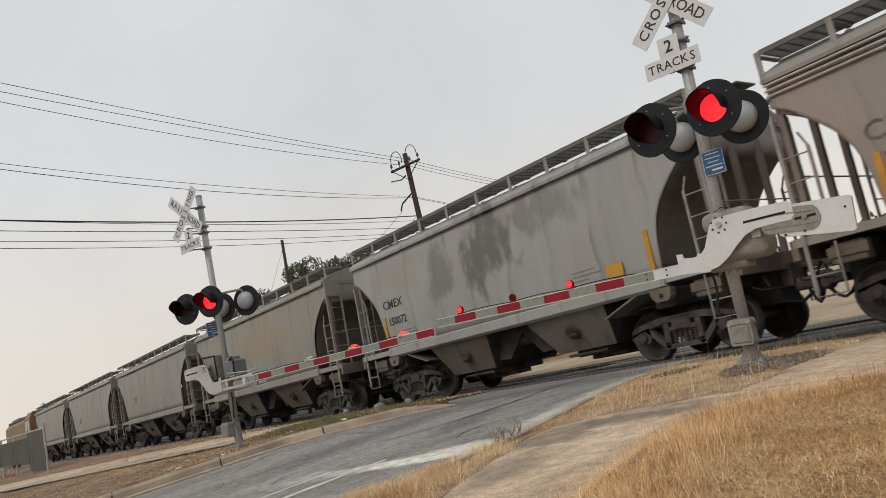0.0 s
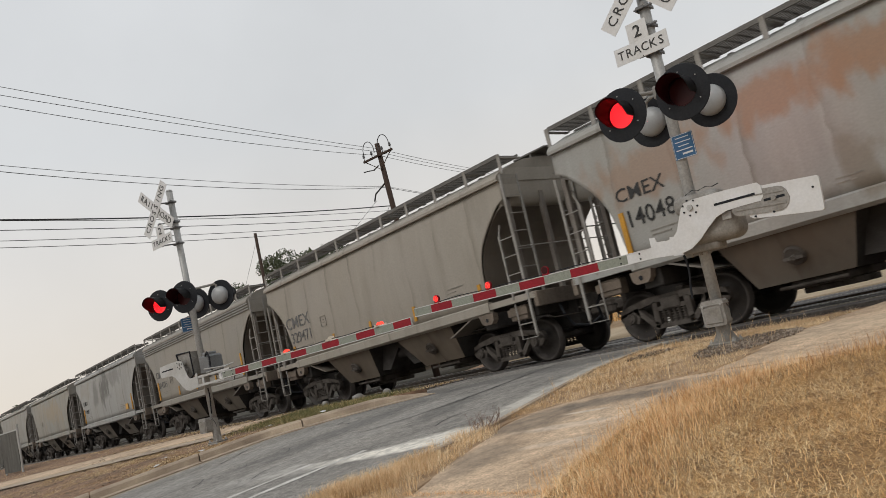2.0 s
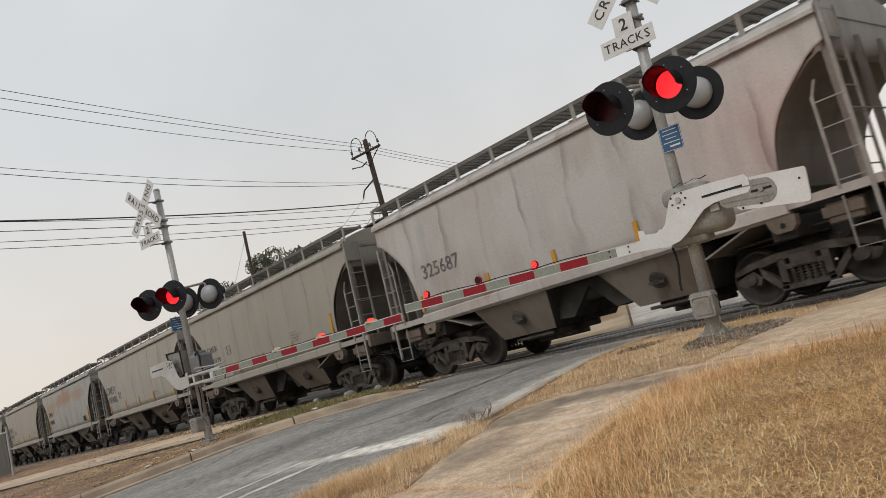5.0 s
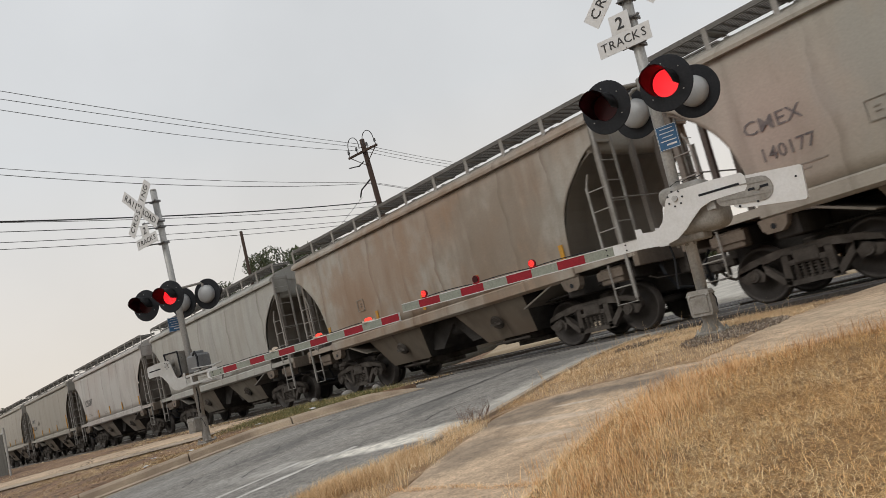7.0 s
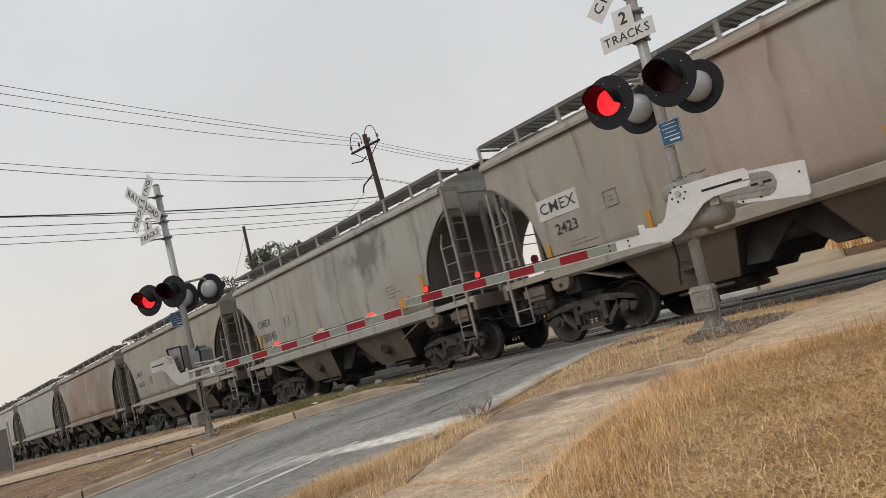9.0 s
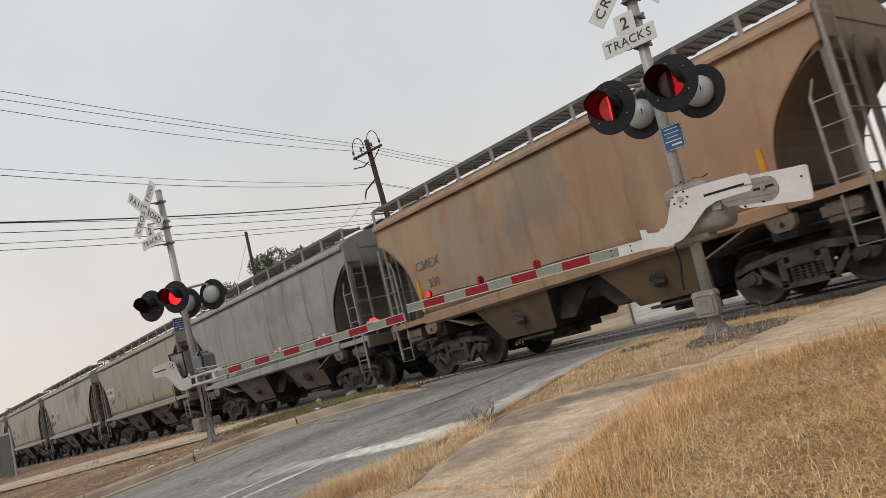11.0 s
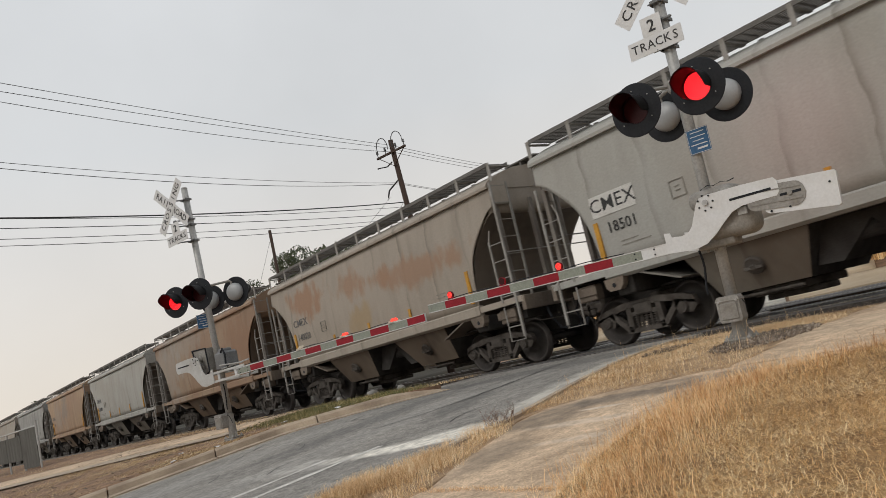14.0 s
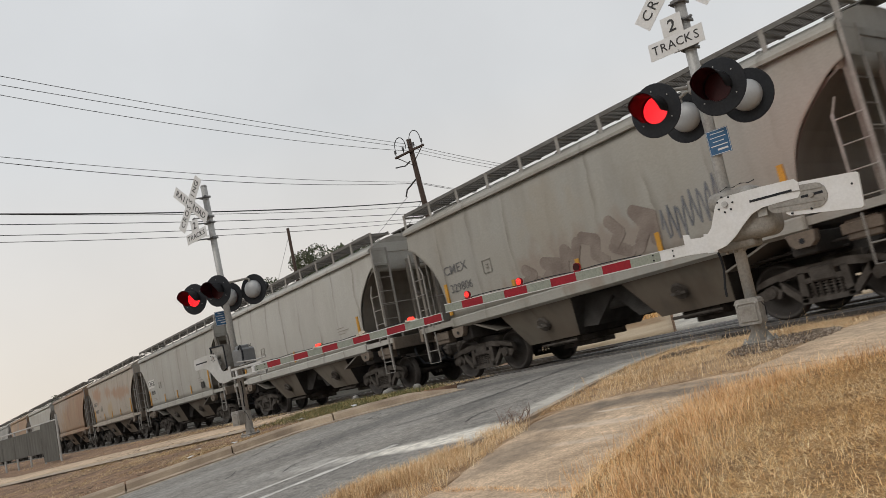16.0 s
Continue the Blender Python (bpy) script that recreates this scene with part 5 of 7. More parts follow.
far, far_arm, _, zt = signal("crossing_signal", pose(*FAR, 0, 0, TURN), 1, 4.09, -0.165, -0.30, 5.10, (-0.13, 2.36, 58), (-0.012, 0.46, 13, 2.825), (-0.186, 4.75),
                             "galvanised crossing signal with a taller post and lowered gate", 0.417, (0.95, 6.02, 1.073, 1.19), False, 0.045, -1.5, 8.0, (6, -2.4), 0.0)
for x, when in ((3.05, False), (4.22, True), (5.38, None)):
    arm_box_lamp(far, 1, x, zt, 34, when)
arm_wire(far_arm, 1, (1.0, 5.4), zt)


# the pair that faces the train throws its red light on the cars; one of the two is always lit
for sx in (-1, 1):
    red = new("signal_beam", bpy.data.lights.new("signal_beam", "SPOT"))
    red.data.energy, red.data.color, red.data.spot_size, red.data.spot_blend, red.data.shadow_soft_size = 24.0, (1.0, 0.10, 0.09), radians(62), 1.0, 0.12
    red.matrix_world = pose(*NEAR, 0, 1.7, TURN) @ pose(0.06 + sx * 0.38, 0.47, 2.72, 90, 0, 180) @ pose(0, 0, 0, 180, 0, 0)


# ------------------------------------------------------------------ hopper cars
HALF, EAVE, SILL0, SILL1 = 5.72, 3.88, 1.24, 1.50
TRUCK_X, AXLE = 4.3, 0.89


def arch(x):
    """Lower edge of the side sheet: an arch is cut out under each end."""
    d = HALF - abs(x)
    if d >= 1.17:
        return SILL1 - 0.03
    return float(np.interp(d, (0, 0.15, 0.30, 0.55, 0.75, 0.88, 1.00, 1.08, 1.13, 1.165), (3.45, 3.40, 3.30, 3.07, 2.87, 2.71, 2.50, 2.27, 2.0, 1.62)))


def bulge(z):
    k = (z - SILL1) / (EAVE - SILL1)
    return 1.545 + 0.055 * math.sin(math.pi * min(1, max(0, k)) ** 0.9)


def side_sheet(s):
    bm = bm_new()
    xs = sorted(set([round(v, 3) for v in span(-HALF, -HALF + 1.18, 22)] + [round(v, 3) for v in span(-HALF + 1.2, HALF - 1.2, 60)] + [round(v, 3) for v in span(HALF - 1.18, HALF, 22)]))
    cols = []
    for x in xs:
        z0 = arch(x)
        seam = min(abs(((x + 0.2 + 0.64) % 1.28) - 0.64), 0.64)
        col = []
        for k in range(11):
            z = z0 + (EAVE - z0) * k / 10
            dent = 0.012 * math.exp(-(seam / 0.07) ** 2) * math.sin(math.pi * k / 10) - 0.006 * noise.noise((x * 0.8, z * 0.8, s * 3.0))
            col.append(bm.verts.new((x, s * (bulge(z) - dent), z)))
        cols.append(col)
    for a, b in zip(cols, cols[1:]):
        for k in range(10):
            bm.faces.new((a[k], b[k], b[k + 1], a[k + 1]))
    bmesh.ops.recalc_face_normals(bm, faces=bm.faces[:])
    bmesh.ops.solidify(bm, geom=bm.faces[:], thickness=0.012)
    return bm


def bar_loop(bm, pts, r, seg=6):
    tube(bm, pts, r, seg)


def side_frame_bm(s):
    """Cast side frame with its openings left free: top chord, tension chord, columns, pedestals and springs."""
    bm = bm_new()
    y0, y1 = s * 1.02 - 0.06, s * 1.02 + 0.06

    def plate(pts):
        prism(bm, pts, "y", y0, y1)
    plate([(-1.16, 0.50), (-1.12, 0.64), (-0.9, 0.71), (-0.42, 0.78), (0.42, 0.78), (0.9, 0.71), (1.12, 0.64), (1.16, 0.50), (0.98, 0.54), (0.80, 0.60), (0.36, 0.665), (-0.36, 0.665), (-0.80, 0.60), (-0.98, 0.54)])
    for k in (-1, 1):
        plate([(k * a, b) for a, b in ((0.72, 0.62), (0.84, 0.60), (0.47, 0.235), (0.33, 0.20), (0.30, 0.30), (0.42, 0.33))])
        plate([(k * a, b) for a, b in ((0.29, 0.68), (0.40, 0.68), (0.42, 0.28), (0.30, 0.28))])
        plate([(k * a, b) for a, b in ((1.16, 0.55), (0.72, 0.64), (0.70, 0.50), (0.76, 0.36), (0.83, 0.36), (0.84, 0.42), (0.95, 0.42), (0.97, 0.36), (1.06, 0.36), (1.16, 0.46))])
        rod(bm, (k * AXLE, y0 - s * 0.0, 0.47), (k * AXLE, s * 1.15, 0.47), 0.105, 0.095, 14)
        rod(bm, (k * AXLE, s * 1.15, 0.47), (k * AXLE, s * 1.165, 0.47), 0.06, seg=10)
    plate([(-0.45, 0.19), (0.45, 0.19), (0.42, 0.27), (-0.42, 0.27)])
    plate([(-0.3, 0.50), (0.3, 0.50), (0.3, 0.58), (-0.3, 0.58)])
    for k in range(5):
        rod(bm, (-0.22 + k * 0.11, s * 1.02, 0.26), (-0.22 + k * 0.11, s * 1.02, 0.5), 0.026, seg=8)
        for j in range(5):
            rod(bm, (-0.22 + k * 0.11, s * 1.02, 0.275 + j * 0.046), (-0.22 + k * 0.11, s * 1.02, 0.297 + j * 0.046), 0.05, seg=10)
    return bm


def wheelset_bm():
    bm = bm_new()
    rod(bm, (0, -1.05, 0), (0, 1.05, 0), 0.075, seg=12)
    for s in (-1, 1):
        y = s * 0.75
        prof = [(0.10, 0.09), (0.14, 0.09), (0.16, 0.02), (0.38, -0.01), (0.40, 0.068), (0.452, 0.068), (0.457, -0.02), (0.482, -0.035), (0.478, -0.065), (0.39, -0.065), (0.37, -0.03), (0.15, -0.03), (0.10, -0.08)]
        rings = []
        for i in range(32):
            t = i / 32 * 2 * math.pi
            rings.append([bm.verts.new((r * math.cos(t), y + s * d, r * math.sin(t))) for r, d in prof])
        for i in range(32):
            a, b = rings[i], rings[(i + 1) % 32]
            for k in range(len(prof) - 1):
                bm.faces.new((a[k], b[k], b[k + 1], a[k + 1]))
    bmesh.ops.recalc_face_normals(bm, faces=bm.faces[:])
    return bm


def hopper_car():
    """One car; origin on the rails at mid-length, its near side at -y."""
    root = thing("hopper_car", "grey covered hopper car", "freight car", group="hopper cars")
    for s in (-1, 1):
        part("side_sheet", side_sheet(s), M_GALV, root, smooth=True)
        bm = bm_new()
        y = s * 1.50
        prism(bm, [(y - s * 0.10, SILL0), (y + s * 0.02, SILL0), (y + s * 0.09, SILL0 + 0.05), (y + s * 0.09, SILL1 - 0.03), (y + s * 0.06, SILL1), (y - s * 0.04, SILL1), (y - s * 0.04, SILL0 + 0.02)], "x", -4.55, 4.55)
        prism(bm, [(y - s * 0.10, SILL0 + 0.09), (y + s * 0.06, SILL0 + 0.09), (y + s * 0.06, SILL1 - 0.04), (y - s * 0.10, SILL1 - 0.04)], "x", -HALF - 0.25, HALF + 0.25)
        part("side_sill", bm, M_GALV, root)
        for k in (-1, 1):
            bm = bm_new()
            prism(bm, [(k * a, b) for a, b in ((4.15, SILL0 + 0.02), (4.62, SILL0 + 0.02), (4.60, 1.10), (4.52, 1.03), (4.28, 1.03), (4.2, 1.10))], "y", s * 1.43, s * 1.575)
            pad = part("jacking_pad", bm, M_HOPPER, root)
            bm = bm_new()
            rod(bm, (k * 4.4, s * 1.574, 1.13), (k * 4.4, s * 1.58, 1.13), 0.045, seg=10)
            part("pad_hole", bm, M_BLACK, pad)
    # roof: rounded eaves with a lip, shallow crown
    prof = [(-1.56, EAVE - 0.03), (-1.635, EAVE - 0.03), (-1.64, EAVE + 0.03), (-1.60, EAVE + 0.10), (-1.50, EAVE + 0.16), (-1.30, EAVE + 0.24), (-1.05, EAVE + 0.35), (-0.72, EAVE + 0.44), (-0.35, EAVE + 0.485), (0, EAVE + 0.50)]
    prof = prof + [(-a, b) for a, b in reversed(prof[:-1])]
    bm = bm_new()
    prism(bm, prof, "x", -HALF - 0.02, HALF + 0.02)
    part("roof", bm, M_GALV, root)
    bm = bm_new()
    box(bm, -4.9, 4.9, -0.32, 0.32, EAVE + 0.44, EAVE + 0.56, 0.03)
    for k in range(8):
        box(bm, -4.9 + k * 1.25, -4.8 + k * 1.25, -0.36, 0.36, EAVE + 0.45, EAVE + 0.60, 0.01)
    part("hatch_cover", bm, M_TREAD, root, "long roof hatch with clamps")
    # roof walks on brackets along both eaves
    for s in (-1, 1):
        bm = bm_new()
        z0 = EAVE + 0.50
        x1 = HALF + 0.02
        for yb in (0.85, 1.45):
            box(bm, -x1, x1, s * yb - 0.012, s * yb + 0.012, z0 - 0.03, z0 + 0.05)
        for k in range(1, 8):
            box(bm, -x1, x1, s * (0.85 + 0.075 * k) - 0.011, s * (0.85 + 0.075 * k) + 0.011, z0 - 0.012, z0 + 0.018)
        for k in range(60):
            xk = -x1 + 0.02 + k * (2 * x1 - 0.04) / 59
            box(bm, xk - 0.02, xk + 0.02, s * 1.15 - 0.29, s * 1.15 + 0.29, z0 - 0.008, z0 + 0.012)
        walk_ob = part("roof_walk", bm, M_TREAD, root, "grating roof walk")
        bm = bm_new()
        prism(bm, [(s * 1.475, EAVE + 0.12), (s * 1.475, z0 + 0.03), (s * 1.462, z0 + 0.03), (s * 1.455, z0 - 0.032), (s * 0.85, z0 - 0.032), (s * 0.85, z0 - 0.055), (s * 1.455, z0 - 0.055), (s * 1.46, EAVE + 0.12)], "x", -0.045, 0.045)
        first = part("walk_bracket", bm, M_LADDER, walk_ob, m=pose(-HALF - 0.05, 0, 0))
        for k in range(1, 11):
            piece("walk_bracket", first.data, walk_ob, m=pose(-HALF - 0.05 + k * (2 * HALF + 0.1) / 10, 0, 0))
    for e in (-1, 1):
        # end: an upright domed sheet above, sloping in under the car
        bm = bm_new()
        w, low = 1.53, 3.34
        rim = [(-w, low), (-1.545, 3.5), (-1.55, EAVE), (-1.50, EAVE + 0.13), (-1.30, EAVE + 0.22), (-1.05, EAVE + 0.33), (-0.72, EAVE + 0.42), (-0.35, EAVE + 0.465)]
        rim = rim + [(0, EAVE + 0.48)] + [(-y, z) for y, z in reversed(rim)] + [(0.8, low - 0.03), (0, low - 0.04), (-0.8, low - 0.03)]
        rings = []
        for x, k in ((5.52, 1.0), (5.60, 1.0), (5.655, 0.955), (5.69, 0.86), (5.715, 0.62), (5.72, 0.3)):
            rings.append([bm.verts.new((e * x, y * k, 3.75 + (z - 3.75) * k)) for y, z in rim])
        for p, q in zip(rings, rings[1:]):
            for i in range(len(rim)):
                bm.faces.new((p[i - 1], p[i], q[i], q[i - 1]))
        bm.faces.new(rings[-1])
        bm.faces.new(rings[0])
        bmesh.ops.recalc_face_normals(bm, faces=bm.faces[:])
        part("end_sheet", bm, M_GALV, root, smooth=True)
        # slope sheet: dark colour includes the shade under the car's end
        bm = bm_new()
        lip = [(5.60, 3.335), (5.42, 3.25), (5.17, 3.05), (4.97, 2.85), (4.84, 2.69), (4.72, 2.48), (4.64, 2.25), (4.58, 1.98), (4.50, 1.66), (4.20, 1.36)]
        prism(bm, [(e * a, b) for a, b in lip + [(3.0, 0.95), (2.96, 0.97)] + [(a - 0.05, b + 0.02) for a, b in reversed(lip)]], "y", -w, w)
        part("slope_sheet", bm, M_SLOPE, root, "grimed sloping end sheet with painted-in shade")
        bm = bm_new()
        box(bm, min(e * 5.05, e * 6.06), max(e * 5.05, e * 6.06), -0.30, 0.30, EAVE + 0.60, EAVE + 0.635, 0.004)
        for x in (5.1, 5.55):
            box(bm, min(e * x, e * (x + 0.05)), max(e * x, e * (x + 0.05)), -0.28, 0.28, EAVE + 0.46, EAVE + 0.60)
        part("end_walk", bm, M_TREAD, root, "grating end walk over the roof")
        # end frame: posts, platform, centre sill, coupler
        bm = bm_new()
        for y in (-0.42, 0.42):
            prism(bm, [(e * 5.66, y - 0.05), (e * 5.76, y - 0.05), (e * 5.76, y + 0.05), (e * 5.66, y + 0.05)], "z", 1.3, 3.6)
        for y in (-1.42, 1.42):
            box(bm, min(e * 5.62, e * 5.72), max(e * 5.62, e * 5.72), y - 0.05, y + 0.05, SILL1 - 0.1, 3.5, 0.008)
        part("end_post", bm, M_ENDPOST, root)
        bm = bm_new()
        box(bm, min(e * 4.95, e * 6.0), max(e * 4.95, e * 6.0), -1.5, 1.5, SILL1 - 0.16, SILL1 - 0.12, 0.006)
        box(bm, min(e * 5.9, e * 6.02), max(e * 5.9, e * 6.02), -1.56, 1.56, SILL0 - 0.1, SILL1 - 0.05, 0.01)
        part("end_platform", bm, M_HOPPER, root)
        bm = bm_new()
        box(bm, min(e * 2.6, e * 6.05), max(e * 2.6, e * 6.05), -0.2, 0.2, 0.86, 1.24, 0.01)
        part("centre_sill", bm, M_TRUCK, root)
        # bolster, with long and cross blocks added to stop light and deepen shade
        bm = bm_new()
        box(bm, min(e * 2.75, e * 5.85), max(e * 2.75, e * 5.85), -0.30, 0.30, 0.60, 1.25, 0.02)
        box(bm, e * TRUCK_X - 0.2, e * TRUCK_X + 0.2, -1.4, 1.4, 0.92, 1.25, 0.02)
        box(bm, min(e * 5.1, e * 5.6), max(e * 5.1, e * 5.6), -1.2, 1.2, 0.98, 1.30, 0.02)
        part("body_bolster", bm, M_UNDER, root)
        bm = bm_new()
        tube(bm, [Vector((e * 5.95, -0.9, 1.1)), Vector((e * 6.05, -0.95, 0.9)), Vector((e * 6.12, -0.8, 0.62)), Vector((e * 6.28, -0.5, 0.55)), Vector((e * 6.42, -0.25, 0.7))], 0.03, 7)
        part("air_hose", bm, M_BLACK, root, "black rubber air hose")
        bm = bm_new()
        box(bm, min(e * 5.0, e * 5.5), max(e * 5.0, e * 5.5), -1.44, -1.2, SILL0 - 0.28, SILL0 + 0.02, 0.02)
        box(bm, min(e * 4.95, e * 5.55), max(e * 4.95, e * 5.55), -1.47, -1.44, SILL0 - 0.18, SILL0 - 0.02, 0.01)
        part("step_bracket", bm, M_HOPPER, root)
        bm = bm_new()
        box(bm, min(e * 6.0, e * 6.42), max(e * 6.0, e * 6.42), -0.11, 0.11, 0.74, 0.95, 0.03)
        box(bm, min(e * 6.3, e * 6.5), max(e * 6.3, e * 6.5), -0.17, 0.17, 0.68, 1.0, 0.05)
        bar_loop(bm, [Vector((e * (6.0 + 0.08 * k), 0.3 - 0.05 * k, 0.85 - 0.35 * math.sin(k / 6 * 3.14))) for k in range(7)], 0.03)
        bar_loop(bm, [Vector((e * 6.06, -1.45, 0.92)), Vector((e * 6.1, -1.3, 0.86)), Vector((e * 6.1, -0.3, 0.84)), Vector((e * 6.2, -0.2, 0.8))], 0.014)
        part("coupler", bm, M_TRUCK, root, "knuckle coupler with its hose and lever")
        # ladders: on the side and on the end at each corner
        for s in (-1, 1):
            bm = bm_new()
            top = EAVE + 0.1 if s * e < 0 else EAVE - 0.5
            xa, xb = e * 5.78, e * 5.34
            ya = s * 1.56
            box(bm, xa - 0.03, xa + 0.03, ya - 0.02, ya + 0.02, 0.62, top)
            box(bm, xb - 0.022, xb + 0.022, ya - 0.018, ya + 0.018, SILL1 - 0.1, 2.75)
            rod(bm, (xb, ya, 2.74), (xb + e * 0.1, ya, 2.98), 0.02, seg=6)
            for k in range(5):
                z = SILL1 + 0.02 + k * 0.38
                if z < 2.9:
                    rod(bm, (xa, ya, z), (xb, ya, z), 0.012, seg=6)
            yb = s * 1.08
            box(bm, xa - 0.02, xa + 0.02, yb - 0.025, yb + 0.025, SILL1 - 0.15, top)
            for k in range(7):
                rod(bm, (xa, ya, SILL1 + 0.12 + k * 0.38), (xa, yb, SILL1 + 0.12 + k * 0.38), 0.012, seg=6)
            # sill step
            bar_loop(bm, [Vector((xa, ya, 1.2)), Vector((xa, ya, 0.56)), Vector((xb, ya, 0.56)), Vector((xb, ya, 1.3))], 0.018)
            rod(bm, (xa, ya, 0.86), (xb, ya, 0.86), 0.014, seg=6)
            ladder = part("ladder", bm, M_LADDER, root, "steel corner ladder")
            if s * e < 0:
                bm = bm_new()
                box(bm, xa - 0.008, xa + 0.008, min(ya, yb), max(ya, yb), EAVE - 0.40, EAVE + 0.10, 0.003)
                part("ladder_plate", bm, M_LADDER, ladder, "pale sheet plate behind the top rungs")
        # hand rail across the end
        bm = bm_new()
        bar_loop(bm, [Vector((e * 5.8, -1.56, 2.42)), Vector((e * 5.82, -0.7, 2.42)), Vector((e * 5.82, 0.7, 2.42)), Vector((e * 5.8, 1.56, 2.42))], 0.014)
        part("grab_iron", bm, M_LADDER, root)
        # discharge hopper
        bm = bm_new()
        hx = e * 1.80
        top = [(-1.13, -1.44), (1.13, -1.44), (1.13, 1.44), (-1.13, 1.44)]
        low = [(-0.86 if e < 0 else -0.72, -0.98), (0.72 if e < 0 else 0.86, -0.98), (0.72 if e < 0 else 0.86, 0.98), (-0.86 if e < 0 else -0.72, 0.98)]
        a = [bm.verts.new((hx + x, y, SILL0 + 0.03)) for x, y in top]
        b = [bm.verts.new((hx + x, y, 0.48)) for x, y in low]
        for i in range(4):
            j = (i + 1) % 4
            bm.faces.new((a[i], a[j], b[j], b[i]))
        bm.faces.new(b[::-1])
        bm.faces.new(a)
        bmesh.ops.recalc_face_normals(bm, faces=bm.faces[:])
        hop = part("hopper", bm, M_HOPPER, root, "dark brown discharge hopper")
        # end faces go near black, shade beside the trucks painted on
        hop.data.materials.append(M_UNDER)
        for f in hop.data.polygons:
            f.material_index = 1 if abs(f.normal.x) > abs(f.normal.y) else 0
        bm = bm_new()
        box(bm, hx - 0.42, hx + 0.42, -0.8, 0.8, 0.34, 0.48, 0.02)
        box(bm, hx - 0.5, hx + 0.5, -0.3, 0.3, 0.24, 0.34, 0.02)
        rod(bm, (hx - 0.55, -0.9, 0.4), (hx + 0.55, -0.9, 0.4), 0.03, seg=8)
        part("outlet_gate", bm, M_TRUCK, hop)
        for s in (-1, 1):
            bm = bm_new()
            nrm = Vector((0, s * 0.78, -0.46)).normalized()
            c = Vector((hx, s * 1.235, 0.86))
            rod(bm, c, c + nrm * 0.05, 0.17, 0.15, 16)
            rod(bm, c + nrm * 0.05, c + nrm * 0.10, 0.05, seg=8)
            box(bm, -0.16, 0.16, -0.02, 0.02, -0.025, 0.025, m=Matrix.Translation(c + nrm * 0.075))
            part("port", bm, M_TRUCK, hop, "round inspection port")
        # truck
        bm = bm_new()
        tx = e * TRUCK_X
        box(bm, -0.2, 0.2, -1.12, 1.12, 0.5, 0.74, 0.03)
        box(bm, -0.35, 0.35, -0.35, 0.35, 0.74, 0.88, 0.03)
        for k in (-1, 1):
            box(bm, k * 0.36 - 0.04, k * 0.36 + 0.04, -0.8, 0.8, 0.36, 0.46, 0.01)
        truck = part("truck", bm, M_TRUCK, root, "grimy two-axle truck", pose(tx, 0, 0))
        for s in (-1, 1):
            part("side_frame", side_frame_bm(s), M_TRUCK, truck, "cast side frame with coil springs")
        for k in (-1, 1):
            part("wheelset", wheelset_bm(), M_WHEEL, truck, "steel wheels on an axle", pose(k * AXLE, 0, 0.457), True)
    # panel between the hoppers and the slope sheets that meet under the middle, near black to paint in shade
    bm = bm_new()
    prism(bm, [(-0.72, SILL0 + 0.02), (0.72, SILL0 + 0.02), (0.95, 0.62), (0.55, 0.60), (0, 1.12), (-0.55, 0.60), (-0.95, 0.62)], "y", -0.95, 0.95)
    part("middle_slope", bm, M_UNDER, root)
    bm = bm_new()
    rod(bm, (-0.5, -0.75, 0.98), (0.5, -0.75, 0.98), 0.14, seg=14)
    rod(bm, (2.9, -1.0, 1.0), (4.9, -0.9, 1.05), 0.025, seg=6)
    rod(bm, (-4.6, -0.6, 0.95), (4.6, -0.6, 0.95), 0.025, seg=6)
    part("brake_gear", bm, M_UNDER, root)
    return root


def repaint(ob, m):
    ob.material_slots[0].link = "OBJECT"
    ob.material_slots[0].material = m


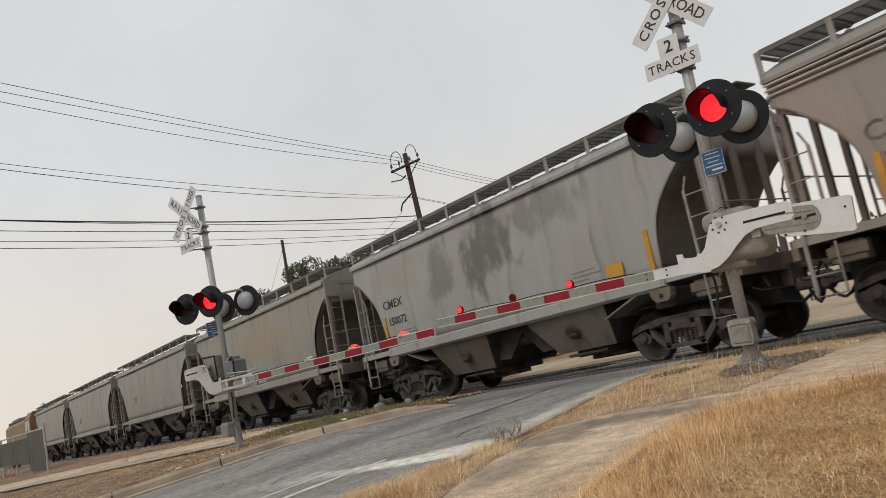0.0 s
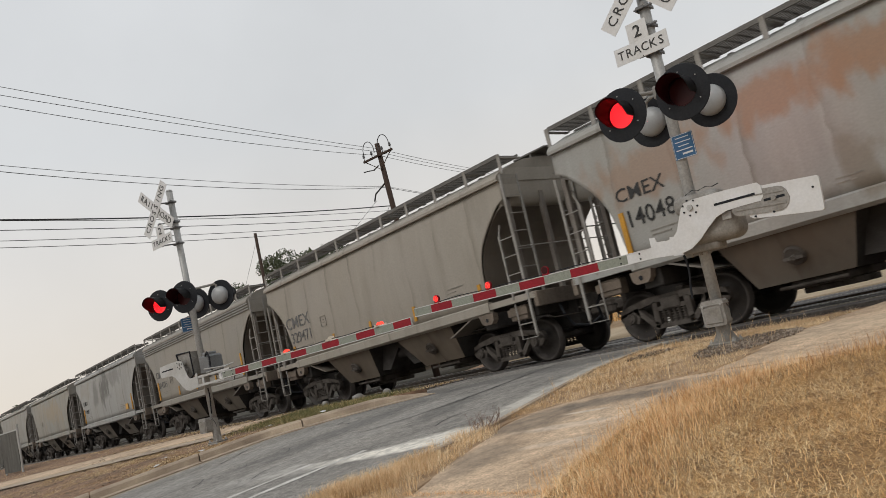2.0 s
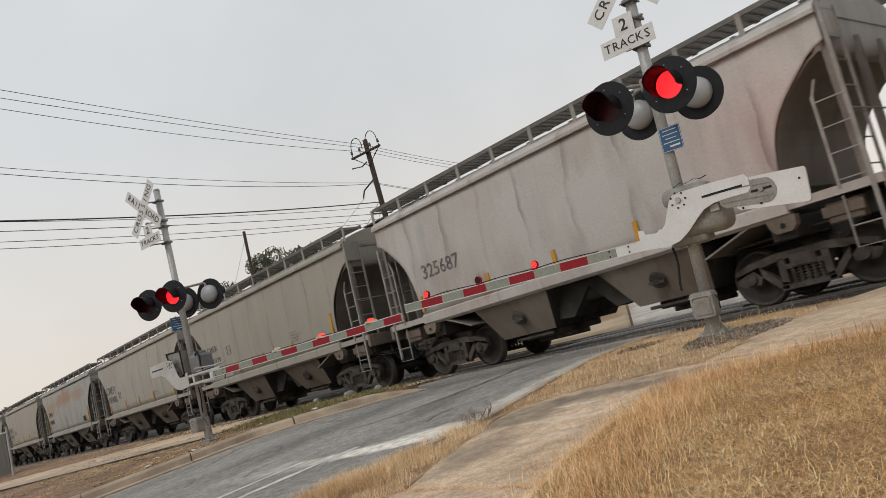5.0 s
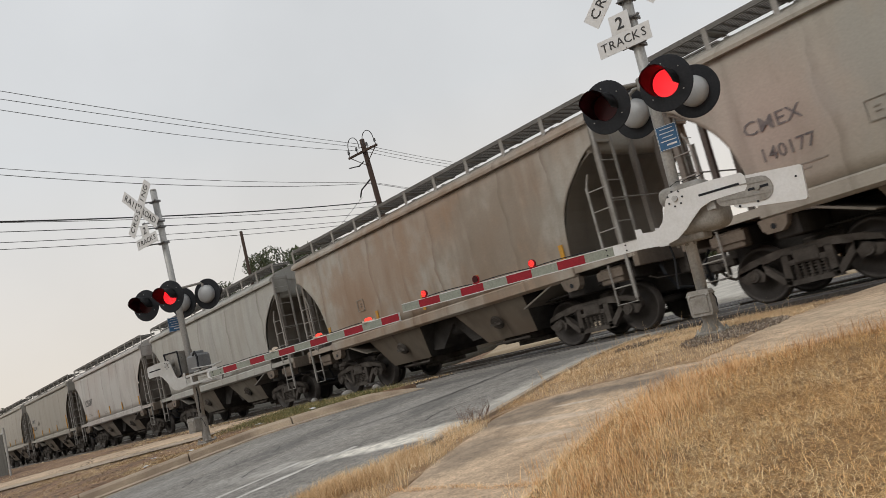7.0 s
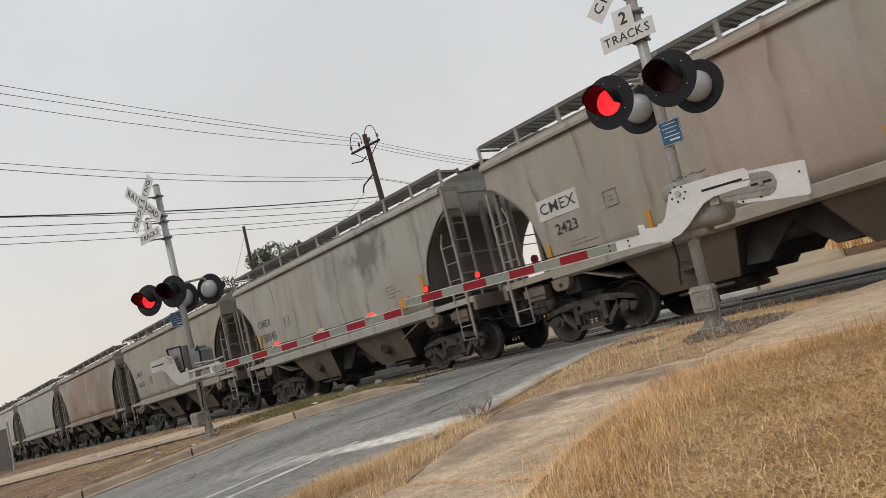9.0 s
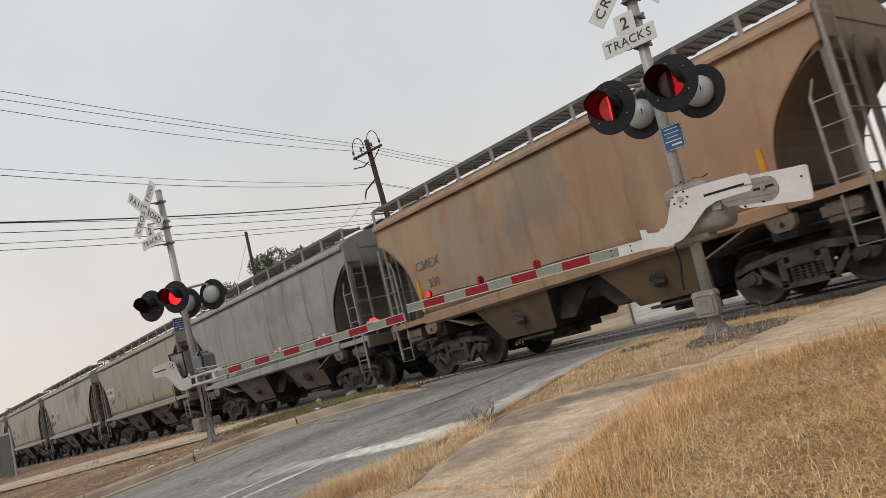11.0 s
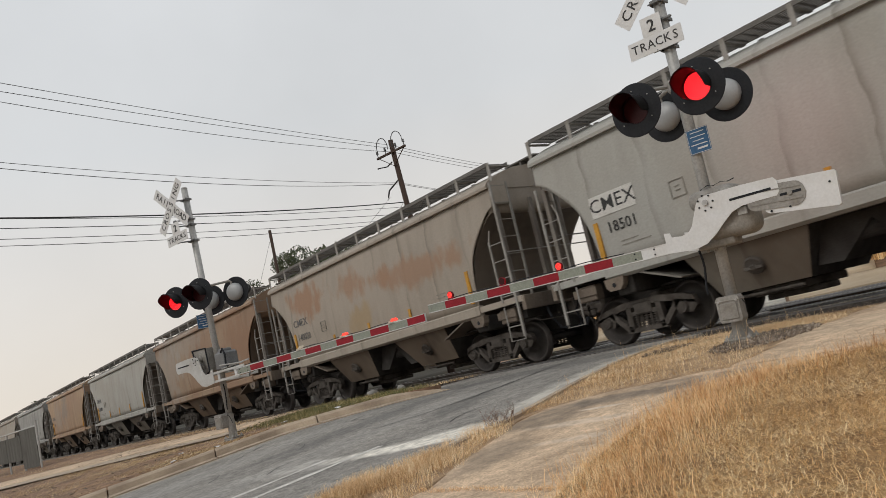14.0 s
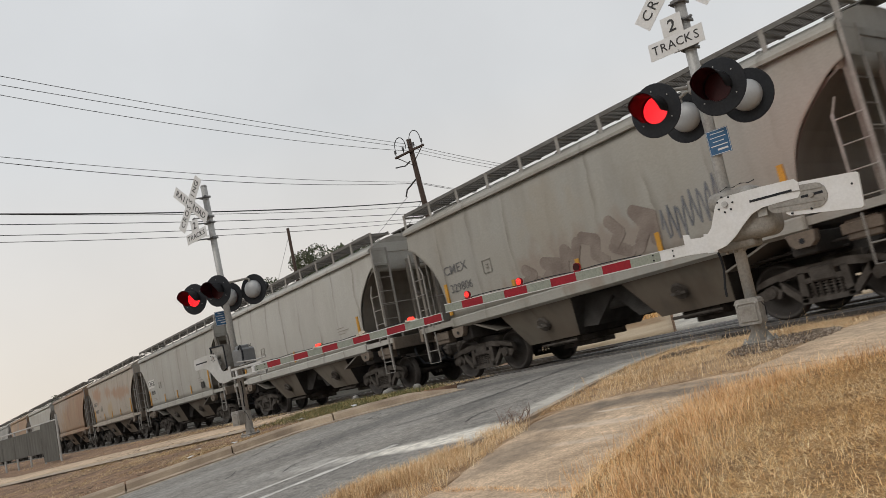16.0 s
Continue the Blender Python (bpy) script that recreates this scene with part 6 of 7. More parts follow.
# stock list: number, base colour, stain colour, stain, grime, lettering, reflectors, label
GREY, PALE, TAN, OLIVE = (0.33, 0.332, 0.316), (0.38, 0.379, 0.352), (0.36, 0.336, 0.292), (0.27, 0.272, 0.25)
RUST, DUST, BROWN, SOOT = (0.30, 0.175, 0.105), (0.30, 0.27, 0.22), (0.27, 0.175, 0.11), (0.16, 0.16, 0.15)
# the pink is the signal's red light on a car side, used as paint
LAMP_PINK, BLOT, OCHRE, SALLOW = (0.36, 0.27, 0.23), (0.20, 0.165, 0.125), (0.34, 0.24, 0.12), (0.31, 0.305, 0.275)
STOCK = {
    -4: (SALLOW, DUST, 0.4, 0.5, None, "", "pale grey covered hopper car with dust stains"),
    -3: (SALLOW, DUST, 0.6, 0.5, None, "", "pale grey covered hopper car with yellowish dust"),
    -2: ((0.29, 0.288, 0.265), DUST, 0.6, 0.4, None, "", "grey covered hopper car streaked with dust"),
    -1: (OLIVE, DUST, 0.9, 0.6, None, "", "dull grey covered hopper car with yellowish patches"),
    0: ((0.335, 0.337, 0.325), DUST, 0.3, 0.35, "150072", "y", "grey covered hopper car with dark smudges"),
    1: ((0.265, 0.25, 0.222), DUST, 0.5, 0.2, "314315", "yo", "beige covered hopper car with ribbed eaves"),
    2: ((0.325, 0.298, 0.258), DUST, 0.6, 0.3, "329471", "o", "dusty beige covered hopper car"),
    3: (GREY, DUST, 0.4, 0.25, "14048", "y", "grey covered hopper car with rusty patches"),
    4: (TAN, DUST, 0.4, 0.25, "493480", "o", "clean beige covered hopper car with faded lettering"),
    5: ((0.315, 0.295, 0.255), DUST, 0.3, 0.2, "332178", "yo", "beige covered hopper car with yellow reflectors"),
    # car 6: patches mixed in the pink of the signal lamps' light
    6: ((0.47, 0.455, 0.43), LAMP_PINK, 0.45, 0.35, "325687", "o", "pale grey covered hopper car with painted-over patches"),
    7: (PALE, DUST, 0.4, 0.5, None, "", "pale grey covered hopper car streaked with dust"),
    8: (TAN, BROWN, 0.95, 0.4, None, "o", "tan covered hopper car stained brown all over"),
    9: ((0.345, 0.32, 0.275), DUST, 0.6, 0.6, "140177", "", "beige covered hopper car with dark runs"),
    10: ((0.375, 0.365, 0.33), DUST, 0.5, 0.5, "150045", "y", "grey covered hopper car with sooty smears"),
    11: ((0.335, 0.31, 0.265), BROWN, 0.35, 0.3, "2423", "o", "beige covered hopper car with a white patch behind its letters"),
    12: (GREY, SOOT, 0.4, 0.4, None, "", "grey covered hopper car with dark streaks"),
    13: ((0.36, 0.245, 0.145), RUST, 0.9, 0.4, "330", "y", "orange-brown covered hopper car covered in rust dust"),
    14: (PALE, DUST, 0.5, 0.2, "330882", "yo", "pale beige covered hopper car with yellow reflectors"),
    15: ((0.285, 0.195, 0.122), (0.24, 0.132, 0.074), 0.9, 0.4, "DEKA", "", "tan covered hopper car brown with rust"),
    16: ((0.35, 0.303, 0.252), DUST, 0.4, 0.3, "140020", "yo", "beige covered hopper car with rusty patches along its top"),
    17: ((0.36, 0.357, 0.33), DUST, 0.3, 0.15, "18501", "yo", "pale grey covered hopper car with yellow reflectors"),
    18: ((0.42, 0.418, 0.39), DUST, 0.25, 0.15, "308503", "yo", "clean pale grey covered hopper car"),
    19: ((0.31, 0.303, 0.275), DUST, 0.5, 0.3, "329806", "yo", "pale beige covered hopper car with sprayed graffiti"),
    20: ((0.30, 0.285, 0.25), DUST, 0.5, 0.2, "331570", "yo", "beige covered hopper car with yellow reflectors"),
}
# single stains that set a car apart: along the car, height, half length, half height, colour, strength
SPOTS = {
    -1: [(0.5, 2.9, 2.4, 0.7, OCHRE, 0.4)],
    0: [(0.1, 3.1, 0.8, 0.8, (0.12, 0.12, 0.11), 0.95), (-1.8, 3.0, 0.6, 0.7, SOOT, 0.75), (2.0, 3.5, 1.2, 0.45, SOOT, 0.6), (-3.8, 3.3, 0.9, 0.5, DUST, 0.5)],
    3: [(-3.6, 2.9, 1.3, 0.45, RUST, 0.6), (-1.3, 3.2, 1.3, 0.35, RUST, 0.8), (0.2, 3.3, 1.0, 0.4, RUST, 0.9), (2.6, 3.2, 1.4, 0.3, RUST, 0.6), (-0.35, 1.8, 0.3, 0.45, BLOT, 0.7)],
    6: [(-2.2, 1.7, 0.2, 0.3, BROWN, 0.6)],
    8: [(-2.0, 2.7, 2.5, 1.2, BROWN, 0.6), (2.8, 2.5, 1.8, 1.2, BLOT, 0.55)],
    9: [(-0.5, 2.4, 0.5, 0.7, BLOT, 0.75), (0.35, 2.5, 0.45, 0.8, BLOT, 0.7), (-2.0, 2.9, 1.2, 0.9, SALLOW, 0.6), (3.9, 2.2, 0.7, 1.2, BLOT, 0.45), (-1.2, 2.85, 0.3, 0.15, BLOT, 0.5)],
    10: [(2.4, 3.3, 0.8, 0.6, (0.13, 0.13, 0.12), 0.9), (-0.9, 3.0, 0.7, 0.8, DUST, 0.7), (0.6, 3.2, 0.6, 0.6, SOOT, 0.4)],
    12: [(1.5, 3.2, 2.2, 0.5, SOOT, 0.5)],
    13: [(-0.3, 3.0, 0.8, 1.0, SOOT, 0.55), (-2.6, 2.6, 1.2, 1.0, DUST, 0.5), (3.4, 3.0, 1.6, 0.9, BROWN, 0.6)],
    15: [(-4.2, 2.8, 1.7, 1.5, SALLOW, 0.45), (-2.0, 3.6, 2.4, 0.6, SALLOW, 0.4), (1.4, 2.6, 1.4, 1.2, BROWN, 0.5), (4.0, 2.8, 1.2, 1.0, (0.24, 0.13, 0.07), 0.75)],
    16: [(-3.4, 3.15, 1.1, 0.45, RUST, 0.95), (-0.7, 3.1, 0.8, 0.3, RUST, 0.8), (0.95, 2.95, 0.5, 0.3, RUST, 0.8), (-0.4, 2.1, 0.7, 0.4, OCHRE, 0.7), (2.8, 2.8, 1.6, 0.35, RUST, 0.8)],
    19: [(-0.6, 2.9, 0.8, 0.7, DUST, 0.6), (0.2, 1.9, 2.2, 0.55, (0.25, 0.205, 0.17), 0.8)],
}
proto = hopper_car()
CARS = {}
for n in sorted(STOCK):
    CARS[n] = proto if n == -4 else copy_thing(proto, pose(0, 0, 0))


def dress(car, n):
    """Own paint, lettering, stencils and reflectors for one car."""
    base, stain, amount, grime, number, marks, label = STOCK[n]
    tagged(car, label)
    m = paint(n + 11.0, base, stain, amount, grime, SPOTS.get(n, ()))
    # slope sheets: body colour halved to paint in their shade, plus stains
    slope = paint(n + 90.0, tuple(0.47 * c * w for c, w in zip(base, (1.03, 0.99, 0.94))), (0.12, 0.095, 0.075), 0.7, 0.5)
    # hoppers: body colour at about half strength, browner, with stains and runs
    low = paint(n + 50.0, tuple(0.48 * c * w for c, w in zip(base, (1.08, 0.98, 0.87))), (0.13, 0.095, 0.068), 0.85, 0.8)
    for ob in car.children:
        if ob.name.split(".")[0] in ("side_sheet", "side_sill", "roof", "end_sheet"):
            repaint(ob, m)
        if ob.name.split(".")[0] == "ladder":
            for plate in ob.children:
                repaint(plate, m)
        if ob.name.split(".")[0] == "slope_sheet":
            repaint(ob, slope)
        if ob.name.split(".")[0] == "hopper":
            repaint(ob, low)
    yy = -1.615
    big = {1: 1.0, 2: 1.25, 3: 0.88, 4: 1.25, 6: 1.0, 17: 0.9}.get(n, 0.77)
    tall = {1: 1.0, 2: 1.25, 3: 1.2, 4: 1.25, 5: 0.95, 6: 1.0, 10: 1.05}.get(n, 0.8)
    if number:
        ink = M_FADED if n in (1, 2, 4, 5, 6, 9, 10, 13, 14, 16, 19) else M_LETTER
        if n in (11, 17):
            bm = bm_new()
            box(bm, -0.52, 0.52, -0.004, 0.0, -0.2, 0.2)
            part("paint_patch", bm, M_FRESHWHITE, car, "white patch of fresh paint", pose(-3.95, -bulge(2.6) - 0.003, 2.60))
        if n not in (6, 15):
            letters("CMEX", 0.40 * big, M_FADED if n == 4 else ink, car, pose(-3.95, -bulge(2.6) - 0.008, 2.60, 90, 0, 0) @ Matrix.Diagonal((1.12, 1, 1, 1)), 0.003, label="dark painted letters")
        if n != 15:
            letters(number, 0.36 * tall if n != 6 else 0.46, ink, car, pose(-3.85 if n != 6 else -3.5, -bulge(2.15 if n != 6 else 2.42) - 0.010, 2.15 if n != 6 else 2.42, 92, 0, 0), 0.004, label="dark painted figures")
    # small stencilled blocks and the routing panel
    def bars(x, z, w, rows, step=0.07, h=0.028):
        bm = bm_new()
        for k in range(rows):
            ww = w * (0.75 + 0.25 * math.sin(k * 2.3 + n))
            ys = -bulge(z - k * step) - 0.009
            box(bm, x - w / 2, x - w / 2 + ww, ys, ys + 0.012, z - k * step - h / 2, z - k * step + h / 2)
        part("stencil", bm, M_STENCIL, car, "small stencilled lines")
    pick = random.Random(n + 70)
    if number and n != 15:
        bars(-3.5 + pick.uniform(-0.15, 0.15), 1.86, 0.75, 2, 0.075, 0.02)
    if pick.random() < 0.6:
        bars(pick.uniform(2.2, 3.6), pick.uniform(1.9, 2.3), pick.uniform(0.5, 0.8), pick.choice((3, 4)), 0.085, 0.022)
    if pick.random() < 0.55:
        bars(pick.uniform(-1.4, 0.4), pick.uniform(1.68, 1.8), pick.uniform(0.5, 0.9), 2, 0.07, 0.02)
    if n not in (0, 3, 6, 7, 12, 13, 15):
        rx, rz, w = -2.72 + pick.uniform(-0.12, 0.3), 2.24 + pick.uniform(-0.05, 0.2), 0.15
        bm = bm_new()
        for x0, x1, z0, z1 in ((-w, w, w - 0.012, w), (-w, w, -w, -w + 0.012), (-w, -w + 0.012, -w + 0.012, w - 0.012), (w - 0.012, w, -w + 0.012, w - 0.012), (-0.05, 0.04, 0.03, 0.045), (-0.05, 0.05, -0.04, -0.025)):
            box(bm, rx + x0, rx + x1, yy - 0.001, yy + 0.014, rz + z0, rz + z1)
        part("routing_panel", bm, M_STENCIL, car, "outlined routing panel")
    if n == 18:
        for k in range(2):
            bm = bm_new()
            for j in range(4):
                box(bm, -1.2 + j * 0.25 + 0.03 * k, -1.0 + j * 0.25 + 0.03 * k, yy - 0.001, yy + 0.012, 1.66 + 0.12 * k, 1.73 + 0.12 * k)
            part("stencil", bm, M_REDSTENCIL, car, "faded red stencilled line")
    if n in (0, 10, 3, 17):
        bm = bm_new()
        box(bm, 3.35, 3.75, yy - 0.003, yy + 0.012, 1.66, 1.92)
        part("number_plate", bm, M_YELLOW if n in (0, 10) else M_UNDER, car, "small square panel")
    for k, x in enumerate((-4.45, -2.05, -0.1, 1.9, 4.4)):
        if ("y" in marks and k in (0, 4)) or "o" in marks:
            high = 0.75 if k in (0, 4) and "y" in marks else 0.36
            bm = bm_new()
            box(bm, x - 0.05, x + 0.05, yy + 0.012 if high < 0.5 else yy - 0.004, yy + 0.03, 1.57, 1.57 + high)
            part("reflector", bm, M_YELLOW, car, "yellow reflective strip")
    if n == 1:
        for k in range(3):
            bm = bm_new()
            rod(bm, (-HALF, -1.60 - 0.01 * (2 - k), EAVE - 0.07 - k * 0.085), (HALF, -1.60 - 0.01 * (2 - k), EAVE - 0.07 - k * 0.085), 0.022, seg=8)
            part("eave_rib", bm, M_GALV, car)
    if n == 19:
        rn = random.Random(19)
        # bulky rounded sprayed shapes, then thin strokes
        def stroke(bm, pts, r):
            """Overlapping flat dabs of paint that follow the bulge of the side."""
            q = []
            for a, c in zip(pts, pts[1:]):
                m = max(4, int((Vector(c) - Vector(a)).length / (r * 0.6)))
                q += [Vector(a).lerp(Vector(c), k / m) for k in range(m)]
            q.append(Vector(pts[-1]))
            for i, v in enumerate(q):
                y = -bulge(v.y) - 0.007 - 0.00015 * (i % 40)
                rim = [bm.verts.new((v.x + r * math.cos(t), y, v.y + r * math.sin(t))) for t in span(0, 2 * math.pi * 13 / 14, 14)]
                back = [bm.verts.new((p.co.x, y + 0.012, p.co.z)) for p in rim]
                bm.faces.new(rim)
                for j in range(14):
                    bm.faces.new((rim[j - 1], rim[j], back[j], back[j - 1]))
        shapes = ([(0, 0.1), (0.1, 0.55), (0.3, 0.3), (0.42, 0.6)], [(0.02, 0.62), (0.3, 0.5), (0.22, 0.25), (0.4, 0.08)], [(0.4, 0.1), (0.1, 0.25), (0.3, 0.45), (0.12, 0.68)],
                  [(0.05, 0.1), (0.28, 0.38), (0.1, 0.66), (0.42, 0.5), (0.4, 0.15)])
        x = -1.75
        for k in range(6):
            bm = bm_new()
            grow = 0.78 + 0.075 * k
            stroke(bm, [(x + a * 1.15, 1.66 + c * grow * (0.7 if k < 2 else 1.0)) for a, c in shapes[(k + 2) % 4]], 0.125)
            part("graffiti", bm, M_MAROON, car, "faded maroon sprayed shape")
            x += 0.63
        bm = bm_new()
        stroke(bm, [(2.05 + 0.05 * k, 1.95 + 0.33 * math.sin(k * 1.9) + 0.012 * k) for k in range(26)], 0.016)
        part("graffiti", bm, M_SPRAYBLUE, car, "dark sprayed scribble")


for n, car in CARS.items():
    dress(car, n)


# ------------------------------------------------------------------ the locomotive at the train's head
def locomotive():
    root = thing("locomotive", "yellow and grey diesel locomotive at the head of the train", "locomotive")
    bm = bm_new()
    box(bm, -10.5, 10.5, -1.5, 1.5, 1.2, 1.5, 0.03)
    box(bm, -3.0, 3.0, -1.4, 1.4, 0.45, 1.2, 0.15)
    part("frame", bm, M_LOCODARK, root, "grey deck and fuel tank")
    bm = bm_new()
    prism(bm, [(-0.95, 1.5), (-0.95, 3.9), (-0.6, 4.3), (0.6, 4.3), (0.95, 3.9), (0.95, 1.5)], "x", -6.0, 10.0)
    hood = part("hood", bm, M_LOCO, root, "yellow engine hood")
    for k in range(6):
        bm = bm_new()
        box(bm, -4.5 + k * 2.2, -3.0 + k * 2.2, -0.97, -0.95, 2.0, 3.6)
        part("door", bm, M_LOCODARK, hood)
    bm = bm_new()
    box(bm, -5.5, 9.5, -0.7, 0.7, 4.3, 4.5, 0.05)
    for k in range(3):
        rod(bm, (4 + k * 1.8, 0, 4.5), (4 + k * 1.8, 0, 4.65), 0.6, seg=16)
    part("roof", bm, M_LOCODARK, root, "dark roof with fans")
    bm = bm_new()
    prism(bm, [(-1.52, 1.5), (-1.52, 3.95), (-1.2, 4.45), (1.2, 4.45), (1.52, 3.95), (1.52, 1.5)], "x", -8.6, -6.0)
    cab = part("cab", bm, M_LOCO, root, "yellow cab")
    for x in (-8.2, -7.1):
        for y0, y1 in ((-1.535, -1.515), (1.515, 1.535)):
            bm = bm_new()
            box(bm, x, x + 0.85, y0, y1, 2.9, 3.75)
            part("window", bm, M_CABGLASS, cab, "dark cab window")
    for s in (-1, 1):
        bm = bm_new()
        for k in range(14):
            rod(bm, (-5.5 + k * 1.15, s * 1.45, 1.5), (-5.5 + k * 1.15, s * 1.45, 2.5), 0.02, seg=6)
        rod(bm, (-5.6, s * 1.45, 2.5), (10, s * 1.45, 2.5), 0.02, seg=6)
        part("handrail", bm, M_LADDER, root)
    for e in (-1, 1):
        bm = bm_new()
        box(bm, e * 6.8 - 2.2, e * 6.8 + 2.2, -1.2, 1.2, 0.5, 0.95, 0.08)
        truck = part("truck", bm, M_TRUCK, root, "three-axle truck", pose(0, 0, 0))
        for k in (-1, 0, 1):
            part("wheelset", wheelset_bm(), M_WHEEL, truck, "steel wheels on an axle", pose(e * 6.8 + k * 1.7, 0, 0.49), True)
    return root


LOCO = locomotive()


# ------------------------------------------------------------------ poles and wires
def sag(bm, a, b, drop, r, n=24):
    a, b = Vector(a), Vector(b)
    tube(bm, [a.lerp(b, i / n) - Vector((0, 0, drop * 4 * (i / n) * (1 - i / n))) for i in range(n + 1)], r, 5)


def utility_pole(x, y, top, label, arms):
    root = thing("utility_pole", label, "utility pole", pose(x + 0.22, y + 0.28, 0.6, 1.59, -1.25, 0) if arms else pose(x, y, 0.6), "utility poles")
    bm = bm_new()
    rod(bm, (0, 0, -0.4), (0, 0, top - 0.6), 0.15 if arms else 0.115, 0.105 if arms else 0.085, 14)
    part("pole", bm, M_POLE, root, smooth=True)
    h = top - 0.6
    if arms:
        bm = bm_new()
        d = Vector((0.965, 0.26, 0)).normalized() * 1.1
        q = d.to_track_quat("X", "Z").to_matrix().to_4x4()
        box(bm, -0.82, 0.82, -0.19, -0.11, h - 0.60, h - 0.51, 0.01, m=q)
        bar_loop(bm, [q @ Vector((-0.7, -0.15, h - 0.6)), q @ Vector((0, -0.15, h - 1.15)), q @ Vector((0.7, -0.15, h - 0.6))], 0.02)
        part("crossarm", bm, M_POLE, root, "timber crossarm")
        for k in (-0.75, -0.3, 0.3, 0.75):
            bm = bm_new()
            p = q @ Vector((k, -0.15, h - 0.5))
            rod(bm, p, p + Vector((0, 0, 0.12)), 0.02, seg=6)
            rod(bm, p + Vector((0, 0, 0.12)), p + Vector((0, 0, 0.25)), 0.055, 0.04, 8)
            part("insulator", bm, M_LOCODARK, root, "dark insulator")
        for k in (-1, 1):
            bm = bm_new()
            tube(bm, [q @ Vector((k * (0.42 + 0.30 * math.cos(t)), -0.15, h - 0.2 + 0.42 * math.sin(t))) for t in span(-0.4, math.pi + 0.4, 12)], 0.018, 5)
            part("jumper_wire", bm, M_WIRE, root)
        for pts, r in (([q @ Vector((-1.05, 0, h - 0.9)), q @ Vector((-0.5, 0, h - 1.0)), q @ Vector((-0.2, 0, h - 0.9))], 0.03),
                       ([Vector((-0.1, 0, h - 1.7)), Vector((-0.7, -0.2, h - 2.0)), Vector((-0.9, -0.2, h - 2.25))], 0.035)):
            bm = bm_new()
            tube(bm, pts, r, 5)
            part("bracket", bm, M_WIRE, root)
    return root


P1 = (-25.8, 19.0)
utility_pole(*P1, 10.7, "dark wooden utility pole with crossarm and looped jumpers", True)
utility_pole(-40.5, 20.0, 10.7, "plain dark wooden utility pole", False)
END, AWAY = (-20.4, -1.0), (-30.2, 34.0)
lines = thing("overhead_wires", "thin black overhead wires crossing the railway", "wires")
for za, zb, drop, r in ((10.47, 11.17, 0.15, 0.009), (10.33, 10.88, 0.14, 0.009), (10.17, 10.73, 0.34, 0.009), (8.81, 8.87, 0.28, 0.008), (8.76, 8.81, 0.43, 0.010),
                        (7.96, 7.13, 0.22, 0.021), (7.76, 7.16, 0.21, 0.009), (7.46, 6.84, 0.13, 0.011), (7.24, 6.57, 0.16, 0.009), (7.12, 6.43, 0.22, 0.009)):
    bm = bm_new()
    a = (*P1, za)
    sag(bm, a, (*END, zb), drop, r)
    part("wire", bm, M_WIRE, lines)
    if za > 8.6:
        bm = bm_new()
        sag(bm, a, (*AWAY, za - 0.3), 0.2, r)
        part("wire", bm, M_WIRE, lines)
for a, b in (((P1[0] - 0.9, P1[1], 8.45), (-46, 21, 4.2)), ((P1[0], P1[1], 8.0), (-34, 19.5, 4.0)), ((-40.5, 20.0, 10.3), (-48, 20.5, 5.0)), ((P1[0], P1[1], 7.9), (-29, 19.3, 1.0))):
    bm = bm_new()
    sag(bm, a, b, 0.0, 0.008, 4)
    part("guy_wire", bm, M_WIRE, lines)


# ------------------------------------------------------------------ trees and woods
def leaves(name, centres, radius, count, size, material, parent=None, label="", seed=1):
    """Leaf clumps: many small leaf-shaped quads strewn in uneven balls."""
    g = np.random.default_rng(seed)
    c = np.array(centres)
    which = g.integers(0, len(c), count)
    d = g.normal(0, 1, (count, 3))
    d /= np.linalg.norm(d, axis=1)[:, None]
    p = c[which] + d * (radius * g.uniform(0.3, 1.0, count) ** 0.6)[:, None] * np.array([1, 1, 0.75])
    u = g.normal(0, 1, (count, 3))
    u /= np.linalg.norm(u, axis=1)[:, None]
    w = np.cross(u, g.normal(0, 1, (count, 3)))
    w /= np.linalg.norm(w, axis=1)[:, None]
    s = size * g.uniform(0.5, 1.4, count)[:, None]
    v = np.stack([p - u * s, p + w * s * 0.45, p + u * s, p - w * s * 0.45], 1)
    me = bpy.data.meshes.new(name)
    me.from_pydata(v.reshape(-1, 3).tolist(), [], (np.arange(count * 4).reshape(-1, 4)).tolist())
    me.materials.append(material)
    return piece(name, me, parent, label)


def tree(x, y, height, spread, seed, label, n_leaf):
    rn = random.Random(seed)
    root = thing("tree", label, "tree", pose(x, y, 0.6))
    bm = bm_new()
    rod(bm, (0, 0, -0.3), (0.1, 0, height * 0.42), 0.32, 0.2, 10)
    cs = []
    for k in range(11):
        a = k * 2.4 + rn.uniform(-0.4, 0.4)
        b = Vector((0.1, 0, height * rn.uniform(0.25, 0.45)))
        e = Vector((math.cos(a) * spread * rn.uniform(0.35, 0.9), math.sin(a) * spread * rn.uniform(0.35, 0.9), height * rn.uniform(0.55, 0.93)))
        rod(bm, b, b.lerp(e, 0.6), 0.11, 0.06, 7)
        rod(bm, b.lerp(e, 0.6), e, 0.06, 0.02, 6)
        cs += [e, b.lerp(e, 0.75) + Vector((rn.uniform(-1, 1), rn.uniform(-1, 1), rn.uniform(-0.4, 0.6)))]
    part("trunk", bm, M_BARK, root)
    leaves("crown", [tuple(c) for c in cs], spread * 0.30, int(n_leaf * 1.8), 0.105, M_LEAFY, root, "dark green leaves", seed)
    return root


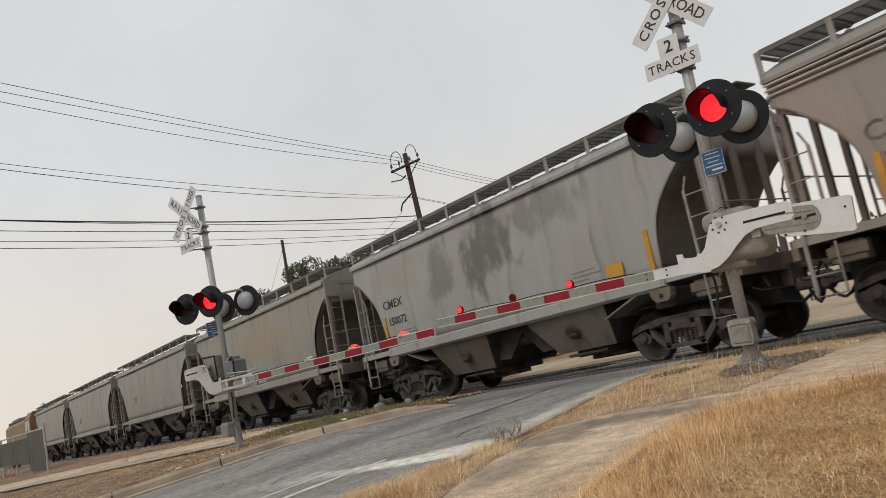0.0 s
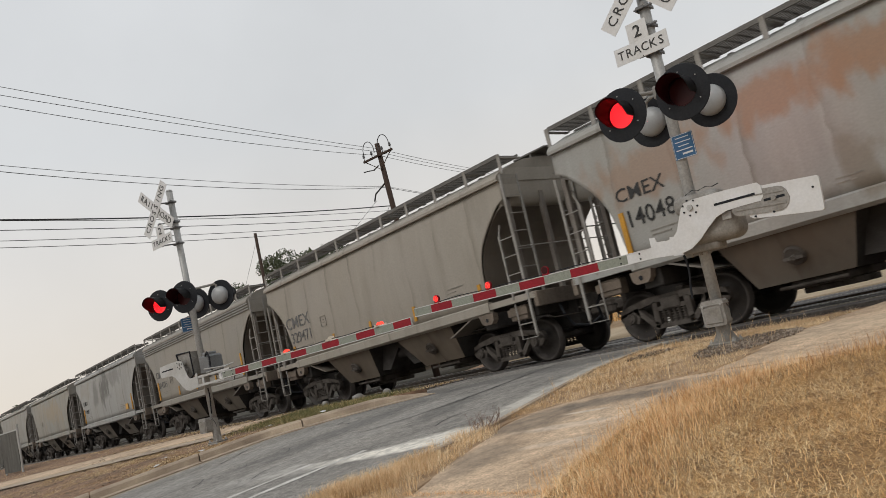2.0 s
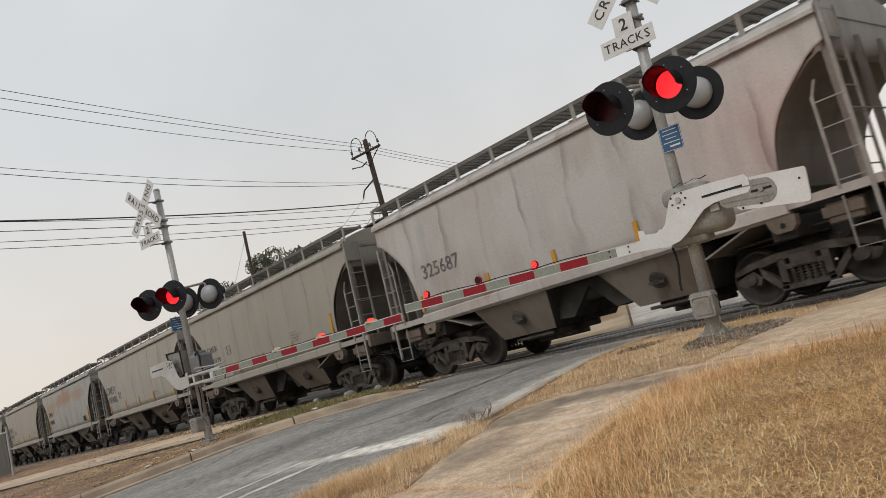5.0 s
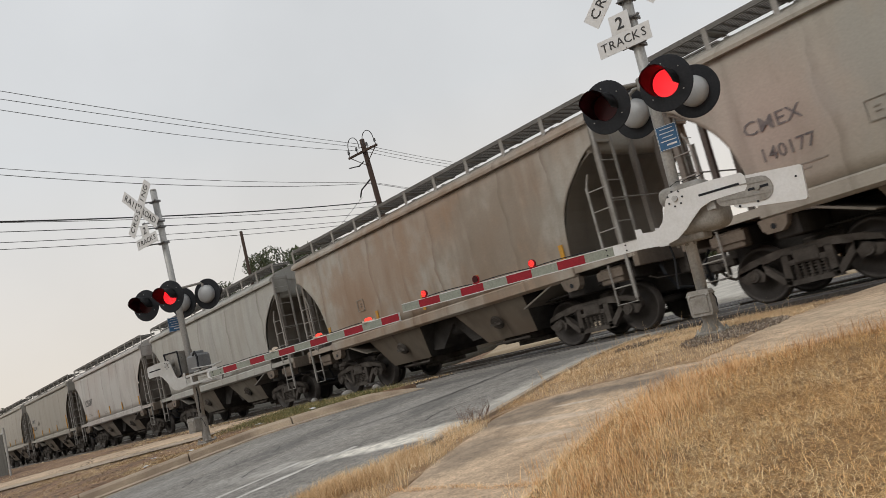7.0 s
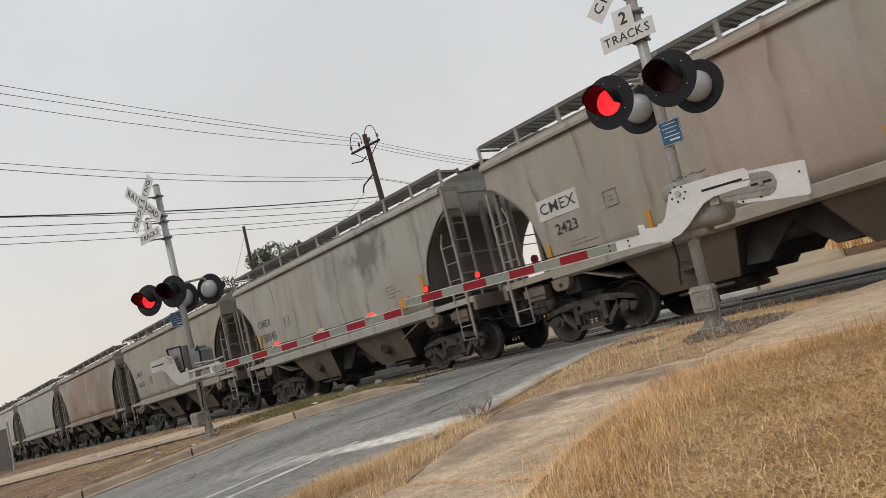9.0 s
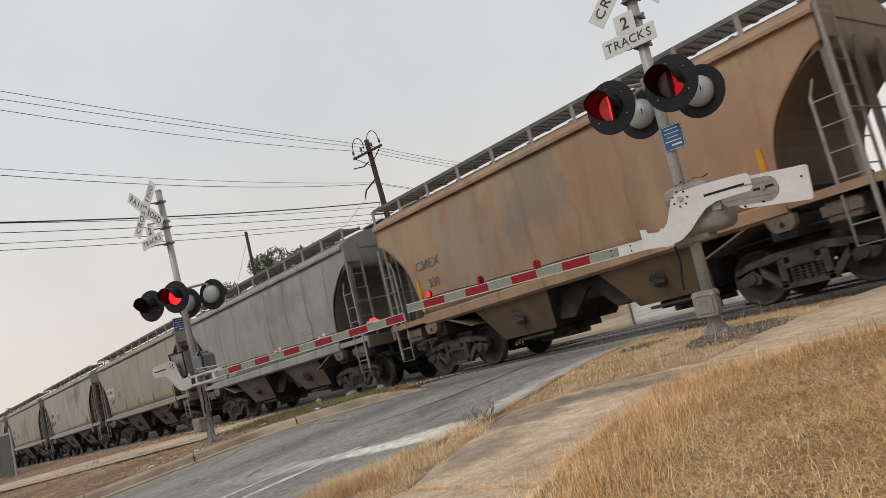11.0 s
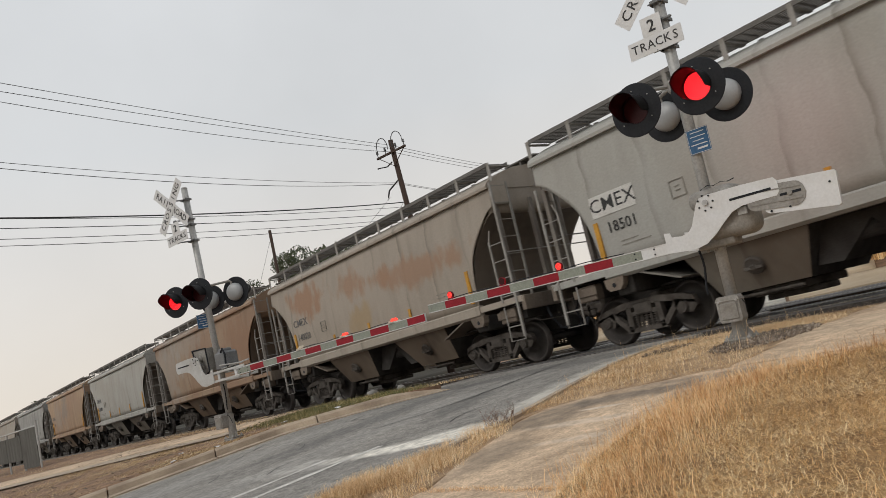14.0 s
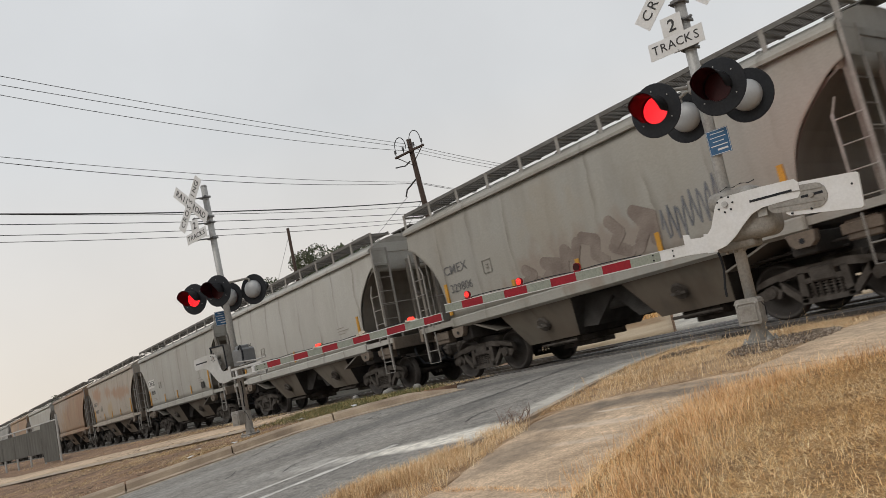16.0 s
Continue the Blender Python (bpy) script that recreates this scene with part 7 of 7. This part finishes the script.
tree(-53.6, 30, 12.9, 3.9, 3, "dark evergreen oak tree behind the railway", 7600)
tree(-64, 31, 12.0, 4.4, 4, "dark evergreen oak tree behind the railway", 7000)
tree(-56, 34, 11.8, 4.0, 6, "small dark evergreen oak behind the railway", 5000)
rn = random.Random(21)
cs = []
for i in range(240):
    x = -150 + i * 0.62
    cs += [(x, 88 + rn.uniform(-4, 4), rn.uniform(1.0, 4.5) + 1.6 * math.sin(i * 0.21) + 2) for _ in range(2)]
tagged(leaves("far_trees", cs, 2.3, 52000, 0.40, M_LEAFY, seed=7), "dark line of distant trees", "trees", kind="stuff")
cs = []
for i in range(60):
    x = -340 + i * 2.1
    cs += [(x, 34 + rn.uniform(-4, 4) + (x + 150) * -0.1, rn.uniform(3, 12) + 1.8 * math.sin(i * 0.5)) for _ in range(3)]
tagged(leaves("far_trees", cs, 2.2, 26000, 0.4, M_LEAFY, seed=8), "distant dark scrub and bare trees", "trees", kind="stuff")


# ------------------------------------------------------------------ fence by the far path
fence = thing("sheet_fence", "weathered grey sheet metal fence beside the railway", "fence", pose(-37.05, 6.05, lie(0, 6.05) + 0.08, 0, 0, 8))
for k in range(7):
    bm = bm_new()
    x0 = -k * 2.05
    z1 = 1.75 if k == 0 else 1.55
    front = [(x0 - j * 0.1, 0.03 * (j % 2)) for j in range(21)]
    prism(bm, front + [(x, y + 0.012) for x, y in reversed(front)], "z", 0.1 if k == 0 else 0.5, z1)
    part("sheet", bm, M_FENCE, fence)
for k in range(8):
    bm = bm_new()
    rod(bm, (-k * 2.05 + 0.05, 0.06, -0.3), (-k * 2.05 + 0.05, 0.06, 2.0 if k == 0 else 1.75), 0.045, seg=8)
    part("fence_post", bm, M_GALV, fence)
bm = bm_new()
rod(bm, (0, 0.06, 1.78), (-14.4, 0.06, 1.66), 0.035, seg=8)
part("top_rail", bm, M_GALV, fence)


# ------------------------------------------------------------------ what moves
def rolled(t):
    """Metres that the train has rolled at t seconds."""
    return 0.001536 * t ** 3 - 0.003167 * t ** 2 + 14.8986 * t


SLACK = {0: 0.26, 1: 0.2, 2: 0.05, 3: 0.08, 4: 0.1, 6: 0.05, 8: -0.05, 9: -0.1, 10: -0.19, 11: -0.22, 13: 0.15, 14: 0.15, 15: 0.17, 16: 0.05, 17: -0.08, 18: -0.13, 19: 0.2}


def motions():
    beats = [k * 1.0 for k in range(-2, 19)]
    for n, car in CARS.items():
        walk(car, [(t, pose(12.97 * n - 19.03 + SLACK.get(n, 0.0) + HALF - rolled(t), TRACK_Y, RAIL_TOP)) for t in beats])
    walk(LOCO, [(t, pose(12.97 * -5 - 19.03 + HALF - 4.6 - rolled(t), TRACK_Y, RAIL_TOP, 0, 0, 180)) for t in beats])
    # wheels roll; those at the same place in their truck turn alike
    ticks = [k / 30 for k in range(-2, 483)]
    done = {}
    for car in list(CARS.values()):
        for truck in car.children:
            if not truck.name.startswith("truck"):
                continue
            for wheels in truck.children:
                if not wheels.name.startswith("wheelset"):
                    continue
                place = tuple(round(v, 3) for v in wheels.matrix_basis.translation)
                if place not in done:
                    walk(wheels, [(t, pose(*place, 0, -math.degrees(rolled(t) / 0.457), 0)) for t in ticks])
                    done[place] = wheels
                else:
                    first = done[place]
                    wheels.rotation_mode = "QUATERNION"
                    keys = wheels.animation_data_create()
                    keys.action = first.animation_data.action
                    keys.action_slot = first.animation_data.action_slot
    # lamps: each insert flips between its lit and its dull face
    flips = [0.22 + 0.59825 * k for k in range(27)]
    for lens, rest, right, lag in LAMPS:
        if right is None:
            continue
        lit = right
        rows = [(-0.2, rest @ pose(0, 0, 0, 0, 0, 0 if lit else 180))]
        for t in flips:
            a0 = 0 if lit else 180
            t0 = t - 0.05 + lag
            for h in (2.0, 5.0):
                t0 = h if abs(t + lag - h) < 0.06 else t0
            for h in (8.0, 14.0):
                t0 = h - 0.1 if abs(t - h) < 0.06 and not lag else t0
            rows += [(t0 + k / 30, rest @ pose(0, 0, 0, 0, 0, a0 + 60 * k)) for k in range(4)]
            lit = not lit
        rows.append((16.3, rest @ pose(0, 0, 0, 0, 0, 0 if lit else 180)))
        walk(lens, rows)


motions()
